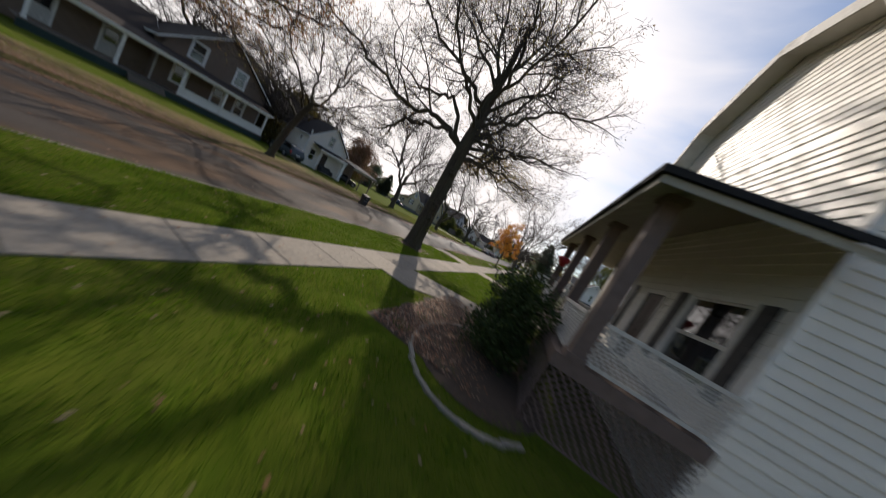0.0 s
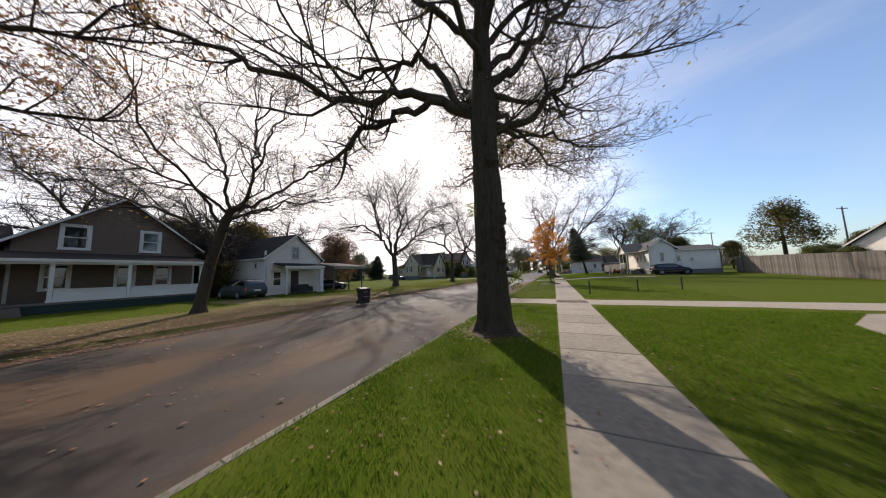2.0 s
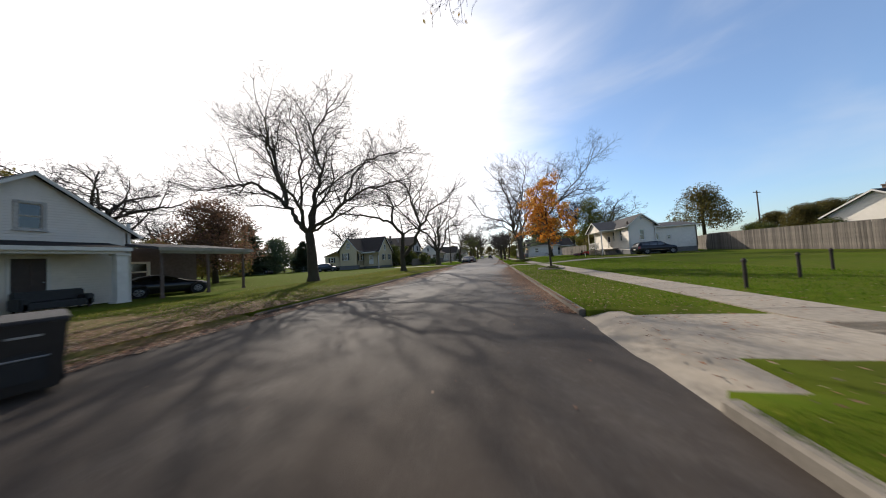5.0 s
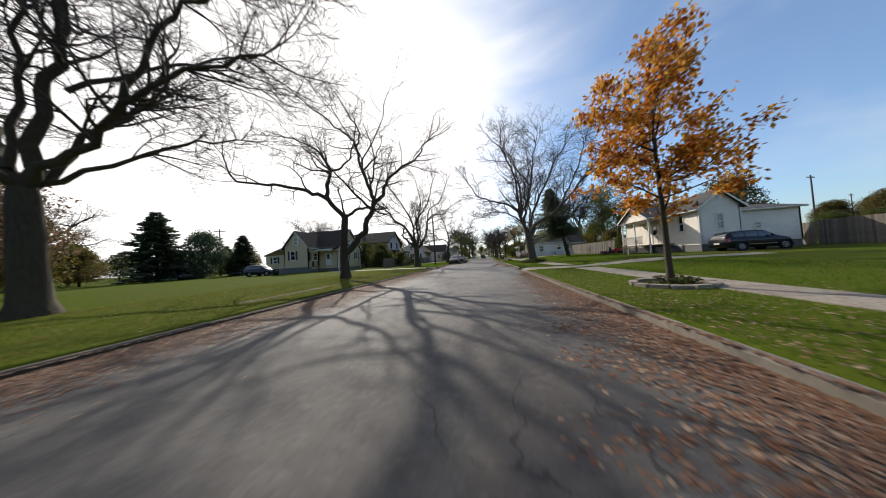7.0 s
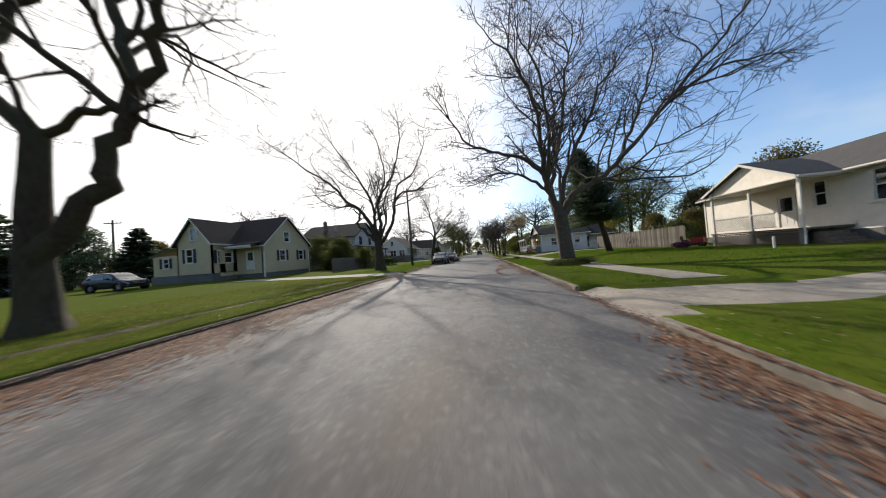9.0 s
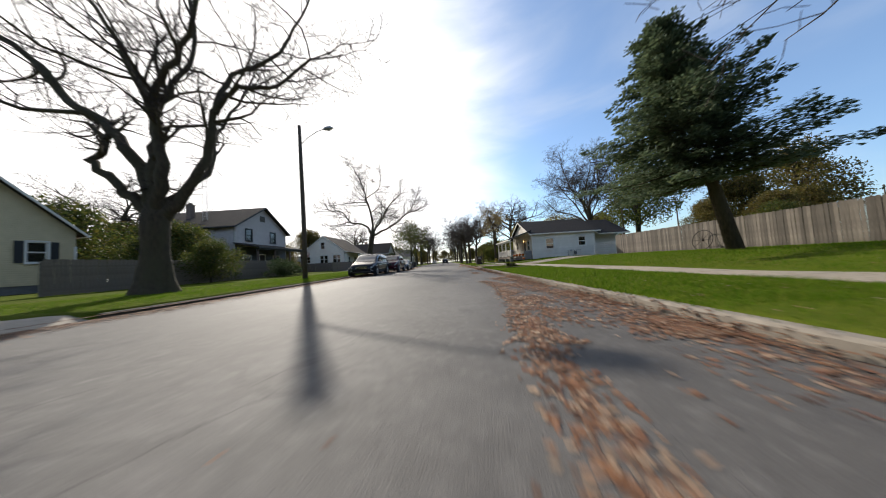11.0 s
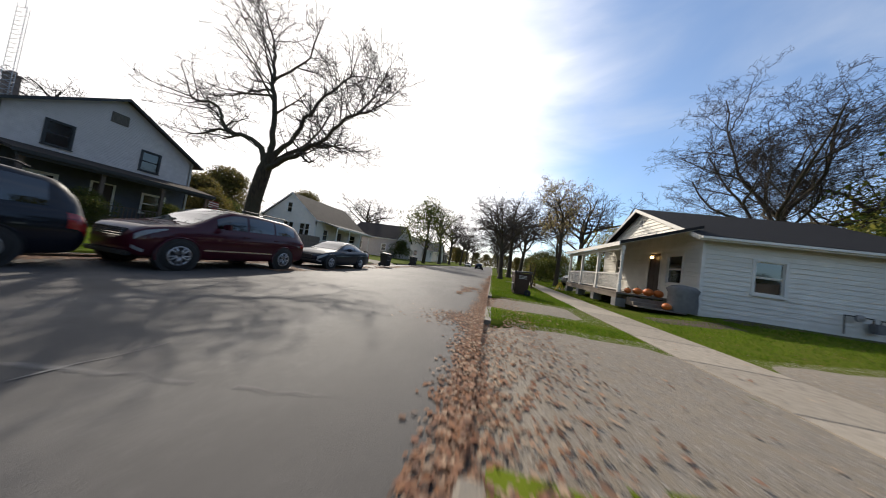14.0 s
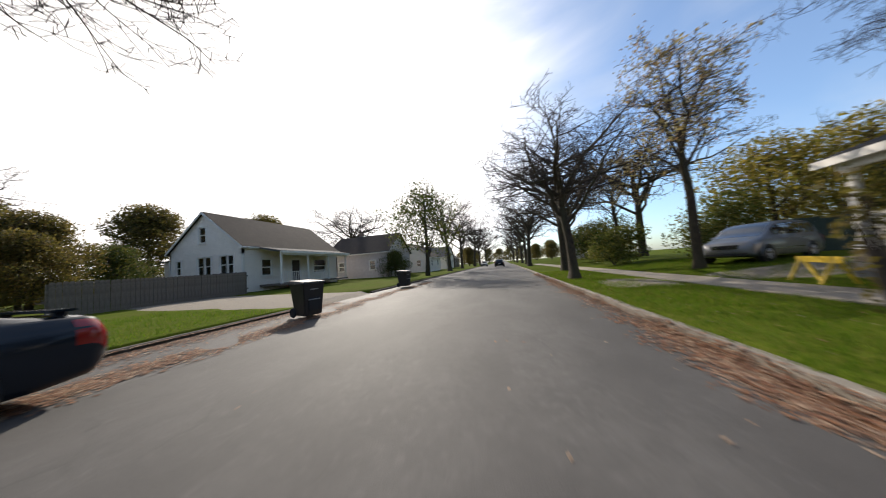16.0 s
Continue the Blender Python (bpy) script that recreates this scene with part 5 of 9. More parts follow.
def wall(house, o, facing, length, height, material, holes=(), gable=0.0, apex=None, thick=0.16, boards=None, pitch=0.19, z0=0.0, label="", name="wall"):
    """A wall with real openings. holes: (u0, u1, z0, z1). gable: rise of the peak above the wall's top. boards: a material for lapped courses, one object each."""
    u, n = frame_of(facing)
    apex = length / 2 if apex is None else apex
    b = Build()
    zs = sorted({z0, height, *[h[2] for h in holes], *[h[3] for h in holes]})
    zs = [z for z in zs if z0 <= z <= height]
    for a, c in zip(zs, zs[1:]):
        for s, e in cuts(0, length, a, c, holes):
            us = sorted({s, e, *[q for h in holes for q in h[:2] if s < q < e]})
            for s_, e_ in zip(us, us[1:]):
                b.obox(o, u, n, (s_, e_), (-thick, 0), (a, c))
    if gable:
        left = lambda z: apex * (z - height) / gable  # noqa: E731
        right = lambda z: length - (length - apex) * (z - height) / gable  # noqa: E731
        levels = sorted({height, height + gable, *[q for h in holes for q in h[2:4] if height < q < height + gable]})
        for za, zc in zip(levels, levels[1:]):
            for p, q in cuts(0, length, za, zc, holes):
                low, top = (max(p, left(za)), min(q, right(za))), (max(p, left(zc)), min(q, right(zc)))
                if low[1] - low[0] < 0.01:
                    continue
                outline = [(low[0], za), (low[1], za)]
                outline += [(top[1], zc), (top[0], zc)] if top[1] - top[0] > 0.01 else [((top[0] + top[1]) / 2 if p <= left(zc) + .01 or q >= right(zc) - .01 else low[0], zc)]
                b.prism(o, u, n, outline, -thick, 0)
    w = b.done(name, material, house, label, weld=True)
    if boards:
        z = z0
        while z < height + gable - 0.05:
            lo, hi = 0.0, length
            if z + pitch > height:
                q = min(1, (z + pitch * 0.6 - height) / gable) if gable else 2
                lo, hi = apex * q, length - (length - apex) * q
                if hi - lo < 0.25:
                    break
            for s, e in cuts(lo, hi, z, z + pitch, holes):
                Build().prism(Vector(o) + Vector(u) * s, n, u, [(0.002, z), (0.036, z), (0.008, z + pitch), (0.002, z + pitch)], 0, e - s).done("siding_board", boards, w)
            z += pitch
    return w


def window(house, o, facing, u0, u1, z0, z1, trim=WHITE, tw=0.09, shutters=None, sill=True, split=True, curtain=True):
    """A double-hung window set into its opening: frame, sashes, panes, curtain behind, sill, shutters."""
    u, n = frame_of(facing)
    w = new("window")
    w.parent = house
    f = Build()
    for a, b_, c, d in ((u0 - tw, u0 + 0.02, z0 - tw * 0.5, z1 + tw), (u1 - 0.02, u1 + tw, z0 - tw * 0.5, z1 + tw), (u0, u1, z1 - 0.02, z1 + tw), (u0, u1, z0 - tw * 0.5, z0 + 0.02)):
        f.obox(o, u, n, (a, b_), (-0.1, 0.045), (c, d))
    f.done("frame", trim, w)
    zm = (z0 + z1) / 2
    for k, (a, b_) in enumerate(((z0 + 0.02, zm), (zm, z1 - 0.02)) if split else ((z0 + 0.02, z1 - 0.02),)):
        dn = -0.05 - 0.02 * (1 - k)
        s = Build()
        for p, q, c, d in ((u0 + 0.02, u0 + 0.06, a, b_), (u1 - 0.06, u1 - 0.02, a, b_), (u0 + 0.06, u1 - 0.06, a, a + 0.04), (u0 + 0.06, u1 - 0.06, b_ - 0.04, b_)):
            s.obox(o, u, n, (p, q), (dn, dn + 0.035), (c, d))
        sash = s.done("sash", trim, w)
        pn = Build().obox(o, u, n, (u0 + 0.06, u1 - 0.06), (dn + 0.012, dn + 0.018), (a + 0.04, b_ - 0.04)).done("pane", PANE, sash)
        pn.visible_shadow = False
    if curtain:
        Build().obox(o, u, n, (u0 + 0.03, u1 - 0.03), (-0.158, -0.15), (z0 + (z1 - z0) * 0.45, z1 - 0.03)).done("curtain", CURTAIN, w)
    # black sheet standing in for the darkness of the unlit room
    Build().obox(o, u, n, (u0 - 0.02, u1 + 0.02), (-0.32, -0.3), (z0 - 0.02, z1 + 0.02)).done("dark_backing", DARKTRIM, w)
    if sill:
        Build().obox(o, u, n, (u0 - tw - 0.03, u1 + tw + 0.03), (0.0, 0.09), (z0 - tw * 0.5 - 0.05, z0 - tw * 0.5)).done("sill", trim, w)
    if shutters:
        for a, b_ in ((u0 - tw - 0.36, u0 - tw - 0.03), (u1 + tw + 0.03, u1 + tw + 0.36)):
            sh = Build()
            sh.obox(o, u, n, (a, b_), (0.03, 0.05), (z0 - 0.03, z1 + 0.03))
            for i in range(9):
                zz = z0 + (z1 - z0) * (i + 0.5) / 9
                sh.obox(o, u, n, (a + 0.04, b_ - 0.04), (0.05, 0.062), (zz - 0.04, zz + 0.03))
            sh.done("shutter", shutters, w)
    return w


def door(house, o, facing, u0, u1, z0, z1, col, trim=WHITE, glazed=False):
    u, n = frame_of(facing)
    d = new("door")
    d.parent = house
    f = Build()
    for a, b_, c, e in ((u0 - 0.1, u0, z0, z1 + 0.1), (u1, u1 + 0.1, z0, z1 + 0.1), (u0, u1, z1, z1 + 0.1)):
        f.obox(o, u, n, (a, b_), (-0.1, 0.04), (c, e))
    f.done("frame", trim, d)
    lf = Build().obox(o, u, n, (u0, u1), (-0.06, -0.015), (z0, z1))
    w = u1 - u0
    for a, b_, c, e in ((0.12, 0.46, 0.08, 0.45), (0.54, 0.88, 0.08, 0.45), (0.12, 0.46, 0.52, 0.92), (0.54, 0.88, 0.52, 0.92)):
        if glazed and c > 0.5:
            continue
        lf.obox(o, u, n, (u0 + a * w, u0 + b_ * w), (-0.015, -0.003), (z0 + c * (z1 - z0), z0 + e * (z1 - z0)))
    leaf = lf.done("leaf", col, d)
    if glazed:
        Build().obox(o, u, n, (u0 + 0.14 * w, u1 - 0.14 * w), (-0.014, -0.004), (z0 + 0.52 * (z1 - z0), z1 - 0.1)).done("pane", PANE, leaf)
    Build().lathe([(0.001, 0), (0.03, 0.004), (0.034, 0.03), (0.015, 0.05), (0.001, 0.052)], 10, "z", (0, 0, 0)).done("handle", CHROME, leaf).matrix_basis = \
        Matrix.Translation(Vector(o) + Vector(u) * (u1 - 0.08) + Vector(n) * -0.01 + Vector((0, 0, z0 + 1.0))) @ Vector(n).to_track_quat("Z", "Y").to_matrix().to_4x4()
    return d


def gable_roof(house, x0, x1, y0, y1, eave, ridge_z, along, material, over=0.35, thick=0.14, trim=WHITE, apex=None):
    """Two slopes with thickness, white rake and eave boards. along: the axis that the ridge follows."""
    if along == "x":
        ym = (y0 + y1) / 2 if apex is None else apex
        sides = (((y0, ym)), ((y1, ym)))
    else:
        ym = (x0 + x1) / 2 if apex is None else apex
        sides = ((x0, ym), (x1, ym))
    for e, m in sides:
        s = (ridge_z - eave) / abs(m - e)
        out = -over if e < m else over
        el = e + out
        zl = eave - s * over
        o, u, n = ((0, 0, 0), (0, 1, 0), (1, 0, 0)) if along == "x" else ((0, 0, 0), (1, 0, 0), (0, 1, 0))
        a0, a1 = (x0 - over, x1 + over) if along == "x" else (y0 - over, y1 + over)
        Build().prism(o, u, n, [(el, zl), (m, ridge_z), (m, ridge_z + thick), (el, zl + thick)], a0, a1).done("roof_slope", material, house)
        for q in (a0 - 0.025, a1 - 0.005):
            Build().prism(o, u, n, [(el, zl - 0.06), (m, ridge_z - 0.06), (m, ridge_z + thick - 0.02), (el, zl + thick - 0.02)], q, q + 0.03).done("rake_board", trim, house)
        lo = min(el, el + (0.03 if out < 0 else -0.03)) - (0.03 if out < 0 else -0.03)
        Build().obox(o, u, n, (lo, lo + 0.03), (a0, a1), (zl - 0.06, zl + thick - 0.03)).done("fascia", trim, house)
        gut = Build()
        gut.obox(o, u, n, (lo - 0.09, lo) if out < 0 else (lo + 0.03, lo + 0.12), (a0, a1), (zl + 0.0, zl + 0.09))
        gut.done("gutter", trim, house)


def lean_roof(house, o, facing, u0, u1, depth, z_wall, z_edge, material, thick=0.12, trim=WHITE, over=0.2, soffit=SOFFIT):
    """A porch roof that leans on a wall and falls outwards."""
    u, n = frame_of(facing)
    s = Build().prism(o, n, u, [(0.0, z_wall), (depth + over, z_edge), (depth + over, z_edge + thick), (0.0, z_wall + thick)], u0 - over, u1 + over)
    s.done("porch_roof", material, house)
    Build().prism(o, n, u, [(0.02, z_wall - 0.03), (depth + over - 0.03, z_edge - 0.03), (depth + over - 0.03, z_edge - 0.004), (0.02, z_wall - 0.004)], u0 - over + 0.02, u1 + over - 0.02).done("porch_ceiling", soffit, house)
    Build().obox(o, u, n, (u0 - over, u1 + over), (depth + over, depth + over + 0.03), (z_edge - 0.08, z_edge + thick - 0.02)).done("fascia", trim, house)
    Build().obox(o, u, n, (u0, u1), (depth - 0.08, depth + 0.06), (z_edge - 0.22, z_edge - 0.035)).done("beam", trim, house)


def post(house, x, y, z0, z1, w=0.12, m=WHITE, turned=False):
    b = Build()
    if turned:
        h = z1 - z0
        b.lathe([(w * 0.55, 0), (w * 0.55, 0.18 * h), (w * 0.36, 0.22 * h), (w * 0.5, 0.3 * h), (w * 0.34, 0.6 * h), (w * 0.5, 0.82 * h), (w * 0.4, 0.86 * h), (w * 0.6, 0.9 * h), (w * 0.6, h)], 12, "z", (x, y, z0))
    else:
        b.box(x - w / 2, y - w / 2, z0, x + w / 2, y + w / 2, z1)
        b.box(x - w * 0.68, y - w * 0.68, z0, x + w * 0.68, y + w * 0.68, z0 + 0.12)
        b.box(x - w * 0.68, y - w * 0.68, z1 - 0.1, x + w * 0.68, y + w * 0.68, z1)
    return b.done("post", m, house)


def lattice(house, o, facing, u0, u1, z0, z1, m=WHITE, gap=0.14, name="lattice"):
    """Crossed diagonal laths in a frame."""
    u, n = frame_of(facing)
    b = Build()
    for a, c, d, e in ((u0, u1, z1 - 0.07, z1), (u0, u1, z0, z0 + 0.06)):
        b.obox(o, u, n, (a, c), (-0.03, 0.03), (d, e))
    h = z1 - z0 - 0.13
    zb = z0 + 0.06
    k = u0 - h
    while k < u1:
        for sgn, dn in ((1, 0.004), (-1, -0.012)):
            a0, a1 = (k, k + h) if sgn > 0 else (k + h, k)
            lo, hi = max(u0, min(a0, a1)), min(u1, max(a0, a1))
            if hi - lo > 0.03:
                za = zb + (lo - a0) * sgn if sgn > 0 else zb + (a0 - lo)
                zc = zb + (hi - a0) * sgn if sgn > 0 else zb + (a0 - hi)
                b.prism(o, u, n, [(lo, za - 0.022), (hi, zc - 0.022), (hi, zc + 0.022), (lo, za + 0.022)], dn, dn + 0.009)
        k += gap
    return b.done(name, m, house)


def balusters(house, o, facing, u0, u1, z0, z1, m=WHITE, step=0.14):
    u, n = frame_of(facing)
    Build().obox(o, u, n, (u0, u1), (-0.035, 0.035), (z1 - 0.05, z1)).done("handrail", m, house)
    Build().obox(o, u, n, (u0, u1), (-0.025, 0.025), (z0, z0 + 0.05)).done("bottom_rail", m, house)
    k = u0 + step / 2
    while k < u1:
        Build().obox(o, u, n, (k - 0.018, k + 0.018), (-0.018, 0.018), (z0 + 0.05, z1 - 0.05)).done("baluster", m, house)
        k += step


def chimney(house, x, y, z0, z1, w=0.6, m=BRICK):
    b = Build().box(x - w / 2, y - w / 2, z0, x + w / 2, y + w / 2, z1)
    b.box(x - w * 0.6, y - w * 0.6, z1, x + w * 0.6, y + w * 0.6, z1 + 0.12)
    b.box(x - w * 0.25, y - w * 0.25, z1 + 0.12, x + w * 0.25, y + w * 0.25, z1 + 0.35)
    b.done("chimney", m, house)


def vent(house, o, facing, u, z, s=0.22, m=STEEL):
    uu, n = frame_of(facing)
    b = Build().prism(o, uu, n, [(u, z - s), (u + s, z), (u, z + s), (u - s, z)], 0.0, 0.04)
    for i in range(4):
        zz = z - s * 0.5 + i * s * 0.33
        b.obox(o, uu, n, (u - s * 0.35, u + s * 0.35), (0.04, 0.055), (zz - 0.015, zz + 0.015))
    b.done("vent", m, house)


# the white bungalow with the lattice porch
G = gz(9, 95)
ranch = thing("bungalow", "single-storey white bungalow with a lattice-railed front porch", "house", (0, 0, 0))
E_R, P_R = G + 3.22, G + 5.25
holes_s = [(1.75, 2.72, G + 1.15, G + 2.45), (5.85, 6.75, G + 1.35, G + 2.5)]
wall(ranch, (8.35, 90.9, 0), "-y", 7.95, E_R, BOARD, holes_s, boards=BOARD, z0=G - 0.15)
holes_f = [(1.0, 2.0, G + 1.15, G + 2.5), (2.5, 3.42, G + 0.6, G + 2.65), (6.2, 7.0, G + 1.3, G + 2.5)]
wall(ranch, (8.35, 90.9, 0), "-x", 9.0, E_R, BOARD, holes_f, P_R - E_R, boards=BOARD, z0=G - 0.15)
wall(ranch, (8.35, 99.9, 0), "+y", 12.0, E_R, LAP_WHITE, z0=G - 0.15)
wall(ranch, (16.3, 90.9, 0), "+x", 9.0, E_R, BOARD, (), P_R - E_R, z0=G - 0.15)
wall(ranch, (20.2, 92.6, 0), "+x", 7.3, G + 2.75, LAP_WHITE, z0=G - 0.15)
for a, b_, c, d in holes_s:
    window(ranch, (8.35, 90.9, 0), "-y", a, b_, c, d)
for a, b_, c, d in holes_f[::2]:
    window(ranch, (8.35, 90.9, 0), "-x", a, b_, c, d)
door(ranch, (8.35, 90.9, 0), "-x", *holes_f[1], DOORBROWN)
gable_roof(ranch, 8.35, 16.45, 90.9, 99.9, E_R, P_R, "x", SHINGLE, 0.4)
gable_roof(ranch, 17.2, 20.4, 91.2, 99.6, E_R - 0.42, P_R - 0.34, "x", SHINGLE, 0.32)
vent(ranch, (8.35, 90.9, 0), "-x", 4.5, G + 4.55, 0.24)
Build().box(8.31, 90.86, G, 8.43, 90.99, E_R).done("corner_board", WHITE, ranch)
# lower side wing with a recessed door
wall(ranch, (16.3, 92.6, 0), "-y", 3.9, G + 3.05, BOARD, [(0.15, 1.0, G + 0.35, G + 2.35)], boards=BOARD, z0=G - 0.1)
door(ranch, (16.3, 92.6, 0), "-y", 0.15, 1.0, G + 0.35, G + 2.35, DARKTRIM)
post(ranch, 20.1, 91.3, G, G + 2.72, 0.1)
# porch
FL = G + 0.42
Build().box(5.5, 91.2, FL - 0.06, 8.35, 98.8, FL).done("porch_floor", DECK, ranch)
Build().box(5.52, 91.25, FL - 0.26, 5.58, 98.75, FL - 0.06).done("rim_joist", DECK, ranch)
for yy in (91.4, 93.8, 96.2, 98.6):
    Build().box(5.5, yy - 0.2, G - 0.2, 5.9, yy + 0.2, FL - 0.26).done("pier", FOUNDATION, ranch)
lean_roof(ranch, (8.35, 91.2, 0), "-x", 0, 7.6, 2.75, G + 3.55, G + 2.55, SHINGLE, over=0.25)
for i, yy in enumerate((91.35, 93.8, 96.2, 98.65)):
    post(ranch, 5.65, yy, FL, G + 2.36, 0.13, turned=(i == 0))
for a, b_ in ((91.43, 93.73), (93.87, 96.13), (96.27, 98.58)):
    lattice(ranch, (5.65, 0, 0), "-x", a, b_, FL + 0.08, FL + 0.86, OLDWHITE)
lattice(ranch, (0, 98.65, 0), "+y", 5.72, 8.3, FL + 0.08, FL + 0.86, OLDWHITE)
for i in range(3):
    Build().box(5.9, 91.2 - 0.3 * (i + 1), G - 0.05, 7.6, 91.2 - 0.3 * i, FL - 0.14 * (i + 1)).done("step", DECK, ranch)
lamp = Build().lathe([(0.01, 0), (0.06, 0.02), (0.08, 0.1), (0.05, 0.16), (0.01, 0.17)], 10, "z", (8.2, 93.9, G + 2.35)).done("porch_lamp", LAMPGLOW, ranch)

# the pale house with the side porch
G = gz(18, 57)
pale = thing("house", "white lap-sided gabled house with a grey roof and small porch", "house")
E_, P_, FB = 4.85, 6.35, 1.2
wall(pale, (18.1, 56.7, 0), "-y", 3.5, E_, LAP_WHITE, [(1.45, 2.0, 2.6, 4.1)], P_ - E_, z0=FB)
wall(pale, (18.1, 56.7, 0), "-x", 12.6, E_, LAP_WHITE, [(1.95, 2.6, 2.65, 4.35), (4.4, 5.0, 2.75, 4.3), (6.0, 6.9, 1.6, 3.7)], z0=FB)
wall(pale, (21.6, 58.0, 0), "-y", 6.0, 4.4, LAP_WHITE, [(0.3, 1.1, 1.5, 3.5), (2.2, 2.65, 2.5, 3.05)], z0=FB)
wall(pale, (21.6, 56.7, 0), "+x", 12.6, E_, LAP_WHITE, z0=FB)
wall(pale, (18.1, 69.3, 0), "+y", 3.5, E_, LAP_WHITE, (), P_ - E_, z0=FB)
wall(pale, (21.6, 65.1, 0), "+y", 6.0, 4.4, LAP_WHITE, z0=FB)
wall(pale, (27.6, 58.0, 0), "+x", 7.1, 4.4, LAP_WHITE, z0=FB)
Build().box(18.12, 56.72, G - 0.2, 21.58, 69.28, FB).done("foundation", FOUNDATION, pale)
Build().box(21.58, 58.05, G - 0.2, 27.55, 65.0, FB).done("foundation", FOUNDATION, pale)
window(pale, (18.1, 56.7, 0), "-y", 1.45, 2.0, 2.6, 4.1)
window(pale, (18.1, 56.7, 0), "-x", 1.95, 2.6, 2.65, 4.35)
window(pale, (18.1, 56.7, 0), "-x", 4.4, 5.0, 2.75, 4.3)
door(pale, (18.1, 56.7, 0), "-x", 6.0, 6.9, 1.6, 3.7, WHITE, glazed=True)
window(pale, (21.6, 58.0, 0), "-y", 2.2, 2.65, 2.5, 3.05)
door(pale, (21.6, 58.0, 0), "-y", 0.3, 1.1, 1.5, 3.5, WHITE, glazed=True)
gable_roof(pale, 18.1, 21.6, 56.7, 69.3, E_, P_, "y", SHINGLE_GREY, 0.35)
gable_roof(pale, 21.95, 27.6, 58.0, 65.1, 4.4, 5.15, "x", SHINGLE_GREY, 0.3)
vent(pale, (18.1, 56.7, 0), "-y", 1.75, P_ - 0.62, 0.17)
Build().tube([(18.3, 56.9, 5.0), (18.1, 56.75, 5.35)], [.03, .03], 6).done("vent_pipe", DARKSTEEL, pale)
Build().lathe([(.02, 0), (.2, .05), (.27, .12), (.28, .13), (.2, .07), (.02, .02)], 14, "x", (18.0, 56.9, 5.3)).done("satellite_dish", DARKSTEEL, pale)
# porch: floor, posts, lattice rail, dark skirting and the gabled roof
Build().box(15.6, 60.1, 1.38, 18.1, 65.8, 1.48).done("porch_floor", DECK, pale)
for yy in (60.2, 62.9, 65.65):
    post(pale, 15.75, yy, 1.48, 4.45, 0.12)
    Build().box(15.65, yy - 0.1, G - 0.3, 15.85, yy + 0.1, 1.38).done("pier", FOUNDATION, pale)
lattice(pale, (15.75, 0, 0), "-x", 61.5, 65.5, 1.62, 2.55, OLDWHITE)
Build().box(15.7, 61.5, 2.55, 15.82, 65.5, 2.63).done("handrail", WHITE, pale)
lattice(pale, (15.68, 0, 0), "-x", 60.3, 65.5, G + 0.05, 1.36, DECK)
Build().box(15.5, 60.0, 4.36, 18.05, 65.9, 4.42).done("porch_ceiling", OLDWHITE, pale)
gable_roof(pale, 15.65, 18.6, 60.2, 65.8, 4.6, 6.13, "x", SHINGLE_GREY, 0.25)
wall(pale, (15.7, 60.2, 0), "-x", 5.6, 4.6, LAP_WHITE, (), 1.45, z0=4.4)
for i in range(5):
    Build().box(16.1, 60.1 - 0.28 * (i + 1), G - 0.1, 17.5, 60.1 - 0.28 * i, 1.38 - 0.19 * (i + 1)).done("step", DECK, pale)
Build().tube([(15.5, 60.0, 4.35), (15.65, 60.05, 4.1), (15.7, 60.06, 1.0), (15.5, 59.9, .5)], [.045] * 4, 8).done("downspout", WHITE, pale)

# the brown house with the long white-railed porch
G = gz(-26, 10)
brown = thing("house", "taupe gabled house with a white-railed front porch", "house")
E_, P_ = G + 4.7, G + 8.2
bw = [(1.75, 2.75, G + 4.2, G + 5.75), (5.35, 6.25, G + 4.2, G + 5.75)]
ww = [(1.2, 2.1, G + 1.4, G + 3.0), (4.2, 5.0, G + 1.3, G + 3.0), (6.2, 7.0, G + 1.4, G + 3.0)]
wall(brown, (-27.4, 7.2, 0), "+x", 8.6, E_, LAP_BROWN, ww + bw, z0=G + 0.5)
wall(brown, (-27.4, 7.2, 0), "+x", 8.6, E_, LAP_BROWN, bw, P_ - E_, z0=E_ - 0.01, name="gable")
wall(brown, (-37.4, 15.8, 0), "+y", 10.0, E_, LAP_BROWN, z0=G)
wall(brown, (-37.4, 7.2, 0), "-y", 10.0, E_, LAP_BROWN, z0=G)
gable_roof(brown, -37.4, -27.4, 7.2, 15.8, E_, P_, "x", SHINGLE_BROWN, 0.45)
for (a, b_, c, d) in bw:
    window(brown, (-27.4, 7.2, 0), "+x", a, b_, c, d, tw=0.16)
for (a, b_, c, d) in ww:
    window(brown, (-27.4, 7.2, 0), "+x", a, b_, c, d, tw=0.14)
# left wing with its dark roof
wall(brown, (-28.6, -1.0, 0), "+x", 8.2, G + 3.4, LAP_BROWN, [(2.6, 3.5, G + 0.7, G + 2.8), (5.6, 6.5, G + 0.7, G + 2.8)], z0=G)
door(brown, (-28.6, -1.0, 0), "+x", 2.6, 3.5, G + 0.7, G + 2.8, OLDWHITE, glazed=True)
door(brown, (-28.6, -1.0, 0), "+x", 5.6, 6.5, G + 0.7, G + 2.8, OLDWHITE, glazed=True)
wall(brown, (-36.0, -1.0, 0), "-y", 7.4, G + 3.4, LAP_BROWN, z0=G)
gable_roof(brown, -36.0, -28.6, -1.0, 7.2, G + 3.4, G + 5.9, "y", SHINGLE_BROWN, 0.4)
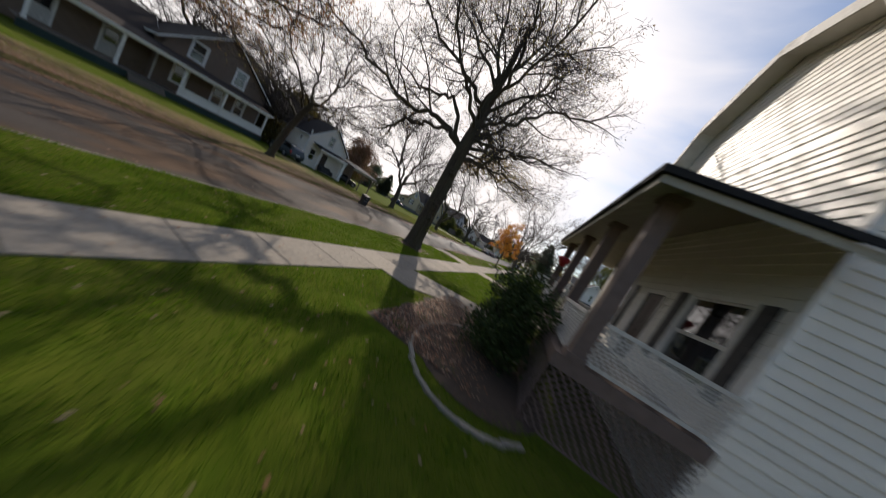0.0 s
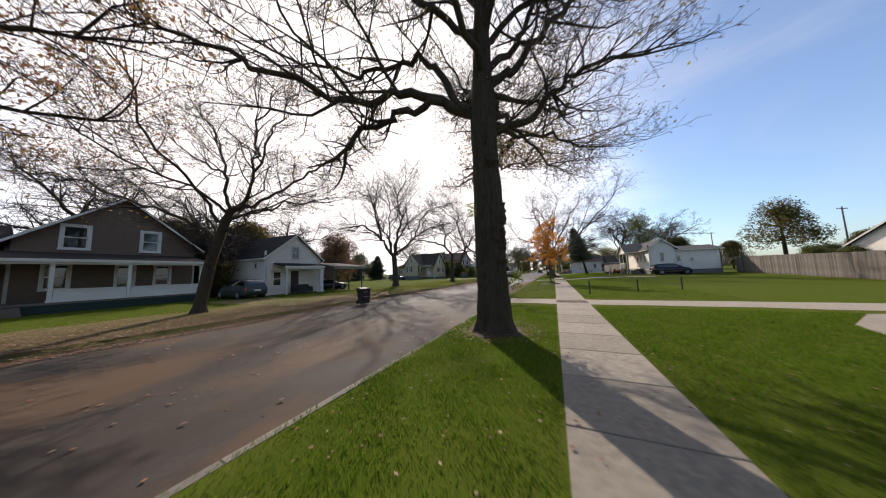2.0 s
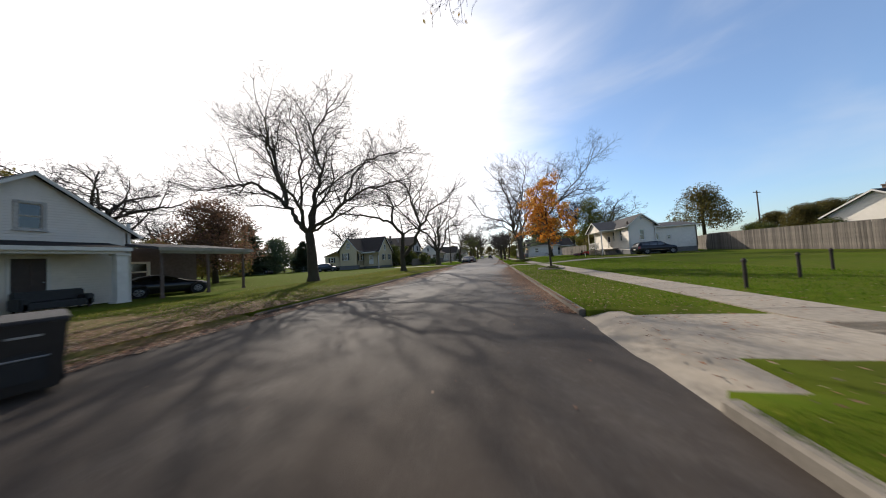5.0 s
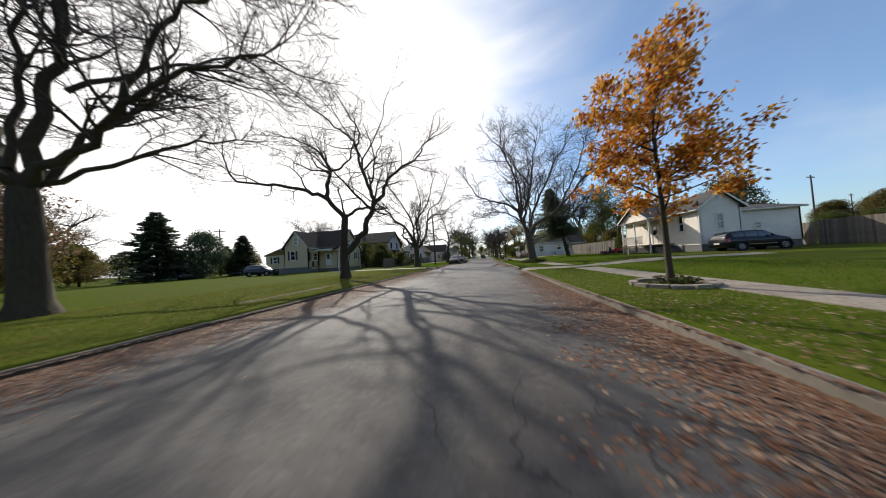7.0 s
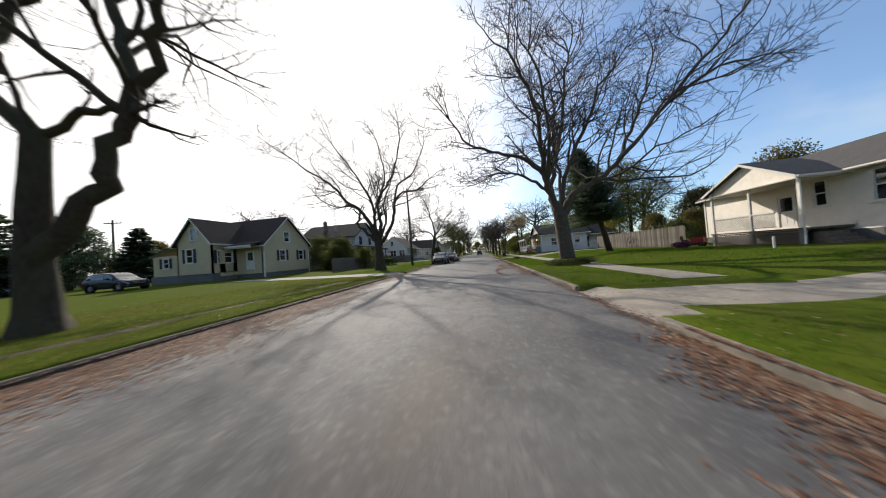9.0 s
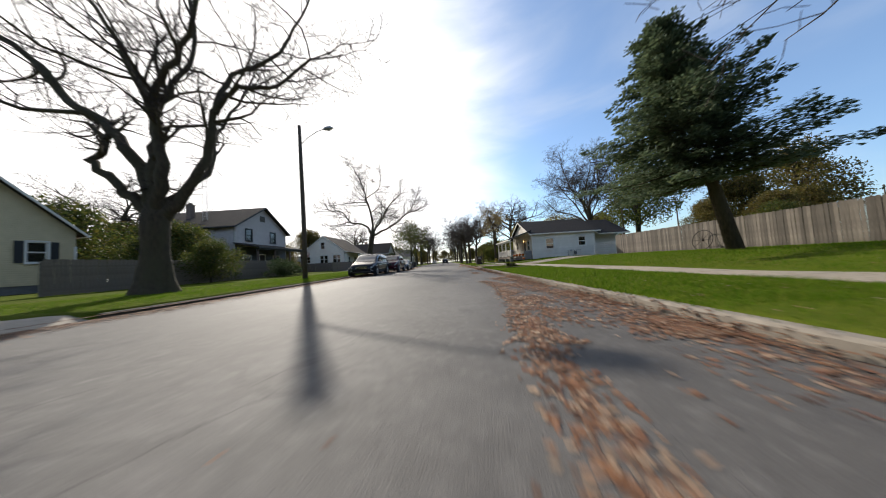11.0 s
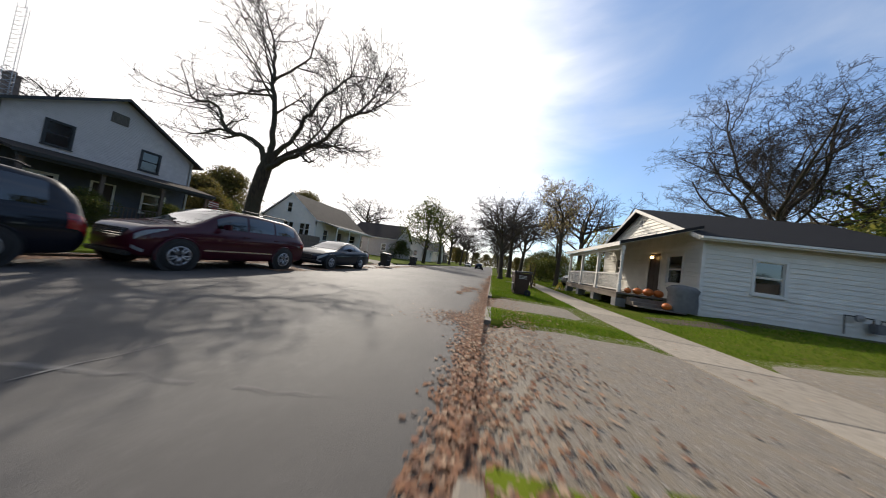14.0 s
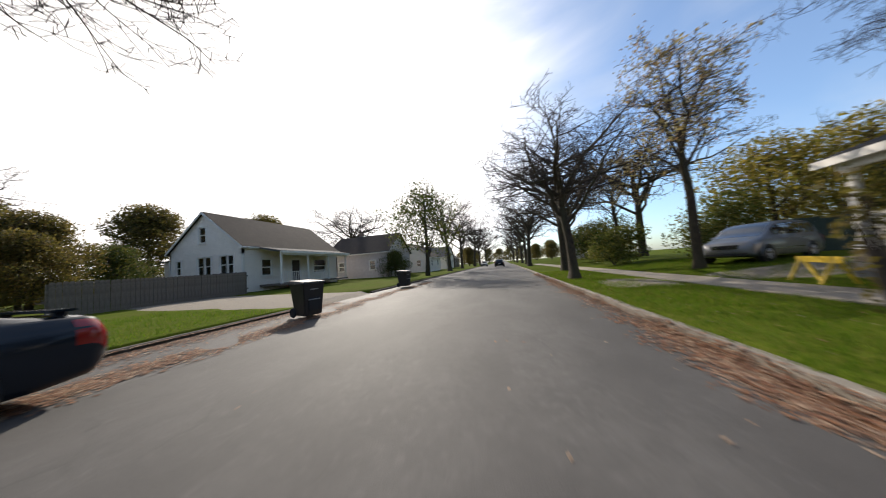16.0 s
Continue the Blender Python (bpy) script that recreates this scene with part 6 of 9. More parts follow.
# porch across both
Build().box(-27.4, 1.0, G + 0.5, -24.3, 15.4, G + 0.62).done("porch_floor", DECK, brown)
Build().box(-24.42, 1.0, G - 0.1, -24.32, 15.4, G + 0.5).done("skirt", GREENDARK, brown)
lean_roof(brown, (-27.4, 1.0, 0), "+x", 0, 14.4, 3.0, G + 3.75, G + 3.15, SHINGLE_BROWN)
for yy in (1.2, 4.8, 8.3, 11.3, 15.2):
    post(brown, -24.5, yy, G + 0.62, G + 2.95, 0.16)
for a, b_ in ((8.4, 11.2), (11.4, 15.1), (4.9, 8.2)):
    if a > 5:
        Build().box(-24.56, a, G + 0.62, -24.44, b_, G + 1.35).done("porch_parapet", WHITE, brown)
        Build().box(-24.62, a, G + 1.35, -24.38, b_, G + 1.41).done("porch_parapet_cap", WHITE, brown)
for i in range(3):
    Build().box(-24.3, 5.4, G - 0.1, -24.0 + 0.28 * i, 7.4, G + 0.45 - 0.15 * i).done("step", DECK, brown)

# the white house with the open side porch
G = gz(-22, 22)
wh = thing("house", "white two-storey gabled house with a low open porch", "house")
E_, P_ = G + 3.8, G + 6.3
wall(wh, (-22.5, 19.2, 0), "+x", 6.2, 3.6 + G, LAP_WHITE, [(0.8, 1.6, G + 0.9, G + 2.3), (2.6, 3.5, G + 0.3, G + 2.4)], z0=G - 0.1)
wall(wh, (-22.5, 19.2, 0), "+x", 6.2, E_, LAP_WHITE, [(2.75, 3.4, G + 3.75, G + 4.95)], P_ - E_, z0=G + 3.6, name="gable")
window(wh, (-22.5, 19.2, 0), "+x", 2.75, 3.4, G + 3.75, G + 4.95, OLDWHITE, curtain=False)
window(wh, (-22.5, 19.2, 0), "+x", 0.8, 1.6, G + 0.9, G + 2.3)
door(wh, (-22.5, 19.2, 0), "+x", 2.6, 3.5, G + 0.3, G + 2.4, DOORBROWN)
wall(wh, (-30.5, 19.2, 0), "-y", 8.0, E_, LAP_WHITE, [(1.2, 1.8, G + 2.6, G + 3.3), (6.2, 6.7, G + 2.7, G + 3.3)], z0=G - 0.1)
window(wh, (-30.5, 19.2, 0), "-y", 1.2, 1.8, G + 2.6, G + 3.3, split=False)
window(wh, (-30.5, 19.2, 0), "-y", 6.2, 6.7, G + 2.7, G + 3.3, split=False)
wall(wh, (-30.5, 25.4, 0), "+y", 8.0, E_, LAP_WHITE, z0=G - 0.1)
gable_roof(wh, -30.5, -22.5, 19.2, 25.4, E_, P_, "x", SHINGLE, 0.3)
lean_roof(wh, (-22.5, 20.2, 0), "+x", 0, 4.2, 1.6, G + 3.1, G + 2.75, SHINGLE)
post(wh, -21.0, 20.4, G, G + 2.55, 0.12)
post(wh, -21.0, 24.3, G, G + 2.55, 0.4)
lean_roof(wh, (-24.5, 25.4, 0), "+x", 0, 5.0, 4.4, G + 3.35, G + 2.75, SHINGLE_GREY, trim=SOFFIT, soffit=PORCHWOOD)
for yy in (25.6, 27.9, 30.2):
    post(wh, -20.4, yy, G, G + 2.55, 0.12, PORCHWOOD)
wall(wh, (-25.2, 25.4, 0), "+x", 5.0, G + 3.2, PORCHWOOD, [(1.2, 2.2, G + 1.0, G + 2.2)], z0=G - 0.1)
window(wh, (-25.2, 25.4, 0), "+x", 1.2, 2.2, G + 1.0, G + 2.2)

# the pale yellow house with dark shutters
YX, YY = -28.2, 68.2
G = gz(YX, YY)
yel = thing("house", "pale yellow house with white trim and black shutters", "house")
E_, P_ = G + 4.0, G + 7.5
yh = [(2.3, 3.2, G + 1.9, G + 3.2), (5.6, 6.4, G + 1.9, G + 3.2)]
wall(yel, (YX, YY, 0), "+x", 7.6, E_, LAP_YELLOW, yh, z0=G + 0.5)
wall(yel, (YX, YY, 0), "+x", 7.6, E_, LAP_YELLOW, [(3.1, 4.0, G + 4.3, G + 5.6)], P_ - E_, apex=3.6, z0=E_ - 0.01, name="gable")
for a, b_, c, d in yh:
    window(yel, (YX, YY, 0), "+x", a, b_, c, d, shutters=DARKTRIM)
window(yel, (YX, YY, 0), "+x", 3.1, 4.0, G + 4.3, G + 5.6)
wall(yel, (-38.0, YY, 0), "-y", 9.5, E_, LAP_YELLOW, z0=G + 0.5)
wall(yel, (-38.0, YY + 7.6, 0), "+y", 9.5, E_, LAP_YELLOW, z0=G + 0.5)
gable_roof(yel, -38.0, YX, YY, YY + 7.6, E_, P_, "x", SHINGLE_BROWN, 0.35, apex=YY + 3.6)
Build().box(-37.9, YY + 0.1, G - 0.2, YX - 0.08, YY + 7.5, G + 0.5).done("foundation", FOUNDATION, yel)
# the wing whose gable looks down the street, and its low lean-to
wy = 65.4
wh2s = [(1.2, 2.1, G + 2.2, G + 3.7)]
wall(yel, (-36.5, wy, 0), "-y", 4.6, G + 4.4, LAP_YELLOW, wh2s + [(1.9, 2.7, G + 4.7, G + 6.0)], 2.6, z0=G + 0.9)
window(yel, (-36.5, wy, 0), "-y", *wh2s[0], shutters=DARKTRIM)
window(yel, (-36.5, wy, 0), "-y", 1.9, 2.7, G + 4.7, G + 6.0)
wall(yel, (-31.9, wy, 0), "+x", 2.8, G + 4.4, LAP_YELLOW, [(0.6, 2.2, G + 2.0, G + 3.4)], z0=G + 0.9)
window(yel, (-31.9, wy, 0), "+x", 0.6, 2.2, G + 2.0, G + 3.4, shutters=DARKTRIM)
wall(yel, (-36.5, wy, 0), "-x", 2.8, G + 4.4, LAP_YELLOW, z0=G + 0.9)
gable_roof(yel, -36.5, -31.9, wy, YY + 3, G + 4.4, G + 7.0, "y", SHINGLE_BROWN, 0.35)
wall(yel, (-40.5, wy + 0.4, 0), "-y", 4.0, G + 3.2, LAP_YELLOW, [(1.4, 2.2, G + 1.8, G + 2.9)], z0=G + 0.9)
window(yel, (-40.5, wy + 0.4, 0), "-y", 1.4, 2.2, G + 1.8, G + 2.9, shutters=DARKTRIM)
lean_roof(yel, (-36.5, wy + 0.4, 0), "-x", 0, 5.0, 4.0, G + 4.5, G + 3.2, SHINGLE_BROWN)
Build().box(-40.4, wy + 0.1, G - 0.2, -31.95, YY, G + 0.9).done("foundation", FOUNDATION, yel)
# enclosed entry with a white door
wall(yel, (-31.9, YY - 2.0, 0), "+x", 2.0, G + 3.6, LAP_YELLOW, [(0.6, 1.5, G + 1.0, G + 3.1)], z0=G + 0.5)
wall(yel, (-31.9, YY - 0.05, 0), "-y", 3.4, G + 3.7, LAP_YELLOW, [(1.4, 2.3, G + 1.0, G + 3.1)], z0=G + 0.5)
door(yel, (-31.9, YY - 0.05, 0), "-y", 1.4, 2.3, G + 1.0, G + 3.1, WHITE, glazed=True)
lean_roof(yel, (-31.9, YY, 0), "-y", 0, 3.4, 1.4, G + 4.2, G + 3.7, SHINGLE_BROWN)

# the pale grey two-storey house with the dark porch
G = gz(-26, 90)
grey = thing("house", "pale grey two-storey house with a dark porch roof", "house")
E_, P_ = G + 6.0, G + 8.75
gw = [(1.55, 2.45, G + 4.35, G + 5.75), (5.55, 6.5, G + 4.35, G + 5.75)]
# lower storey coloured dark for the shade beneath the porch roof
wall(grey, (-26.3, 86.3, 0), "+x", 8.6, G + 3.6, LAP_PORCH_SHADE, [(1.2, 2.2, G + 1.2, G + 2.6), (3.6, 4.5, G + 0.6, G + 2.7), (6.0, 7.2, G + 1.2, G + 2.6)], z0=G)
wall(grey, (-26.3, 86.3, 0), "+x", 8.6, E_, LAP_GREY, gw, P_ - E_, z0=G + 3.6)
for a, b_, c, d in gw:
    window(grey, (-26.3, 86.3, 0), "+x", a, b_, c, d, DARKTRIM)
for a, b_, c, d in ((1.2, 2.2, G + 1.2, G + 2.6), (6.0, 7.2, G + 1.2, G + 2.6)):
    window(grey, (-26.3, 86.3, 0), "+x", a, b_, c, d)
door(grey, (-26.3, 86.3, 0), "+x", 3.6, 4.5, G + 0.6, G + 2.7, DOORBROWN)
Build().obox((-26.3, 86.3, 0), (0, 1, 0), (1, 0, 0), (3.8, 4.6), (0.0, 0.05), (G + 7.0, G + 7.7)).done("vent", WOODGREY, grey)
wall(grey, (-38.0, 86.3, 0), "-y", 11.7, E_, LAP_GREY, [(6.0, 6.9, G + 4.2, G + 5.5)], z0=G)
window(grey, (-38.0, 86.3, 0), "-y", 6.0, 6.9, G + 4.2, G + 5.5, OLDWHITE)
wall(grey, (-38.0, 94.9, 0), "+y", 11.7, E_, LAP_GREY, z0=G)
gable_roof(grey, -38.0, -26.3, 86.3, 94.9, E_, P_, "x", SHINGLE_BROWN, 0.45, trim=DARKTRIM)
chimney(grey, -34.0, 88.8, P_ - 1.8, P_ + 0.5, 0.55)
lean_roof(grey, (-26.3, 86.3, 0), "+x", 0.0, 8.6, 2.7, G + 3.9, G + 3.3, SHINGLE_BROWN, trim=DARKTRIM, soffit=PORCHWOOD)
Build().box(-26.3, 86.3, G + 0.3, -23.7, 94.9, G + 0.45).done("porch_floor", DECK, grey)
for yy in (86.5, 89.2, 92.0, 94.7):
    post(grey, -23.8, yy, G + 0.45, G + 3.1, 0.16, PORCHWOOD)
balusters(grey, (-23.8, 0, 0), "+x", 86.6, 92.0, G + 0.55, G + 1.35, PORCHWOOD, 0.2)

# the white storey-and-a-half house whose gable looks down the street
G = gz(-26, 106)
cape = thing("house", "white storey-and-a-half house with a railed porch", "house")
E_, P_ = G + 3.6, G + 6.65
cw = [(3.3, 4.0, G + 1.5, G + 3.0), (4.1, 4.8, G + 1.5, G + 3.0), (5.75, 6.45, G + 1.5, G + 3.0), (6.55, 7.2, G + 1.5, G + 3.0), (0.8, 1.4, G + 1.7, G + 2.9)]
wall(cape, (-30.1, 105.5, 0), "-y", 8.1, E_, LAP_WHITE, cw + [(3.5, 4.25, G + 4.2, G + 5.5)], P_ - E_, z0=G - 0.1)
for a, b_, c, d in cw:
    window(cape, (-30.1, 105.5, 0), "-y", a, b_, c, d)
window(cape, (-30.1, 105.5, 0), "-y", 3.5, 4.25, G + 4.2, G + 5.5)
wall(cape, (-22.0, 105.5, 0), "+x", 11.0, E_, LAP_WHITE, [(1.5, 2.4, G + 1.2, G + 2.6), (4.5, 5.4, G + 0.5, G + 2.5), (7.2, 9.0, G + 1.2, G + 2.6)], z0=G - 0.1)
window(cape, (-22.0, 105.5, 0), "+x", 1.5, 2.4, G + 1.2, G + 2.6)
window(cape, (-22.0, 105.5, 0), "+x", 7.2, 9.0, G + 1.2, G + 2.6)
door(cape, (-22.0, 105.5, 0), "+x", 4.5, 5.4, G + 0.5, G + 2.5, DOORBROWN)
wall(cape, (-30.1, 105.5, 0), "-x", 11.0, E_, LAP_WHITE, z0=G - 0.1)
wall(cape, (-30.1, 116.5, 0), "+y", 8.1, E_, LAP_WHITE, (), P_ - E_, z0=G - 0.1)
gable_roof(cape, -30.1, -22.0, 105.5, 116.5, E_, P_, "y", SHINGLE_BROWN, 0.2)
lean_roof(cape, (-22.0, 106.8, 0), "+x", 0, 8.6, 2.2, G + 3.5, G + 3.0, SHINGLE_GREY)
Build().box(-22.0, 106.8, G + 0.3, -19.8, 115.4, G + 0.45).done("porch_floor", DECK, cape)
for yy in (107.0, 109.8, 112.5, 115.2):
    post(cape, -19.95, yy, G + 0.45, G + 2.8, 0.12)
balusters(cape, (-19.95, 0, 0), "+x", 107.1, 112.4, G + 0.55, G + 1.4, WHITE, 0.18)
wall(cape, (-32.3, 106.3, 0), "-y", 2.2, G + 3.0, LAP_WHITE, [(0.7, 1.3, G + 1.2, G + 2.2)], z0=G - 0.1)
window(cape, (-32.3, 106.3, 0), "-y", 0.7, 1.3, G + 1.2, G + 2.2)
Build().box(-32.5, 106.1, G + 3.0, -30.1, 109, G + 3.12).done("flat_roof", SHINGLE_GREY, cape)
Build().box(-32.3, 106.5, G - 0.1, -32.15, 108.9, G + 3.0).done("wall", LAP_WHITE, cape)

# the porch house beside the starting lawn
G = 0.12
ha = thing("house", "white clapboard house with a deep shaded front porch", "house")
PX0, PX1, PY0, PY1 = 9.45, 11.75, 2.7, 11.35
FLa, EVa = G + 1.4, G + 4.48
E_ = G + 7.45
hw = [(3.3, 4.25, FLa + 0.05, FLa + 2.15), (0.7, 2.3, FLa + 0.55, FLa + 2.3), (5.4, 7.2, FLa + 0.55, FLa + 2.3), (6.5, 7.45, G + 6.15, G + 7.3)]
LH = PY1 - PY0 - 0.2
wall(ha, (PX1, PY0 + 0.2, 0), "-x", LH, E_, BOARD, hw, boards=BOARD, pitch=0.2, z0=G - 0.1)
KN = 1.65       # the knee of the broken gable
KR = 2.75       # its rise
gw_ = wall(ha, (PX1, PY0 + 0.2, 0), "-x", 0.3, E_ + 0.1, BOARD, z0=E_ - 0.02, name="gable")
Build().prism((PX1, PY0 + 0.2, 0), (0, 1, 0), (-1, 0, 0), [(0, E_), (LH, E_), (LH - KN, E_ + KR), (LH / 2, E_ + 3.75), (KN, E_ + KR)], -0.16, 0).done("gable_wall", BOARD, gw_)
zz = E_
while zz < E_ + 3.5:
    q = KN * (zz + 0.1 - E_) / KR if zz + 0.1 < E_ + KR else KN + (LH / 2 - KN) * (zz + 0.1 - E_ - KR) / (3.75 - KR)
    Build().prism((PX1, PY0 + 0.2 + q, 0), (-1, 0, 0), (0, 1, 0), [(0.002, zz), (0.026, zz), (0.008, zz + 0.2), (0.002, zz + 0.2)], 0, LH - 2 * q).done("siding_board", BOARD, gw_)
    zz += 0.2
for sg in (0, 1):
    for (a0, z0_), (a1, z1_) in (((-0.42, E_ - 1.75), (-0.22, E_ - 0.40)), ((-0.22, E_ - 0.40), (KN, E_ + KR)), ((KN, E_ + KR), (LH / 2, E_ + 3.75))):
        f0, f1 = (a0, a1) if not sg else (LH - a0, LH - a1)
        Build().prism((PX1, PY0 + 0.2, 0), (0, 1, 0), (-1, 0, 0), [(f0, z0_), (f1, z1_), (f1, z1_ + 0.18), (f0, z0_ + 0.18)], -10.0, 0.5).done("roof_slope", SHINGLE, ha)
        Build().prism((PX1, PY0 + 0.2, 0), (0, 1, 0), (-1, 0, 0), [(f0, z0_ - 0.06), (f1, z1_ - 0.06), (f1, z1_ - 0.005), (f0, z0_ - 0.005)], 0.03, 0.498).done("rake_soffit", WHITE, ha)
        Build().prism((PX1, PY0 + 0.2, 0), (0, 1, 0), (-1, 0, 0), [(f0, z0_ - 0.2), (f1, z1_ - 0.2), (f1, z1_ + 0.19), (f0, z0_ + 0.19)], 0.50, 0.54).done("rake_board", OLDWHITE, ha)
wall(ha, (PX1, PY0 + 0.2, 0), "-y", 10.0, E_, BOARD, [(2.0, 3.0, G + 2.0, G + 3.5)], boards=BOARD, pitch=0.2, z0=G - 0.1)
window(ha, (PX1, PY0 + 0.2, 0), "-y", 2.0, 3.0, G + 2.0, G + 3.5)
wall(ha, (PX1, PY1 + 0.0, 0), "+y", 10.0, E_, LAP_WHITE, z0=G - 0.1)
door(ha, (PX1, PY0 + 0.2, 0), "-x", *hw[0], DOORBROWN)
for a, b_, c, d in hw[1:3]:
    window(ha, (PX1, PY0 + 0.2, 0), "-x", a, b_, c, d, shutters=DARKTRIM)
window(ha, (PX1, PY0 + 0.2, 0), "-x", *hw[3], OLDWHITE)
Build().box(PX0 - 0.1, PY0, FLa - 0.18, PX1, PY1, FLa).done("porch_floor", PORCHWOOD, ha)
# hipped porch roof: dark shingles over a pale boarded ceiling
EX, EY0, EY1, TOP = 9.1, 2.0, 11.72, G + 5.75
def hip(name, dz0, dz1, inset, m):
    a = [(EX + inset, EY0 + inset, EVa), (EX + inset, EY1 - inset, EVa), (PX1, EY1 - inset, EVa), (PX1, EY1 - 2.6, TOP), (PX1, EY0 + 2.6, TOP), (PX1, EY0 + inset, EVa)]
    f = [(0, 1, 3, 4), (1, 2, 3), (0, 4, 5)]
    P = [(x, y, z + d) for d in (dz0, dz1) for x, y, z in a]
    rim = [(i, (i + 1) % 6, (i + 1) % 6 + 6, i + 6) for i in range(6)]
    return Build().add(P, f + [tuple(i + 6 for i in q) for q in f] + rim).done(name, m, ha)
hip("porch_roof", -0.05, 0.06, 0.0, SHINGLE)
hip("porch_ceiling", -0.17, -0.055, 0.07, SOFFIT)
for yy in (PY0 + 0.15, 5.3, 8.1, PY1 - 0.15):
    post(ha, PX0 + 0.22, yy, FLa, EVa + 0.02, 0.26, PORCHWOOD)
for a, b_ in ((PY0 + 0.3, 5.15), (8.25, PY1 - 0.3)):
    lattice(ha, (PX0 + 0.1, 0, 0), "-x", a, b_, FLa + 0.05, FLa + 0.85, OLDWHITE, 0.12)
lattice(ha, (0, PY1 - 0.15, 0), "+y", PX0 + 0.25, PX1, FLa + 0.05, FLa + 0.85, OLDWHITE, 0.12)
lattice(ha, (0, PY0 + 0.1, 0), "-y", PX0 + 0.25, PX1, FLa + 0.05, FLa + 0.85, OLDWHITE, 0.12)
for a, b_ in ((PY0, 5.3), (8.1, PY1)):
    lattice(ha, (PX0 - 0.05, 0, 0), "-x", a, b_, G - 0.05, FLa - 0.18, PORCHWOOD, 0.16, "skirt_lattice")
lattice(ha, (0, PY0 + 0.03, 0), "-y", PX0, PX1, G - 0.05, FLa - 0.18, PORCHWOOD, 0.16, "skirt_lattice")
for i in range(5):
    Build().box(PX0 - 0.1 - 0.28 * (i + 1), 5.7, G - 0.1, PX0 - 0.1 - 0.28 * i, 7.7, FLa - 0.05 - 0.24 * (i + 1)).done("step", CONCRETE, ha)
for yy in (5.62, 7.78):
    hr = Build().tube([(PX0, yy, FLa + 0.9), (PX0 - 1.4, yy, G + 0.95), (PX0 - 1.45, yy, G - 0.05)], [0.02, 0.02, 0.02], 8).done("handrail", DARKSTEEL, ha)
    for i in range(6):
        q = i / 6
        Build().tube([(PX0 - 1.4 * q, yy, FLa + 0.9 + (G + 0.05 - FLa) * q), (PX0 - 1.4 * q, yy, FLa - 1.05 * q)], [0.009, 0.009], 6).done("baluster", DARKSTEEL, hr)

# boards closing the corners of the walls
def corners(house, pts, z0, z1, m=WHITE, w=.13):
    for x, y, sx, sy in pts:
        Build().box(min(x, x - sx * w) + (.03 if sx > 0 else -.03), min(y, y - sy * w) + (.03 if sy > 0 else -.03), z0, max(x, x - sx * w) + (.03 if sx > 0 else -.03), max(y, y - sy * w) + (.03 if sy > 0 else -.03), z1).done("corner_board", m, house)


corners(grey, ((-26.3, 86.3, 1, -1), (-26.3, 94.9, 1, 1)), gz(-26, 90), gz(-26, 90) + 6.0, OLDWHITE)
corners(yel, ((-28.2, 68.2, 1, -1), (-28.2, 75.8, 1, 1)), gz(-28, 70), gz(-28, 70) + 3.0)
corners(wh, ((-22.5, 19.2, 1, -1), (-22.5, 25.4, 1, 1)), gz(-22, 22), gz(-22, 22) + 4.4)
corners(brown, ((-27.4, 7.2, 1, -1), (-27.4, 15.8, 1, 1)), gz(-27, 10), gz(-27, 10) + 3.2, OLDWHITE)
corners(cape, ((-22.0, 105.5, 1, -1), (-30.1, 105.5, -1, -1)), gz(-26, 106), gz(-26, 106) + 3.0)
corners(pale, ((18.1, 56.7, -1, -1), (21.6, 56.7, 1, -1), (18.1, 69.3, -1, 1)), 1.2, 4.6)
corners(ha, ((PX1, PY0 + .2, -1, -1), (PX1, PY1, -1, 1)), .1, 7.4)
# the porch house stands a little askew to the street
ha.matrix_world = Matrix.Translation((9.1, 11.7, 0)) @ Matrix.Rotation(radians(3.6), 4, "Z") @ Matrix.Translation((-9.1, -11.7, 0))

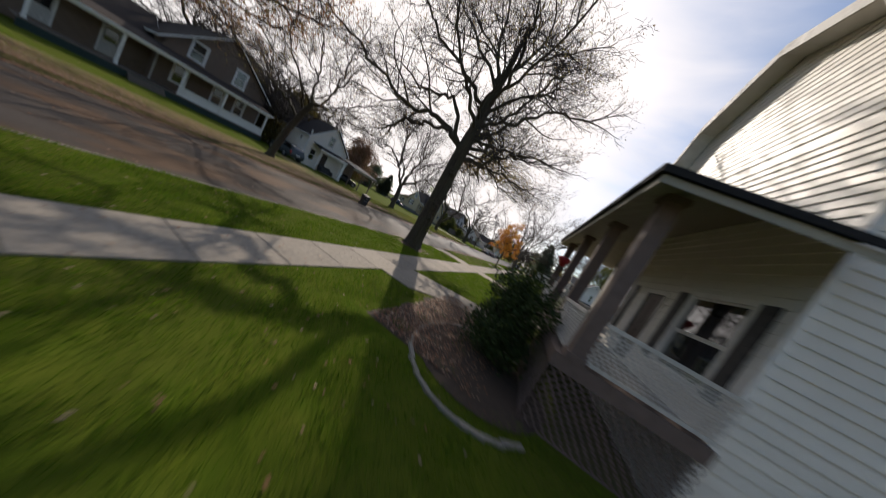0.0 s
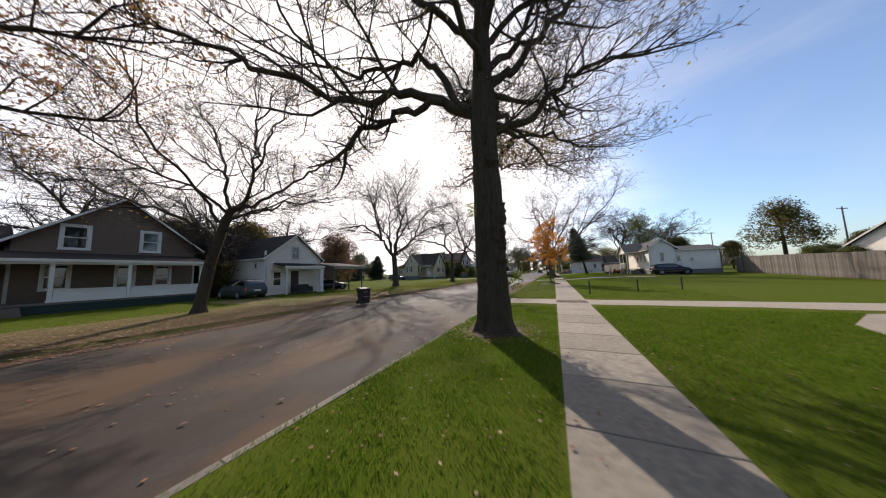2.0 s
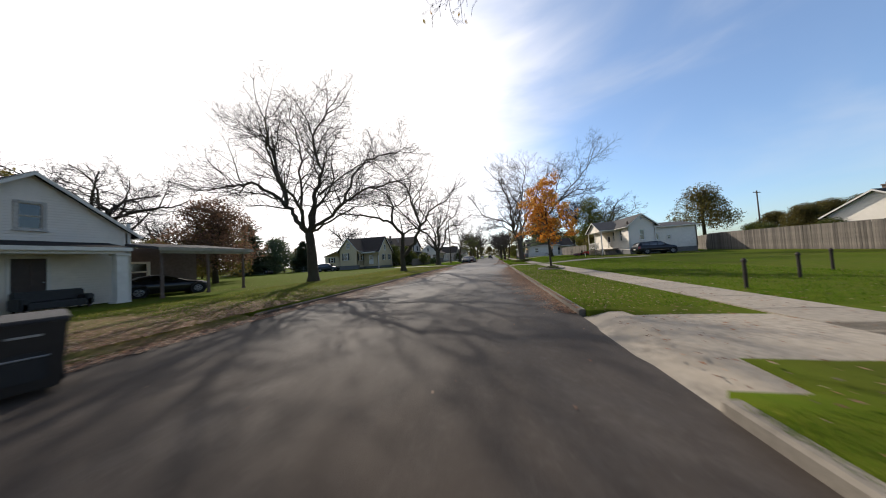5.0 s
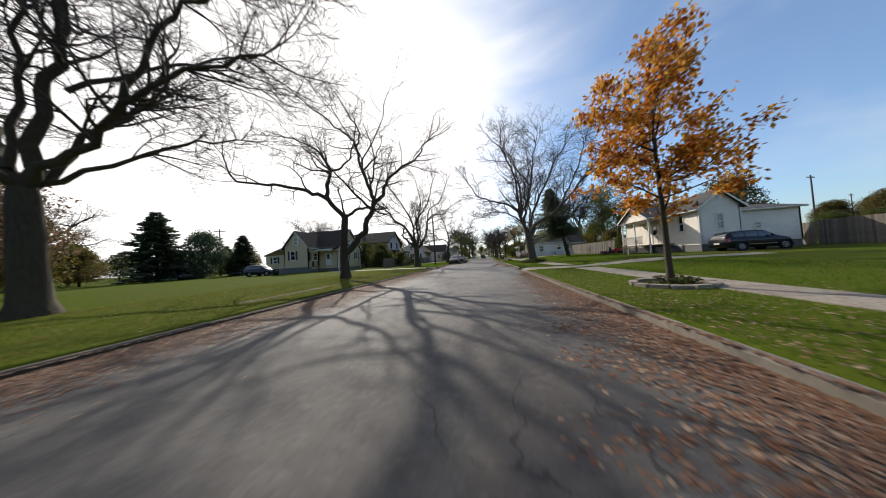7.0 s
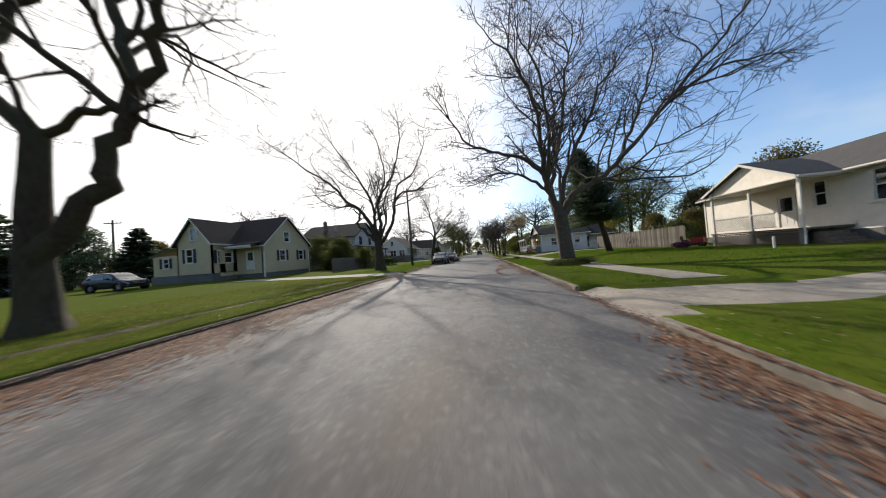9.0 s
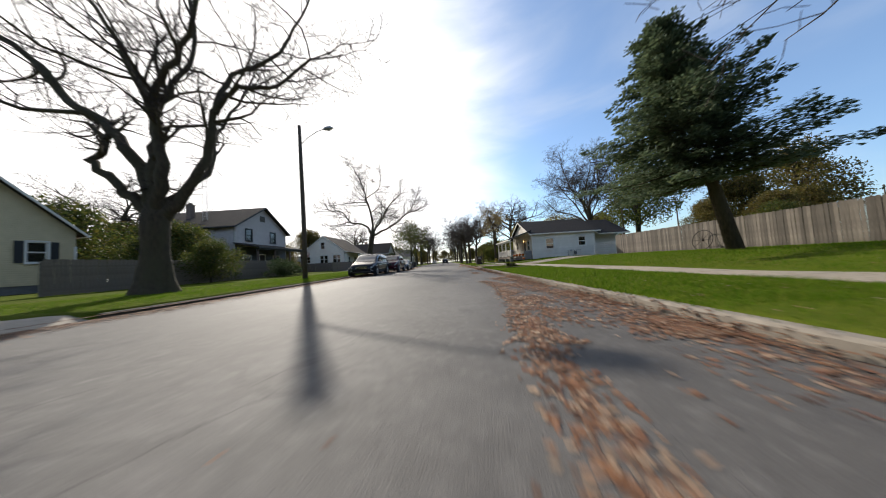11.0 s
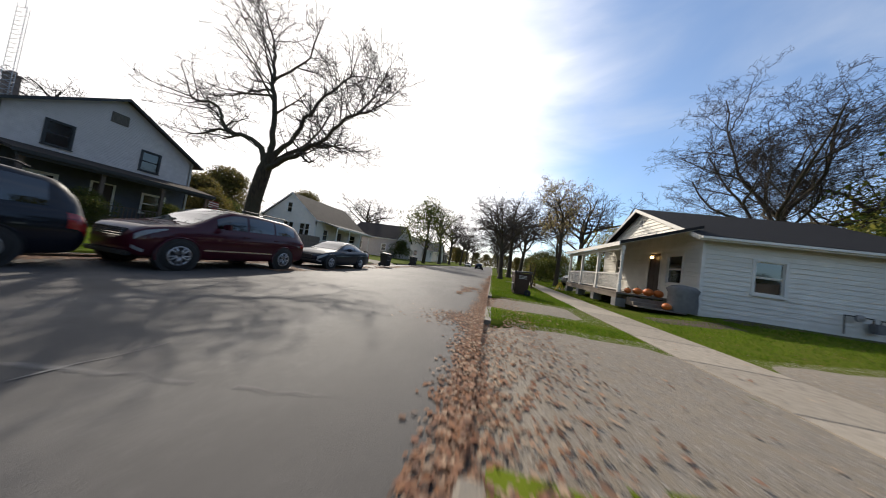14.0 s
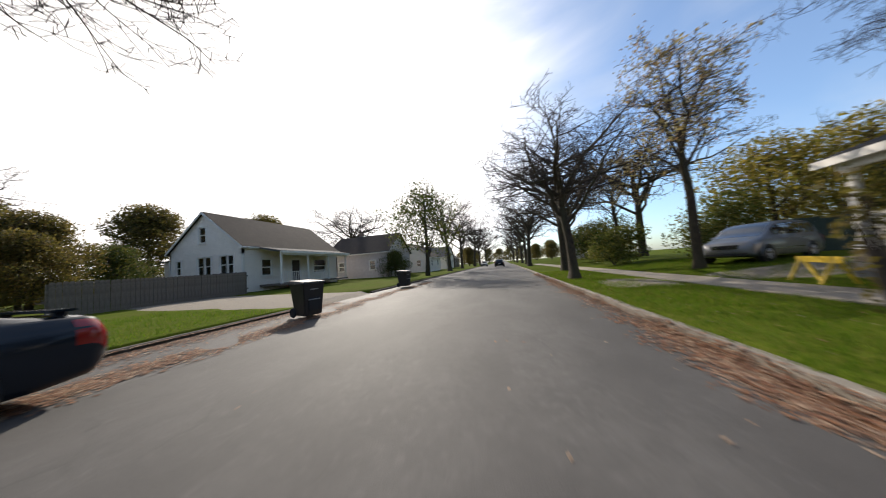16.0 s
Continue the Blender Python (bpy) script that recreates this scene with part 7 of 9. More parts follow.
# ---- vehicles ----
# rows of (y from the nose, sill height, half width, belt height, half width at the belt, top height, half width at the roof's edge)
CARS = {
    "van": ([(0, .44, .52, .60, .48, .63, .40), (.05, .32, .72, .72, .67, .77, .55), (.22, .25, .89, .83, .82, .90, .70), (.6, .22, .96, .93, .88, 1.0, .76), (1.0, .22, .99, 1.0, .91, 1.07, .80), (1.35, .22, 1.0, 1.04, .92, 1.24, .82),
             (1.75, .22, 1.0, 1.06, .92, 1.54, .79), (2.15, .22, 1.0, 1.07, .92, 1.72, .76), (2.9, .22, 1.0, 1.08, .92, 1.77, .75), (4.2, .22, 1.0, 1.09, .92, 1.75, .74), (4.75, .24, .99, 1.09, .90, 1.68, .72), (5.0, .28, .97, 1.06, .88, 1.38, .74), (5.11, .36, .92, .98, .84, 1.04, .76), (5.14, .48, .84, .80, .78, .84, .7)],
            3.08, .95, .34, (1.02, 2.1), (4.72, 5.02), [(1.62, 2.55), (2.62, 3.62), (3.69, 4.62)]),
    "suv": ([(0, .48, .52, .70, .48, .73, .40), (.05, .36, .72, .84, .67, .88, .55), (.22, .30, .88, .95, .82, 1.0, .70), (.6, .27, .95, 1.02, .87, 1.07, .76), (1.15, .26, .98, 1.08, .90, 1.14, .80), (1.5, .26, .99, 1.11, .90, 1.30, .80),
             (1.85, .26, .99, 1.12, .90, 1.55, .77), (2.2, .26, .99, 1.13, .90, 1.70, .74), (2.9, .26, .99, 1.14, .90, 1.74, .73), (4.1, .26, .99, 1.17, .90, 1.70, .71), (4.6, .28, .98, 1.17, .88, 1.60, .68), (4.88, .34, .95, 1.12, .85, 1.30, .70), (4.98, .42, .90, 1.0, .80, 1.06, .72), (5.0, .52, .82, .86, .74, .90, .66)],
            3.02, .96, .37, (1.2, 2.2), (4.55, 4.9), [(1.75, 2.6), (2.67, 3.55), (3.62, 4.45)]),
    "coupe": ([(0, .34, .48, .50, .42, .52, .36), (.05, .25, .66, .58, .60, .61, .5), (.22, .20, .82, .66, .74, .70, .62), (.7, .18, .90, .76, .80, .82, .68), (1.4, .18, .92, .84, .82, .90, .72), (1.7, .18, .93, .87, .82, 1.02, .72),
               (2.05, .18, .93, .88, .82, 1.20, .68), (2.4, .18, .93, .89, .82, 1.32, .62), (2.8, .18, .93, .90, .82, 1.35, .60), (3.3, .18, .93, .92, .82, 1.28, .60), (3.8, .18, .93, .94, .82, 1.08, .66), (4.15, .19, .92, .95, .80, .99, .68), (4.5, .24, .88, .94, .77, .97, .66), (4.62, .34, .82, .86, .72, .88, .62), (4.65, .46, .74, .70, .66, .72, .58)],
              2.57, .93, .32, (1.45, 2.45), (3.25, 4.0), [(1.95, 2.95), (3.02, 3.6)]),
    "wagon": ([(0, .40, .50, .58, .46, .61, .40), (.05, .30, .68, .70, .63, .74, .52), (.22, .25, .83, .80, .77, .86, .66), (.6, .24, .89, .88, .82, .94, .70), (1.1, .24, .92, .95, .84, 1.01, .74), (1.45, .24, .93, .98, .84, 1.18, .75),
               (1.8, .24, .93, 1.0, .84, 1.44, .72), (2.15, .24, .93, 1.01, .84, 1.60, .69), (2.8, .24, .93, 1.02, .84, 1.65, .68), (3.8, .24, .93, 1.04, .84, 1.62, .67), (4.3, .26, .92, 1.04, .82, 1.52, .65), (4.55, .30, .90, 1.0, .80, 1.24, .66), (4.67, .38, .84, .90, .76, .96, .66), (4.7, .48, .76, .78, .70, .82, .62)],
              2.7, .92, .34, (1.12, 2.12), (4.25, 4.58), [(1.65, 2.45), (2.52, 3.3), (3.37, 4.2)]),
}


def car(kind, col, label, at, turn, roof_rack=False, rim=None, group="parked vehicles"):
    """A car along its own y axis, nose at -y: a lofted body, panes and lamps laid on its surface."""
    rim = rim or ALLOY
    rows, wb, ax, tr, ws, rw, panes = CARS[kind]
    table = np.array(rows)
    cut_ = .2375 * np.clip(table[:, 0] / .95, 0, 1)       # a short nose
    table[:, 0] -= cut_
    ax, ws, rw = ax - .2375, (ws[0] - .2375, ws[1] - .2375), (rw[0] - .2375, rw[1] - .2375)
    panes = [(p - .2375, q - .2375) for p, q in panes]
    length, hw = table[-1, 0], table[:, 2].max()
    dense = np.linspace(0, length, 240)
    cols_ = []
    for c in range(1, 7):       # smooth the straight runs between the rows
        q = np.interp(dense, table[:, 0], table[:, c])
        pad = np.concatenate([np.full(6, q[0]), q, np.full(6, q[-1])])
        cols_.append(np.convolve(pad, np.hanning(13) / np.hanning(13).sum(), "valid"))

    def at_y(y):
        return [float(np.interp(y, dense, c)) for c in cols_]

    def section(y):
        zs, w, zb, wb_, zt, wt = at_y(y)
        h = zt - zb
        return [(w * .78, zs), (w * .93, zs + .02), (w * .975, zs + .10), (w * .995, zs + (zb - zs) * .40), (w, zs + (zb - zs) * .62), (w * .985, zb - (zb - zs) * .16), (wb_ + .012, zb - .012), (wb_ - .006, zb + .012),
                (wb_ + (wt - wb_) * .35 + .012 * min(1, h * 2), zb + h * .38), (wb_ + (wt - wb_) * .72 + .012 * min(1, h * 2), zb + h * .70), (wt, zb + h * .90), (wt * .93, zb + h * .965), (wt * .6, zt + .008), (0, zt + .016)]

    def side_x(y, z):
        sc = section(y)
        return float(np.interp(z, [q[1] for q in sc[:11]], [q[0] for q in sc[:11]]))

    def top_z(y, xx):
        sc = section(y)[9:][::-1]
        return float(np.interp(abs(xx), [q[0] for q in sc], [q[1] for q in sc]))

    def sheet(name, grid, m, parent_):
        r, c = len(grid), len(grid[0])
        return Build().add([p for g_ in grid for p in g_], [(i * c + j, i * c + j + 1, (i + 1) * c + j + 1, (i + 1) * c + j) for i in range(r - 1) for j in range(c - 1)]).done(name, m, parent_, smooth=True)

    x, y, z = at
    t = thing("car" if kind != "van" else "minivan", label, "car", (x, y, z), turn, group)
    yy_ = sorted(set(list(np.linspace(0, .3, 7)) + list(np.linspace(.3, length - .2, 40)) + list(np.linspace(length - .2, length, 6))))
    ring_ = []
    for q in yy_:
        sc = section(q)
        ring_.append([(xx, q, zz) for xx, zz in sc] + [(-xx, q, zz) for xx, zz in sc[-2::-1]])
    n = len(ring_[0])
    V = [p for r in ring_ for p in r]
    F = [(i * n + j, i * n + (j + 1) % n, (i + 1) * n + (j + 1) % n, (i + 1) * n + j) for i in range(len(ring_) - 1) for j in range(n)]
    F += [tuple(range(n)), tuple((len(ring_) - 1) * n + j for j in reversed(range(n)))]
    Build().add(V, F).done("body", col, t, smooth=True)
    for name, (ya, yb) in (("windscreen", ws), ("rear_window", rw)):
        grid = []
        for q in np.linspace(ya + .05, yb - .04, 9):
            wt = at_y(q)[5] * .90
            lift = -.006 if name == "windscreen" else .006
            grid.append([(xx, q + lift, top_z(q, xx) + .006) for xx in np.linspace(-wt, wt, 11)])
        sheet(name, grid, CARGLASS, t)
    for sx in (-1, 1):
        for ya, yb in panes:
            grid = []
            for q in np.linspace(ya, yb, 9):
                zs, w, zb, wb_, zt, wt = at_y(q)
                h = zt - zb
                lo, hi = zb + .05, max(zb + .055, zb + h * .86 - .03)
                grid.append([(sx * (side_x(q, v) + .005), q, v) for v in np.linspace(lo, hi, 6)])
            sheet("side_window", grid, CARGLASS, t)
    st = [(q, *at_y(q)) for q in (0, .12)]
    fz = at_y(.16)[2] + .02
    b0, zb, r0, r1 = ws[0], at_y(ws[1])[2], ws[1], rw[0]
    rz, rh = max(c for c in table[:, 5]), at_y(ws[1] + .5)[5]
    # wheels
    for sx in (-1, 1):
        for yy in (ax, ax + wb):
            wh_ = new("wheel"); wh_.parent = t
            wh_.matrix_basis = pose(sx * (hw - 0.085), yy, tr)
            ty = Build().lathe([(tr * .62, -.10), (tr * .92, -.11), (tr, -.075), (tr, .075), (tr * .92, .11), (tr * .62, .10)], 24, "x")
            ty.done("tyre", RUBBER, wh_, smooth=True)
            ri = Build().lathe([(tr * .64, .085), (tr * .60, .10), (tr * .56, .055), (tr * .12, .075), (0.002, .08)], 20, "x", (0, 0, 0))
            ri2 = Build()
            for k in range(10):
                a = 6.283 * k / 10 + (.1 if k % 2 else -.1)
                p0, p1 = Vector((.095, math.cos(a) * tr * .1, math.sin(a) * tr * .1)), Vector((.098, math.cos(a) * tr * .58, math.sin(a) * tr * .58))
                ri2.tube([p0, p1], [0.026, 0.021], 5)
            ri.v = [(sx * p[0], p[1], p[2]) for p in ri.v]; ri2.v = [(sx * p[0], p[1], p[2]) for p in ri2.v]
            ri.done("rim", ALLOY if kind == "van" else DARKSTEEL, wh_, smooth=True)
            lip = Build().lathe([(tr * .66, .088), (tr * .645, .104), (tr * .55, .100), (tr * .54, .07)], 24, "x")
            lip.v = [(sx * p[0], p[1], p[2]) for p in lip.v]
            lip.done("rim_lip", rim, wh_, smooth=True)
            ri2.done("spoke_set", rim, wh_, smooth=True)
            arch = Build()
            pts = [(sx * (hw - .006), yy + math.cos(a) * (tr + .075), tr + math.sin(a) * (tr + .075)) for a in np.linspace(-.25, math.pi + .25, 13)]
            arch.tube(pts, [0.022] * 13, 5)
            arch.done("wheel_arch", col, t)
            well = Build().lathe([(tr + .06, -.16), (tr + .06, .03)], 20, "x", (sx * (hw - .04), yy, tr))
            well.done("wheel_well", BLACKPLASTIC, t)
            Build().lathe([(0.005, 0.0), (tr + .07, 0.001)], 20, "x", (sx * (hw + .002), yy, tr)).done("wheel_housing", BLACKPLASTIC, t)
    # lamps, bumpers, grille, mirrors, handles
    for sx in (-1, 1):
        grid = []
        for q in np.linspace(.05, .48, 10):
            zbq = at_y(q)[2]
            k = (q - .05) / .43
            grid.append([(sx * (side_x(q, v) + .006), q - .006, v) for v in np.linspace(zbq - .15 + .09 * k, zbq - .03, 5)])
        sheet("headlight", grid, HEADLAMP, t)
        grid = []
        for q in np.linspace(length - .30, length - .035, 8):
            zbq = at_y(q)[2]
            grid.append([(sx * (side_x(q, v) + .006), q + .006, v) for v in np.linspace(zbq - .32, zbq - .02, 5)])
        sheet("tail_light", grid, TAILLAMP, t)
        sheet("fog_lamp", [[(sx * (side_x(q, v) + .008), q - .008, v) for v in (at_y(q)[0] + .10, at_y(q)[0] + .17)] for q in (.04, .08, .12, .16)], HEADLAMP, t)
        mr = Build().box(sx * hw - .02 if sx > 0 else sx * hw - .2, b0 + .62, zb + .02, sx * hw + .2 if sx > 0 else sx * hw + .02, b0 + .74, zb + .17)
        mr.done("mirror", CHROME if kind == "van" else col, t, bevel=0.03)
        for k in range(2 if kind != "coupe" else 1):
            yy = b0 + 1.25 + k * 1.05
            Build().box(sx * (hw - .02) - .02, yy, zb - .15, sx * (hw - .02) + .022, yy + .2, zb - .118).done("door_handle", CHROME if kind == "van" else col, t, bevel=0.01)
        if kind in ("van", "suv"):
            Build().box(sx * (hw - .01) - .012, ax + .5, .52, sx * (hw - .01) + .012, ax + wb - .5, .56).done("side_moulding", CHROME, t)
    Build().box(-hw * .46, -.012, fz - .26, hw * .46, .08, fz - .06).done("grille", BLACKPLASTIC, t, bevel=0.02)
    for k in range(4 if kind != "coupe" else 0):
        Build().box(-hw * .44, -.028, fz - .245 + k * .05, hw * .44, -.010, fz - .228 + k * .05).done("grille_bar", CHROME, t)
    Build().box(-hw * .7, -.03, .30, hw * .7, .05, .40).done("bumper_intake", BLACKPLASTIC, t, bevel=0.02)
    Build().box(-.26, length - .01, .62, .26, length + .012, .75).done("number_plate", WHITE, t)
    if kind == "coupe":
        Build().box(-.72, length - .42, 1.03, .72, length - .22, 1.06).done("spoiler", col, t, bevel=0.012)
        for sx in (-.6, .6):
            Build().box(sx - .03, length - .36, .94, sx + .03, length - .28, 1.035).done("spoiler_foot", col, t)
    if roof_rack:
        for sx in (-1, 1):
            Build().tube([(sx * rh * .9, r0 + .3, rz + .015), (sx * rh * .9, r0 + .4, rz + .07), (sx * rh * .9, r1 - .4, rz + .07), (sx * rh * .9, r1 - .3, rz + .015)], [.018] * 4, 6).done("roof_rail", BLACKPLASTIC, t)
    return t


NAVY = paint_mat("navy_car_paint", (0.006, 0.008, 0.014))
MAROON = paint_mat("maroon_car_paint", (0.050, 0.005, 0.012))
SLATE = paint_mat("slate_car_paint", (0.010, 0.015, 0.022))
SILVER = paint_mat("silver_car_paint", (0.22, 0.22, 0.225), 0.6)
BLACKCAR = paint_mat("black_car_paint", (0.012, 0.012, 0.014))
car("van", NAVY, "dark navy minivan with chrome trim parked at the kerb", (-8.98, 77.50, 0.0), 0, True)
car("suv", MAROON, "maroon sport utility car parked behind the minivan", (-8.36, 82.80, 0.0), 0, True)
car("coupe", SLATE, "dark slate two-door coupe with a rear spoiler", (-8.26, 88.54, 0.0), 0)
car("wagon", paint_mat("grey_green_car_paint", (0.055, 0.066, 0.066)), "grey-green estate car parked on the dirt driveway", (-24.4, 17.2, gz(-22, 17) + 0.03), -90)
car("coupe", BLACKCAR, "dark car under the white carport roof", (-22.4, 29.2, gz(-22, 28)), 160)
car("suv", NAVY, "dark blue car parked beside the white house", (22.3, 54.4, gz(20, 54)), 90)
car("van", SILVER, "silver minivan nosed towards the street on gravel", (7.2, 104.6, gz(8, 101) + 0.03), -62)
car("suv", BLACKCAR, "dark sport utility car far down the street", (-3.6, 150, 0.0), 180)
car("wagon", BLACKCAR, "dark car parked on the lawn by the far fence", (-52, 62, gz(-52, 62)), 80)
car("wagon", SLATE, "grey car parked at the far end of the lawn", (-33.5, 60.5, gz(-33, 60)), 95)
car("wagon", SILVER, "pale car parked far along the kerb", (-8.8, 168, 0.0), 0)

# ---- bins ----
def bin_(at, turn, m, label):
    x, y = at
    z = gz(x, y) if x > 0 or x < KERB_L else 0.02
    t = thing("wheelie_bin", label, "bin", (x, y, z), turn, "wheeled bins at the kerb")
    b = Build()
    V = [(-.27, -.30, .06), (.27, -.30, .06), (.25, .24, .06), (-.25, .24, .06), (-.33, -.37, .98), (.33, -.37, .98), (.32, .36, .98), (-.32, .36, .98)]
    b.add(V, [(3, 2, 1, 0), (0, 1, 5, 4), (1, 2, 6, 5), (2, 3, 7, 6), (3, 0, 4, 7), (4, 5, 6, 7)])
    b.done("body", m, t, bevel=0.025)
    Build().box(-.35, -.40, .955, .35, .37, .99).done("rim", m, t, bevel=0.01)
    Build().add([(-.36, -.42, .99), (.36, -.42, .99), (.35, .40, 1.03), (-.35, .40, 1.03), (-.33, -.39, 1.04), (.33, -.39, 1.04), (.32, .38, 1.10), (-.32, .38, 1.10)],
                [(3, 2, 1, 0), (0, 1, 5, 4), (1, 2, 6, 5), (2, 3, 7, 6), (3, 0, 4, 7), (4, 5, 6, 7)]).done("lid", BINPLASTIC, t, bevel=0.012)
    Build().tube([(-.3, .42, 1.0), (.3, .42, 1.0)], [.018, .018], 8).done("handle", BINPLASTIC, t)
    for sx in (-1, 1):
        Build().lathe([(.02, -.03), (.13, -.03), (.15, 0), (.13, .03), (.02, .03)], 16, "x", (sx * .28, .27, .15)).done("wheel", RUBBER, t)
    Build().box(-.17, -.352, .20, .17, -.315, .60).done("lift_pocket", BLACKPLASTIC, t, bevel=0.012)
    Build().tube([(-.18, -.352, .52), (.18, -.352, .52)], [.014, .014], 8).done("catch_bar", STEEL, t)
    Build().box(-.13, -.372, .80, .13, -.352, .83).done("grip", STEEL, t, bevel=0.006)
    for k in range(3):
        Build().box(.316 - .003 * k, -.17, .86 - .055 * k, .328 - .003 * k, .16, .885 - .055 * k).done("printed_mark", OLDWHITE, t)
    return t


bin_((-8.5, 17.4), 70, BINPLASTIC, "dark brown wheeled bin standing on the road edge")
bin_((1.38, 90.6), -82, BINBROWN, "brown wheeled bin standing on the grass strip")
bin_((-8.25, 97.1), 75, BINPLASTIC, "dark wheeled bin standing in the gutter")
bin_((-9.0, 106.2), 80, BINPLASTIC, "dark wheeled bin farther along the kerb")

# ---- poles and wires ----
pole = thing("street_lamp", "tall wooden utility pole with a street light arm", "street lamp", (-12.6, 76.5, gz(-12.6, 76.5)))
Build().tube([(0, 0, -0.3), (0.02, 0, 4), (-0.05, 0, 7.6), (-0.12, 0.02, 11.1)], [.17, .15, .13, .11], 12).done("pole", POLEWOOD, pole, smooth=True)
Build().tube([(-0.1, 0, 9.6), (0.5, -.1, 10.05), (1.3, -.25, 10.4), (1.9, -.36, 10.5)], [.03, .03, .028, .026], 8).done("arm", STEEL, pole, smooth=True)
Build().tube([(1.8, -.34, 10.48), (2.0, -.38, 10.5), (2.35, -.45, 10.48), (2.62, -.5, 10.42)], [.05, .13, .15, .03], 10).done("lamp_head", STEEL, pole, smooth=True)
Build().lathe([(.01, -.09), (.10, -.07), (.13, 0)], 12, "z", (2.25, -.43, 10.4)).done("lens", HEADLAMP, pole)


def utility_pole(x, y, h, label, arm=True):
    t = thing("utility_pole", label, "utility pole", (x, y, gz(x, y)), 20, "far utility poles")
    Build().tube([(0, 0, -.3), (0, 0, h)], [.16, .11], 10).done("pole", POLEWOOD, t, smooth=True)
    if arm:
        Build().box(-1.1, -.05, h - .55, 1.1, .05, h - .42).done("crossarm", POLEWOOD, t)
        for k in (-1.0, -.5, .5, 1.0):
            Build().lathe([(.02, 0), (.05, .05), (.03, .12), (.05, .16), (.01, .2)], 8, "z", (k, 0, h - .42)).done("insulator", STONE, t)
    return t


utility_pole(61.8, 88.7, 13.0, "wooden utility pole with a crossarm behind the fence")
utility_pole(107, 122, 13.0, "far wooden utility pole with a crossarm")
utility_pole(54, 120, 12.5, "wooden utility pole far behind the pale house")
utility_pole(-58, 72, 10.0, "wooden utility pole among the conifers")
utility_pole(26.5, 100, 8.5, "slim dark pole behind the board fence", False)

# television mast beside the grey house
mast = thing("antenna_mast", "slim steel lattice mast with a roof aerial", "antenna", (-31.2, 87.9, gz(-30, 86)))
for k in range(3):
    a = 2.094 * k
    Build().tube([(math.cos(a) * .27, math.sin(a) * .27, -.1), (math.cos(a) * .25, math.sin(a) * .25, 13.2)], [.018, .018], 6).done("leg", STEEL, mast)
br = Build()
for i in range(43):
    zz = .3 + i * .3
    P = [(math.cos(2.094 * k) * .26, math.sin(2.094 * k) * .26) for k in range(3)]
    for k in range(3):
        br.tube([(*P[k], zz), (*P[(k + 1) % 3], zz + .15)], [.014, .014], 4)
br.done("bracing", STEEL, mast)["kind"] = "stuff"
Build().tube([(0, 0, 13), (0, 0, 14.9)], [.02, .02], 6).done("spike", STEEL, mast)
Build().tube([(-1.1, -.5, 14.3), (1.2, .5, 14.3)], [.015, .015], 6).done("boom", STEEL, mast)
for k in range(7):
    q = -1 + k * .33
    Build().tube([(q - .25 - .02 * k, .46 * q + .5, 14.3), (q + .25 + .02 * k, .46 * q - .5, 14.3)], [.008, .008], 4).done("element", STEEL, mast)

# ---- fences ----
def board_fence(p0, p1, h, label, step=0.15, m=WOODGREY, name="fence", seed=0, group="", backing=True):
    r = random.Random(seed)
    (x0, y0), (x1, y1) = p0, p1
    ln = math.hypot(x1 - x0, y1 - y0)
    ang = math.degrees(math.atan2(y1 - y0, x1 - x0))
    t = thing(name, label, "fence", (x0, y0, 0), ang, group)
    bm_ = shared("board", Build().prism((0, 0, 0), (1, 0, 0), (0, 1, 0), [(0.004, 0.03), (0.141, 0.03), (0.141, h - .04), (0.11, h), (0.035, h), (0.004, h - .04)], -0.011, 0.011), m)
    n = int(ln / step)
    for i in range(n):
        q = (i + .5) / n
        piece("board", bm_, t, pose(i * step, r.uniform(-.006, .006), gz(x0 + (x1 - x0) * q, y0 + (y1 - y0) * q) - .02 + r.uniform(-.015, .015), 0, r.uniform(-.5, .5), 0) @ Matrix.Scale(step / .15, 4, (1, 0, 0)))
    for k in range(int(ln / 2.4) + 1):
        q = min(1, k * 2.4 / ln)
        Build().box(k * 2.4 - .05, .015, gz(x0 + (x1 - x0) * q, y0 + (y1 - y0) * q) - .2, k * 2.4 + .05, .115, gz(x0 + (x1 - x0) * q, y0 + (y1 - y0) * q) + h - .1).done("fence_post", m, t)
    za, zb_ = gz(x0, y0), gz(x1, y1)
    for zz in (.35, h - .35):
        Build().add([(0, .012, za + zz), (ln, .012, zb_ + zz), (ln, .05, zb_ + zz), (0, .05, za + zz), (0, .012, za + zz + .09), (ln, .012, zb_ + zz + .09), (ln, .05, zb_ + zz + .09), (0, .05, za + zz + .09)],
                    [(3, 2, 1, 0), (4, 5, 6, 7), (0, 1, 5, 4), (1, 2, 6, 5), (2, 3, 7, 6), (3, 0, 4, 7)]).done("rail", m, t)
    return t


board_fence((16.4, 87.2), (16.6, 69.6), 2.05, "weathered grey-brown board fence along the side yard", seed=1)
board_fence((29.4, 58.6), (26.8, 28.0), 2.4, "long weathered board fence behind the lawn", 0.17, seed=2)
board_fence((40, 80), (29.6, 58.9), 2.3, "weathered board fence behind the white house", 0.17, seed=8)
board_fence((-20.6, 70.0), (-20.6, 86.0), 1.7, "dark grey board fence before the bushes", 0.16, DECK, seed=3)
board_fence((-20.2, 96.6), (-20.2, 104.4), 1.5, "dark grey board fence beside the lawn", 0.16, DECK, seed=4)
board_fence((-48, 104.6), (-20.4, 104.6), 1.6, "dark board fence across the back of the lawn", 0.17, DECK, seed=5)
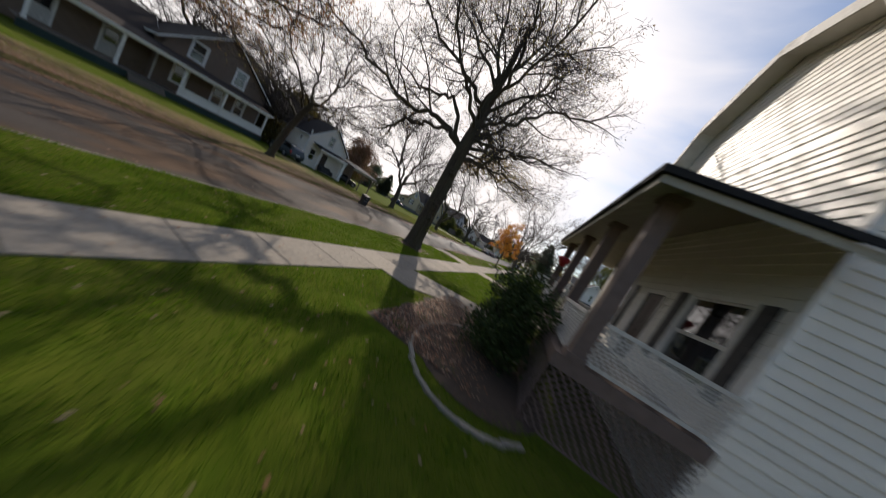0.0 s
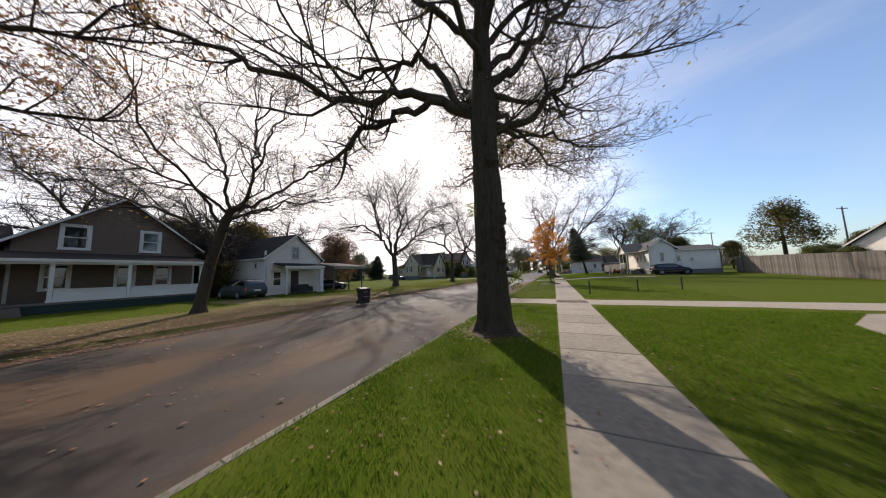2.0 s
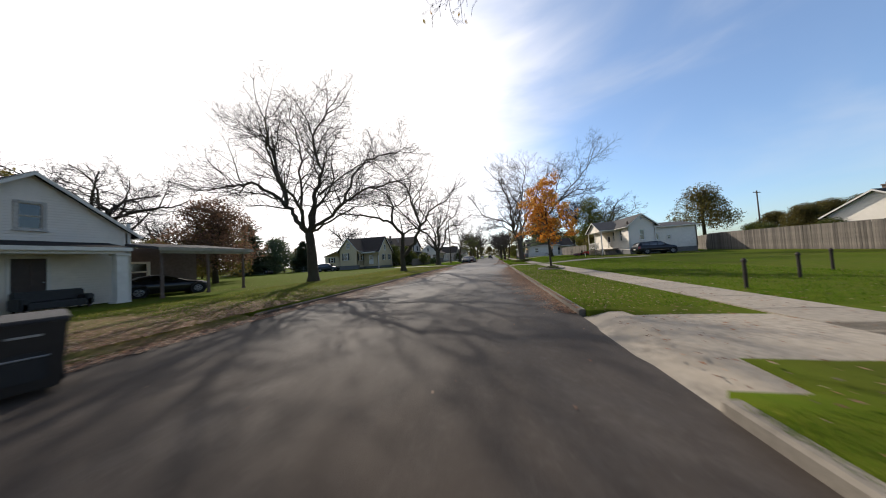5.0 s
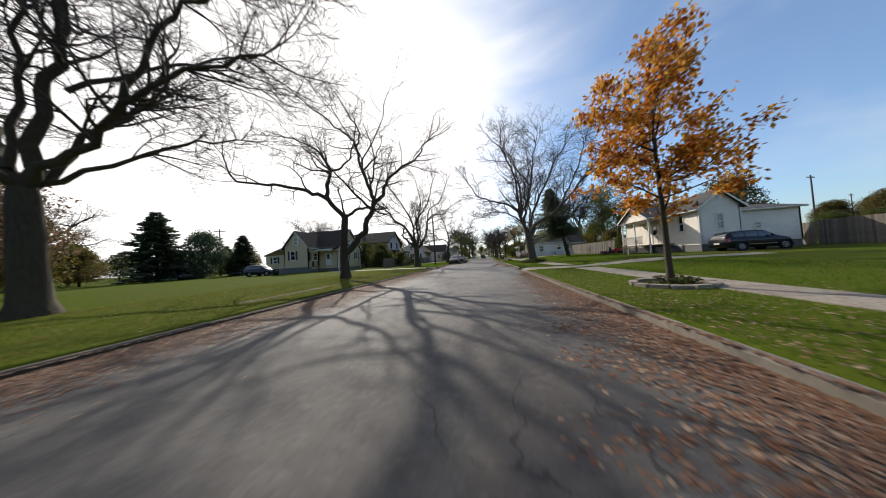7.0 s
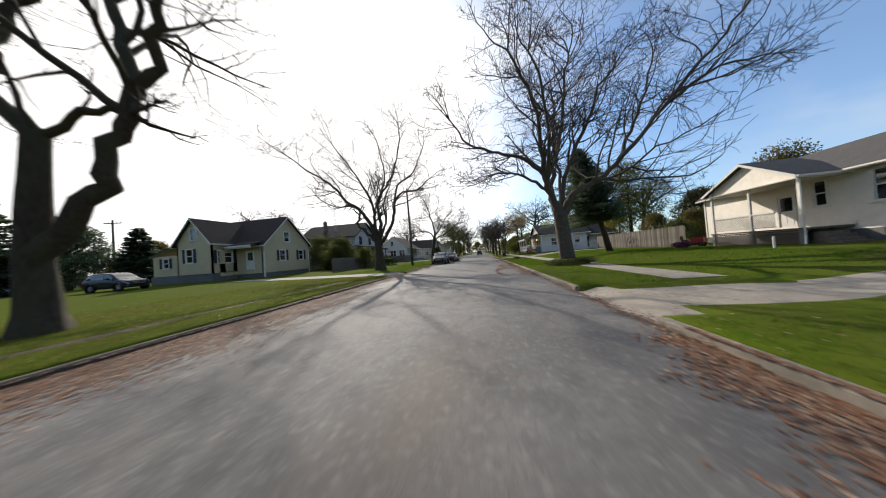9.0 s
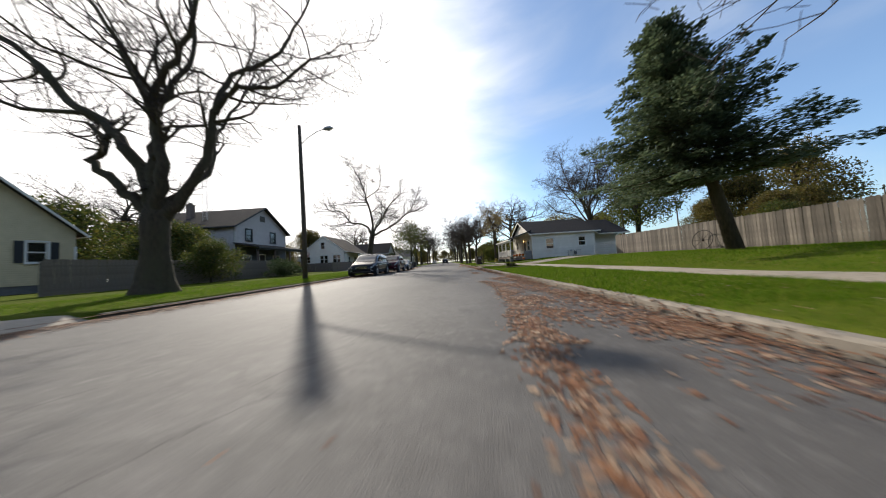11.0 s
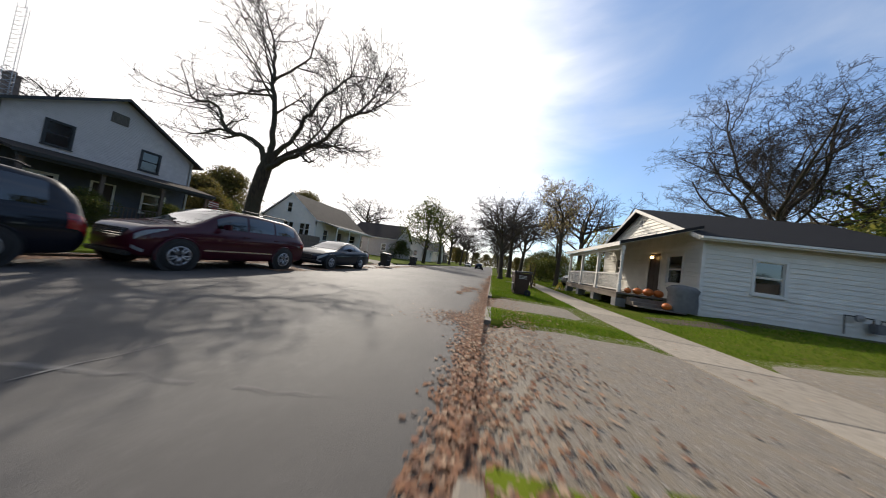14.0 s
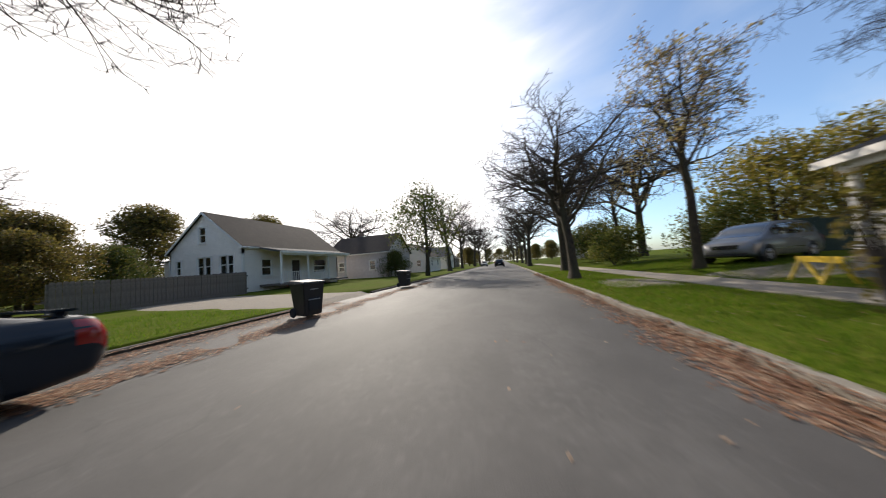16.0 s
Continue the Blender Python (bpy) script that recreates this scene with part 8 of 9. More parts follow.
board_fence((12, 108.5), (30, 108.5), 1.9, "dark green-grey fence behind the driveway", 0.17, GREENDARK, seed=6)


def rail_fence(p0, p1, h, label):
    (x0, y0), (x1, y1) = p0, p1
    ln = math.hypot(x1 - x0, y1 - y0)
    t = thing("wire_fence", label, "fence", (x0, y0, gz(x0, y0)), math.degrees(math.atan2(y1 - y0, x1 - x0)))
    n = int(ln / 3)
    for k in range(n + 1):
        Build().tube([(k * 3, 0, -.1), (k * 3, 0, h)], [.03, .03], 6).done("post", STEEL, t)
    for zz in (h - .05, h * .5, .15):
        Build().tube([(0, 0, zz), (n * 3, 0, zz)], [.012, .012], 4).done("wire", STEEL, t)
    return t


rail_fence((-75, 66), (-42, 68), 1.2, "low wire fence along the back of the lawn")
# old sofa on the white house's porch
sf_ = thing("sofa", "dark worn sofa under the low porch roof", "sofa", (-21.7, 22.6, gz(-22, 22)), 90)
Build().box(-.95, -.42, .12, .95, .42, .44).done("seat", DARKTRIM, sf_, bevel=.05)
Build().box(-.95, .22, .40, .95, .46, .92).done("backrest", DARKTRIM, sf_, bevel=.06)
for sx in (-1, 1):
    Build().box(sx * .86 - .13, -.42, .12, sx * .86 + .13, .44, .64).done("armrest", DARKTRIM, sf_, bevel=.05)
for sx in (-.85, .85):
    for sy in (-.36, .36):
        Build().box(sx - .04, sy - .04, 0, sx + .04, sy + .04, .13).done("foot", DOORBROWN, sf_)
# small dark posts along the driveway edge
for x, y in ((5.4, 24.2), (8.6, 26.2), (11.8, 28.4)):
    t = thing("marker_post", "short black post at the driveway edge", "post", (x, y, gz(x, y)), 0, "driveway marker posts")
    Build().lathe([(.045, -.1), (.045, .78), (.06, .79), (.06, .84), (.03, .9), (.002, .92)], 10).done("post", DARKSTEEL, t)

# steel field gate beside the bungalow
G = gz(17, 91)
gate = thing("metal_gate", "white-painted tubular steel gate", "gate", (14.75, 88.6, gz(15, 88.6) - .05))
for zz in (.22, .46, .70, .94, 1.18, 1.40):
    Build().tube([(0, 0, zz), (1.7, -1.3, zz)], [.024, .024], 8).done("gate_rail", WHITE, gate)
for q in (0, .5, 1):
    Build().tube([(1.7 * q, -1.3 * q, .12), (1.7 * q, -1.3 * q, 1.42)], [.028, .028], 8).done("stile", WHITE, gate)
gm = thing("gas_meter", "grey gas meter with pipes at the wall foot", "meter", (13.6, 90.72, gz(13.6, 90.7)))
Build().box(-.16, -.12, .25, .16, .08, .6).done("case", FOUNDATION, gm, bevel=.03)
Build().tube([(-.1, 0, .6), (-.1, 0, .75), (-.9, 0, .78), (-.9, 0, .1)], [.022] * 4, 8).done("inlet_pipe", DARKSTEEL, gm)
Build().tube([(.1, 0, .6), (.1, 0, .72), (.75, 0, .72), (.75, .12, .72)], [.022] * 4, 8).done("outlet_pipe", DARKSTEEL, gm)
Build().lathe([(.02, -.05), (.13, -.04), (.13, .04), (.02, .05)], 14, "y", (-.5, -.02, .72)).done("regulator", STEEL, gm)

# old iron wheel leaning on the fence
wheel = thing("iron_wheel", "rusty old spoked iron wheel leaning on the fence", "wheel", (16.0, 77.6, gz(16, 77.6)), 0)
wheel.matrix_basis = pose(16.05, 77.6, gz(16, 77.6) + .70, 0, 12, 0)
Build().tube([(0, math.cos(a) * .72, math.sin(a) * .72) for a in np.linspace(0, 6.2832, 29)], [.028] * 29, 6).done("rim", DARKSTEEL, wheel)
Build().lathe([(.02, -.08), (.09, -.08), (.09, .08), (.02, .08)], 12, "x").done("hub", DARKSTEEL, wheel)
for k in range(8):
    a = 6.283 * k / 8
    Build().tube([(0, 0, 0), (0, math.cos(a) * .71, math.sin(a) * .71)], [.014, .014], 5).done("spoke", DARKSTEEL, wheel)

# pumpkins, grill, buckets by the bungalow steps
def pumpkin(x, y, z, r, seed):
    rr = random.Random(seed)
    t = thing("pumpkin", "round orange pumpkin on the porch steps", "pumpkin", (x, y, z), rr.uniform(0, 90), "pumpkins on the steps")
    V, F, nu, nv = [], [], 24, 9
    for j in range(nv + 1):
        ph = math.pi * j / nv
        for i in range(nu):
            th = 6.2832 * i / nu
            k = 1 - .09 * abs(math.cos(4 * th))
            V.append((r * k * math.sin(ph) * math.cos(th), r * k * math.sin(ph) * math.sin(th), r * .8 - r * .8 * math.cos(ph) * (1 - .15 * math.sin(ph) ** 8)))
    for j in range(nv):
        for i in range(nu):
            F.append((j * nu + i, j * nu + (i + 1) % nu, (j + 1) * nu + (i + 1) % nu, (j + 1) * nu + i))
    Build().add(V, F).done("fruit", PUMPKIN, t, smooth=True)
    Build().tube([(0, 0, r * 1.5), (.01, 0, r * 1.72), (.04, .01, r * 1.85)], [.03, .02, .018], 6).done("stem", DECK, t)


G = gz(9, 95)
for i, (x, y, z, r) in enumerate(((6.42, 91.4, G + .42, .19), (6.82, 91.38, G + .42, .21), (7.22, 91.4, G + .42, .2), (7.02, 90.48, G + .0, .17), (6.08, 91.5, G + .42, .15))):
    pumpkin(x, y, z, r, i)
grill = thing("barbecue_grill", "barbecue grill under a grey cover", "grill", (7.62, 90.62, G), 8)
cov = Build()
cr = [(.36, .0), (.37, .35), (.35, .72), (.40, .90), (.28, 1.04), (.05, 1.08)]
cov.add([(sx * w_ * 1.15, sy * w_ * .62 + .02 * math.sin(9 * zz), zz) for w_, zz in cr for sx, sy in ((-1, -1), (0, -1.12), (1, -1), (1.08, 0), (1, 1), (0, 1.1), (-1, 1), (-1.08, 0))], [(i * 8 + j, i * 8 + (j + 1) % 8, (i + 1) * 8 + (j + 1) % 8, (i + 1) * 8 + j) for i in range(5) for j in range(8)] + [tuple(range(40, 48))])
cov.done("cover", FOUNDATION, grill, "dark grey fabric cover", smooth=True)
for sx in (-.35, .35):
    Build().lathe([(.02, -.03), (.09, -.03), (.09, .03), (.02, .03)], 12, "x", (sx, .3, .05)).done("wheel", RUBBER, grill)

# yellow trestle barricade on the verge
tr_ = thing("trestle", "bright yellow wooden trestle barricade", "barricade", (5.2, 99.1, gz(5.2, 99.1)), 70)
for x in (-.75, .75):
    for s in (-1, 1):
        Build().tube([(x * .8, s * .26, 0), (x * .8, 0, .62)], [.036, .036], 4).done("leg", YELLOWPAINT, tr_)
Build().box(-.8, -.02, .49, .8, .02, .64).done("beam", YELLOWPAINT, tr_, bevel=.005)
Build().tube([(-.6, .24, .05), (.6, 0, .56)], [.028, .028], 4).done("brace", YELLOWPAINT, tr_)

# stone ring round the orange tree
ring = thing("planting_ring", "low ring of pale edging stones round the young tree", "edging", (2.8, 37.5, gz(2.8, 37.5)))
stm = shared("stone", Build().box(-.21, -.10, -.06, .21, .10, .11), STONE)
for k in range(13):
    a = 6.2832 * k / 13
    piece("stone", stm, ring, pose(math.cos(a) * .95, math.sin(a) * .95, random.uniform(-.01, .01), 0, 0, math.degrees(a) + 90 + random.uniform(-3, 3)))
mulch = Build().lathe([(.01, .05), (.5, .045), (.86, .03)], 20, "z").done("mulch", DIRT, ring)
shrub((2.8, 37.5), (1.2, 1.2, .28), "low ivy inside the stone ring", 70, GREENLEAF, 500, .05, 8, "ground_cover")
# soil and roots at the great tree's foot
rg = Build().lathe([(.3, .06), (.55, .05), (.75, .02), (.9, -.02)], 26, "z", (1.53, 12.04, gz(1.5, 12)))
rg.v = [(x + .1 * math.sin(5 * y), y + .12 * math.sin(4 * x), z) for x, y, z in rg.v]
tagged(rg.done("root_soil", DIRT, smooth=True), "bare soil with leaves round the great tree", "soil")
# low hedge round the forked tree
shrub((3.1, 60.6), (3.4, 2.4, .5), "low clipped evergreen hedge round the tree foot", 71, GREENLEAF, 9000, .04, 30, "hedge")
# bare patch with wood chips and a weed on the strip
ptch = Build()
ring_ = [[(1.95 + q * .8 * math.cos(a) * (1 + .22 * math.sin(3 * a + 1) + .12 * math.sin(7 * a)), 75.7 + q * .5 * math.sin(a) * (1 + .2 * math.sin(4 * a) + .1 * math.sin(9 * a)), gz(1.9, 75.6) + (.045 if q < .9 else .005) + .02 * math.sin(9 * a + 6 * q)) for a in np.linspace(0, 6.2832, 33)[:-1]] for q in (.05, .4, .75, 1.0)]
ptch.add([p for r in ring_ for p in r], [(i * 32 + j, i * 32 + (j + 1) % 32, (i + 1) * 32 + (j + 1) % 32, (i + 1) * 32 + j) for i in range(3) for j in range(32)] + [tuple(range(32))])
md = ptch.done("soil_patch", DIRT, smooth=True)
tagged(md, "bare patch of soil and wood chips in the grass", "soil")
shrub((1.75, 76.0), (.9, .7, .32), "small weed clump on the bare patch", 72, GREENLEAF, 700, .05, 9, "weed")
shrub((-18.9, 83.6), (2.4, 5.0, 1.7), "dark rounded hedge before the grey house", 85, HEDGE, 7000, .06, 24, "hedge")
shrub((13.5, 66.3), (1.8, 1.2, .55), "low clump of red and purple autumn flowers", 86, FLOWERS, 900, .05, 10, "flower_clump")
# red ride-on mower by the corner of the pale house
mw = thing("lawn_tractor", "red ride-on lawn tractor parked by the house corner", "mower", (15.6, 67.6, gz(15.6, 67.6)), 35)
Build().box(-.28, -.75, .32, .28, .05, .78).done("bonnet", REDPAINT, mw, bevel=.06)
Build().box(-.42, .05, .30, .42, .80, .52).done("mudguard", REDPAINT, mw, bevel=.05)
Build().box(-.45, -.35, .14, .45, .35, .30).done("mower_deck", BLACKPLASTIC, mw, bevel=.03)
Build().box(-.22, .30, .52, .22, .72, .62).done("seat", BLACKPLASTIC, mw, bevel=.04)
Build().box(-.22, .66, .58, .22, .76, .98).done("backrest", BLACKPLASTIC, mw, bevel=.04)
Build().tube([(0, .0, .75), (0, .12, .98)], [.02, .02], 6).done("steering_column", DARKSTEEL, mw)
Build().lathe([(.16, -.012), (.18, 0), (.16, .012)], 16, "z", (0, .14, 1.0)).done("steering_wheel", BLACKPLASTIC, mw)
for sx in (-1, 1):
    Build().lathe([(.05, -.07), (.18, -.08), (.2, 0), (.18, .08), (.05, .07)], 16, "x", (sx * .36, -.6, .2)).done("front_wheel", RUBBER, mw)
    Build().lathe([(.06, -.1), (.26, -.11), (.28, 0), (.26, .11), (.06, .1)], 18, "x", (sx * .44, .5, .28)).done("rear_wheel", RUBBER, mw)
wp = thing("marker_post", "short white post beside the driveway", "post", (12.5, 58.4, gz(12.5, 58.4)))
Build().lathe([(.05, -.1), (.05, .55), (.03, .6), (.002, .61)], 10).done("post", WHITE, wp)
shrub((11.5, 110.6), (6.0, 3.4, 4.2), "yellow-green shrubs behind the gravel drive", 87, MIXLEAF, 9000, .09, 30, "shrub")
shrub((6.4, 114.0), (4.6, 3.6, 3.2), "yellow-green shrub beside the far lawn", 88, MIXLEAF, 6000, .09, 24, "shrub")
shrub((9.0, 124.0), (8.0, 5.0, 5.2), "rounded green shrubs along the far lawn", 89, GREENLEAF, 8000, .11, 30, "shrub")
shrub((12.0, 134.0), (10.0, 6.0, 6.0), "dense green shrubs farther down the street", 90, OLIVELEAF, 9000, .12, 30, "shrub")
# sapling on the strip past the bungalow
shrub((2.6, 95.5), (.8, .8, 2.2), "spindly young tree with thin leaves", 73, OLIVELEAF, 260, .06, 10, "sapling")

# flag at the grey porch
fl = thing("flag", "small striped flag hanging from the porch post", "flag", (-23.5, 94.6, gz(-23, 94) + 2.5))
Build().tube([(0, 0, 0), (.6, .1, .7)], [.015, .015], 6).done("staff", WHITE, fl)
for k in range(7):
    Build().add([(.15, .02, .55 - k * .09), (.75, .35, .45 - k * .09), (.75, .35, .37 - k * .09), (.15, .02, .47 - k * .09)], [(0, 1, 2, 3)]).add([(.15, .03, .55 - k * .09), (.75, .36, .45 - k * .09), (.75, .36, .37 - k * .09), (.15, .03, .47 - k * .09)], [(3, 2, 1, 0)]).done("stripe", REDPAINT if k % 2 == 0 else WHITE, fl)

# ---- porch things and planting at the starting house ----
hb = thing("hanging_basket", "red hanging flower basket under the porch eave", "hanging basket", (9.62, 9.6, 3.58))
Build().lathe([(.01, -.3), (.10, -.26), (.26, 0), (.28, .05), (.2, .12), (.02, .16)], 14).done("basket", REDPAINT, hb, smooth=True)
for k in range(3):
    a = 2.094 * k
    Build().tube([(math.cos(a) * .26, math.sin(a) * .26, .04), (0, 0, .55)], [.006, .006], 4).done("chain", DARKSTEEL, hb)
wc = thing("wind_chime", "dark wind chime hanging beside the post", "wind chime", (9.64, 10.3, 3.74))
for k in range(6):
    a = 1.047 * k
    Build().tube([(math.cos(a) * .09, math.sin(a) * .09, -.25), (math.cos(a) * .09, math.sin(a) * .09, -.75 - .04 * k)], [.014, .014], 6).done("tube", DARKSTEEL, wc)
Build().lathe([(.01, -.2), (.13, -.22), (.13, -.25), (.01, -.25)], 12).done("disc", DARKSTEEL, wc)
Build().tube([(0, 0, .5), (0, 0, -.2)], [.005, .005], 4).done("cord", DARKSTEEL, wc)
cl = thing("porch_lamp", "dark lantern hanging from the porch ceiling", "lamp", (10.9, 6.6, 4.1))
Build().lathe([(.01, .3), (.02, .02), (.12, 0), (.14, -.25), (.1, -.3), (.01, -.3)], 8).done("lantern", DARKSTEEL, cl)
shrub((9.0, 4.4), (1.8, 2.4, 2.4), "dense dark evergreen bush beside the porch steps", 81, HEDGE, 12000, .045, 34, "bush")
shrub((8.8, 8.7), (1.1, 1.0, 1.5), "leafy bush before the porch railing", 82, GREENLEAF, 4500, .06, 20, "bush")
bed = thing("planting_bed", "curved planting bed with stone edging and dead leaves", "flower bed", (9.0, 3.4, .12))
Build().lathe([(.01, .05), (.9, .045), (1.5, .02)], 24, "z").done("soil", DIRT, bed)
for k in range(20):
    a = 1.2 + 4.2 * k / 19
    piece("stone", stm, bed, pose(math.cos(a) * 1.5, math.sin(a) * 1.9, random.uniform(-.02, .0), 0, 0, math.degrees(a) + 90) @ Matrix.Diagonal((1, .35, .55, 1)))

shrub((-27.6, 17.5), (5.5, 2.6, 3.4), "dark tangled thicket between the two houses", 83, OLIVELEAF, 3600, .08, 26, "thicket")
shrub((-31.5, 17.6), (5.0, 3.4, 4.6), "tall dark thicket behind the driveway", 84, OLIVELEAF, 4600, .09, 26, "thicket")
# ---- far trees, hedges and houses ----
leafy = leafy_tree((-35, 24), 9.5, 8, "yellow-green tree behind the white house", 21, OLIVELEAF, 21000, .125, .22, 1.2, 40, "background trees")
for x, y, s in ((-40, 30, .9), (-33.5, 17.5, .75), (-36, 12, .8), (-45, 20, 1.1), (-52, 96, 1.0), (-40, 99, .95), (-33, 100, .7), (-37, 120, 1.1), (-46, 112, 1.2), (27, 116, .9), (34, 118, 1.0), (34, 90, .95), (64, 88, .8), (76, 92, .9), (90, 90, 1.0), (48, 98, .8), (-60, 47, .8), (-74, 56, .8), (-68, 52, .65), (-84, 64, .9), (-55, 44, .6), (22.5, 83, .5), (26, 81, .5), (30, 82, .55), (58, 76, .8), (66, 80, .9), (76, 84, 1.0), (-56, 75.5, .72), (-52, 71, .5), (-62, 55.5, .6), (-37, 40, .8), (-29, 98.5, .5), (-30, 262, 1.3), (-22, 270, 1.1), (-14, 280, 1.2), (-6, 290, 1.2), (2, 284, 1.3), (10, 274, 1.2), (18, 268, 1.1), (27, 262, 1.3), (-18, 215, .8), (12, 210, .8), (14, 185, .7), (-16, 188, .8), (36, 250, 1.4), (-40, 250, 1.4), (-32, 190, 1.0), (28, 190, 1.0)):
    copy_thing(leafy, pose(x, y, gz(x, y) - .05, 0, 0, (x * 37 + y * 11) % 360) @ Matrix.Scale(s, 4))
leafy_tree((-32.5, 37), 9.6, 8.5, "russet-brown tree in late leaf behind the carport", 42, BROWNLEAF, 13000, .12, .22, 2.2, 36, "background trees")
green = leafy_tree((-26.5, 81.6), 5.2, 5.6, "broad green bush-like tree beside the fence", 22, GREENLEAF, 13000, .085, .12, .3, 34, "green bush trees")
for x, y, s in ((-20.0, 77.2, .62), (-24.5, 77.0, .72), (-25.5, 79.8, 1.0), (-30.5, 82.5, 1.15), (-36, 80, 1.5), (-24.5, 92.9, .42), (-22.6, 88.2, .4), (-44, 84, 1.3), (-62, 50, 1.1), (-70, 58, 1.3), (-34, 104, .9), (21.5, 77.5, .62), (-17, 122, .7), (-30, 6.5, .5), (-31, -4, .8), (-35.5, 18.5, 1.2), (-33, 27.5, 1.15), (-36, 26, 1.3), (-74, 74, 1.0), (-66, 77, .9), (-60, 80, 1.0), (-50, 84, .9), (-47, 78, .7), (-86, 72, 1.2), (46, 72, .8), (41, 64, .7), (36.5, 52, .6), (52, 78, .9), (-39, 14, 1.3), (-37, 5, 1.2), (-30, 28.2, .7)):
    copy_thing(green, pose(x, y, gz(x, y) - .05, 0, 0, (x * 53 + y * 7) % 360) @ Matrix.Scale(s, 4))
rt = leafy_tree((-11.6, 119.5), 12.6, 8.4, "tall dark narrow-crowned tree at the kerb", 23, GREENLEAF, 5200, .14, .25, 1.8, 30, "kerb trees")
sp = conifer((-56, 60.6), 11.6, 8.5, "dark spruce at the back of the lawn", 24, (0, 0), .5, 34, 10, .25, "conifers", 2.0, 2.0)
leafy_tree((-55, 66.4), 9.2, 7.4, "dense rounded dark evergreen beside the spruce", 25, NEEDLE, 15000, .16, .25, .3, 46, "conifers", name="conifer")
copy_thing(sp, pose(-50.5, 70.5, gz(-50, 70) - .05, 0, 0, 130) @ Matrix.Scale(.7, 4))
copy_thing(sp, pose(-86, 96, gz(-86, 96) - .05, 0, 0, 70) @ Matrix.Scale(.8, 4))
far = bare_tree((0.9, 104.2), auto_limbs(31, 3.2, 5.6, 10, 6.6, .15, (28, 64), .4),
    [(0, 0, 0, .38), (0, 0, .5, .27), (-.1, 0, 2.4, .23), (-.3, 0, 4.2, .20), (-.35, 0, 5.8, .13)],
    "bare roadside tree with a round twiggy crown", 31, twig=.6, dense=.95, levels=3, thin=.010, spread=.84, group="bare street trees")
for x, y, s, r in ((2.2, 112, .8, 70), (4.5, 121, .85, 150), (1.5, 133, .95, 220), (-12, 134, 1.0, 20), (-12.5, 150, 1.05, 110), (2.5, 150, 1.0, 300), (-12, 172, 1.1, 200), (3, 172, 1.1, 45), (-13, 200, 1.2, 80), (3, 205, 1.2, 140), (-13, 235, 1.2, 250), (3, 240, 1.3, 10), (38, 112, 1.4, 190), (-30, 132, 1.0, 100), (-55, 98, 1.2, 140), (-33.5, 20, .95, 60), (-37, 31, .9, 130), (-38, 12, 1.0, 210), (-36, 2, .9, 20), (-42, -6, 1.0, 90), (-80, 60, 1.2, 10), (16, 130, 1.3, 77), (-27.2, 18.0, .5, 30), (-29.4, 17.4, .6, 140), (-31.4, 18.2, .62, 250)):
    copy_thing(far, pose(x, y, gz(x, y) if abs(x + 4.9) > 5 else .1, 0, 0, r) @ Matrix.Scale(s * 1.32, 4))
far.matrix_basis = far.matrix_basis @ Matrix.Scale(.82, 4)
bare_tree((25.5, 107.0), auto_limbs(37, 4.5, 9.0, 13, 12.5, .18, (24, 66), .5),
    [(0, 0, 0, .75), (0, 0, .6, .58), (-.1, 0, 3, .5), (-.2, 0, 6, .44), (-.2, 0, 9.4, .28)],
    "great bare tree behind the white bungalow", 37, twig=.8, dense=.9, thin=.010)
yl = bare_tree((6.2, 104.6), auto_limbs(33, 3.9, 6.6, 9, 4.8, .085, (38, 70), .4),
    [(0, 0, 0, .26), (0, 0, .5, .19), (.05, 0, 3.5, .16), (0, .1, 5.0, .15), (0, .1, 6.8, .09)],
    "tall slender tree with thin yellow leaves", 33, twig=.6, dense=.9, levels=3, thin=.010, spread=.85, leaves=3600, leaf_m=SPARSE, leaf_size=.07)
leafy_tree((28.5, 99.5), 18.5, 10.0, "tall green tree with thinning yellow leaves behind the bungalow", 39, MIXLEAF, 13000, .15, .32, 4.0, 44)
leafy_tree((62, 105), 19.0, 14.0, "tall olive tree with an airy crown behind the long fence", 40, OLIVELEAF, 11000, .22, .4, 6.0, 26)
gold = leafy_tree((15.5, 112), 7.8, 8.0, "yellow-green tree in autumn leaf beyond the gravel drive", 43, GOLDLEAF, 9000, .12, .16, 1.2, 30, "autumn trees")
for x, y, k in ((21.5, 113, 1.15), (28.5, 110, .8)):
    copy_thing(gold, pose(x, y, gz(x, y) - .05, 0, 0, x * 40) @ Matrix.Scale(k, 4))
copy_thing(yl, pose(10, 122, gz(10, 122), 0, 0, 40) @ Matrix.Scale(1.1, 4))


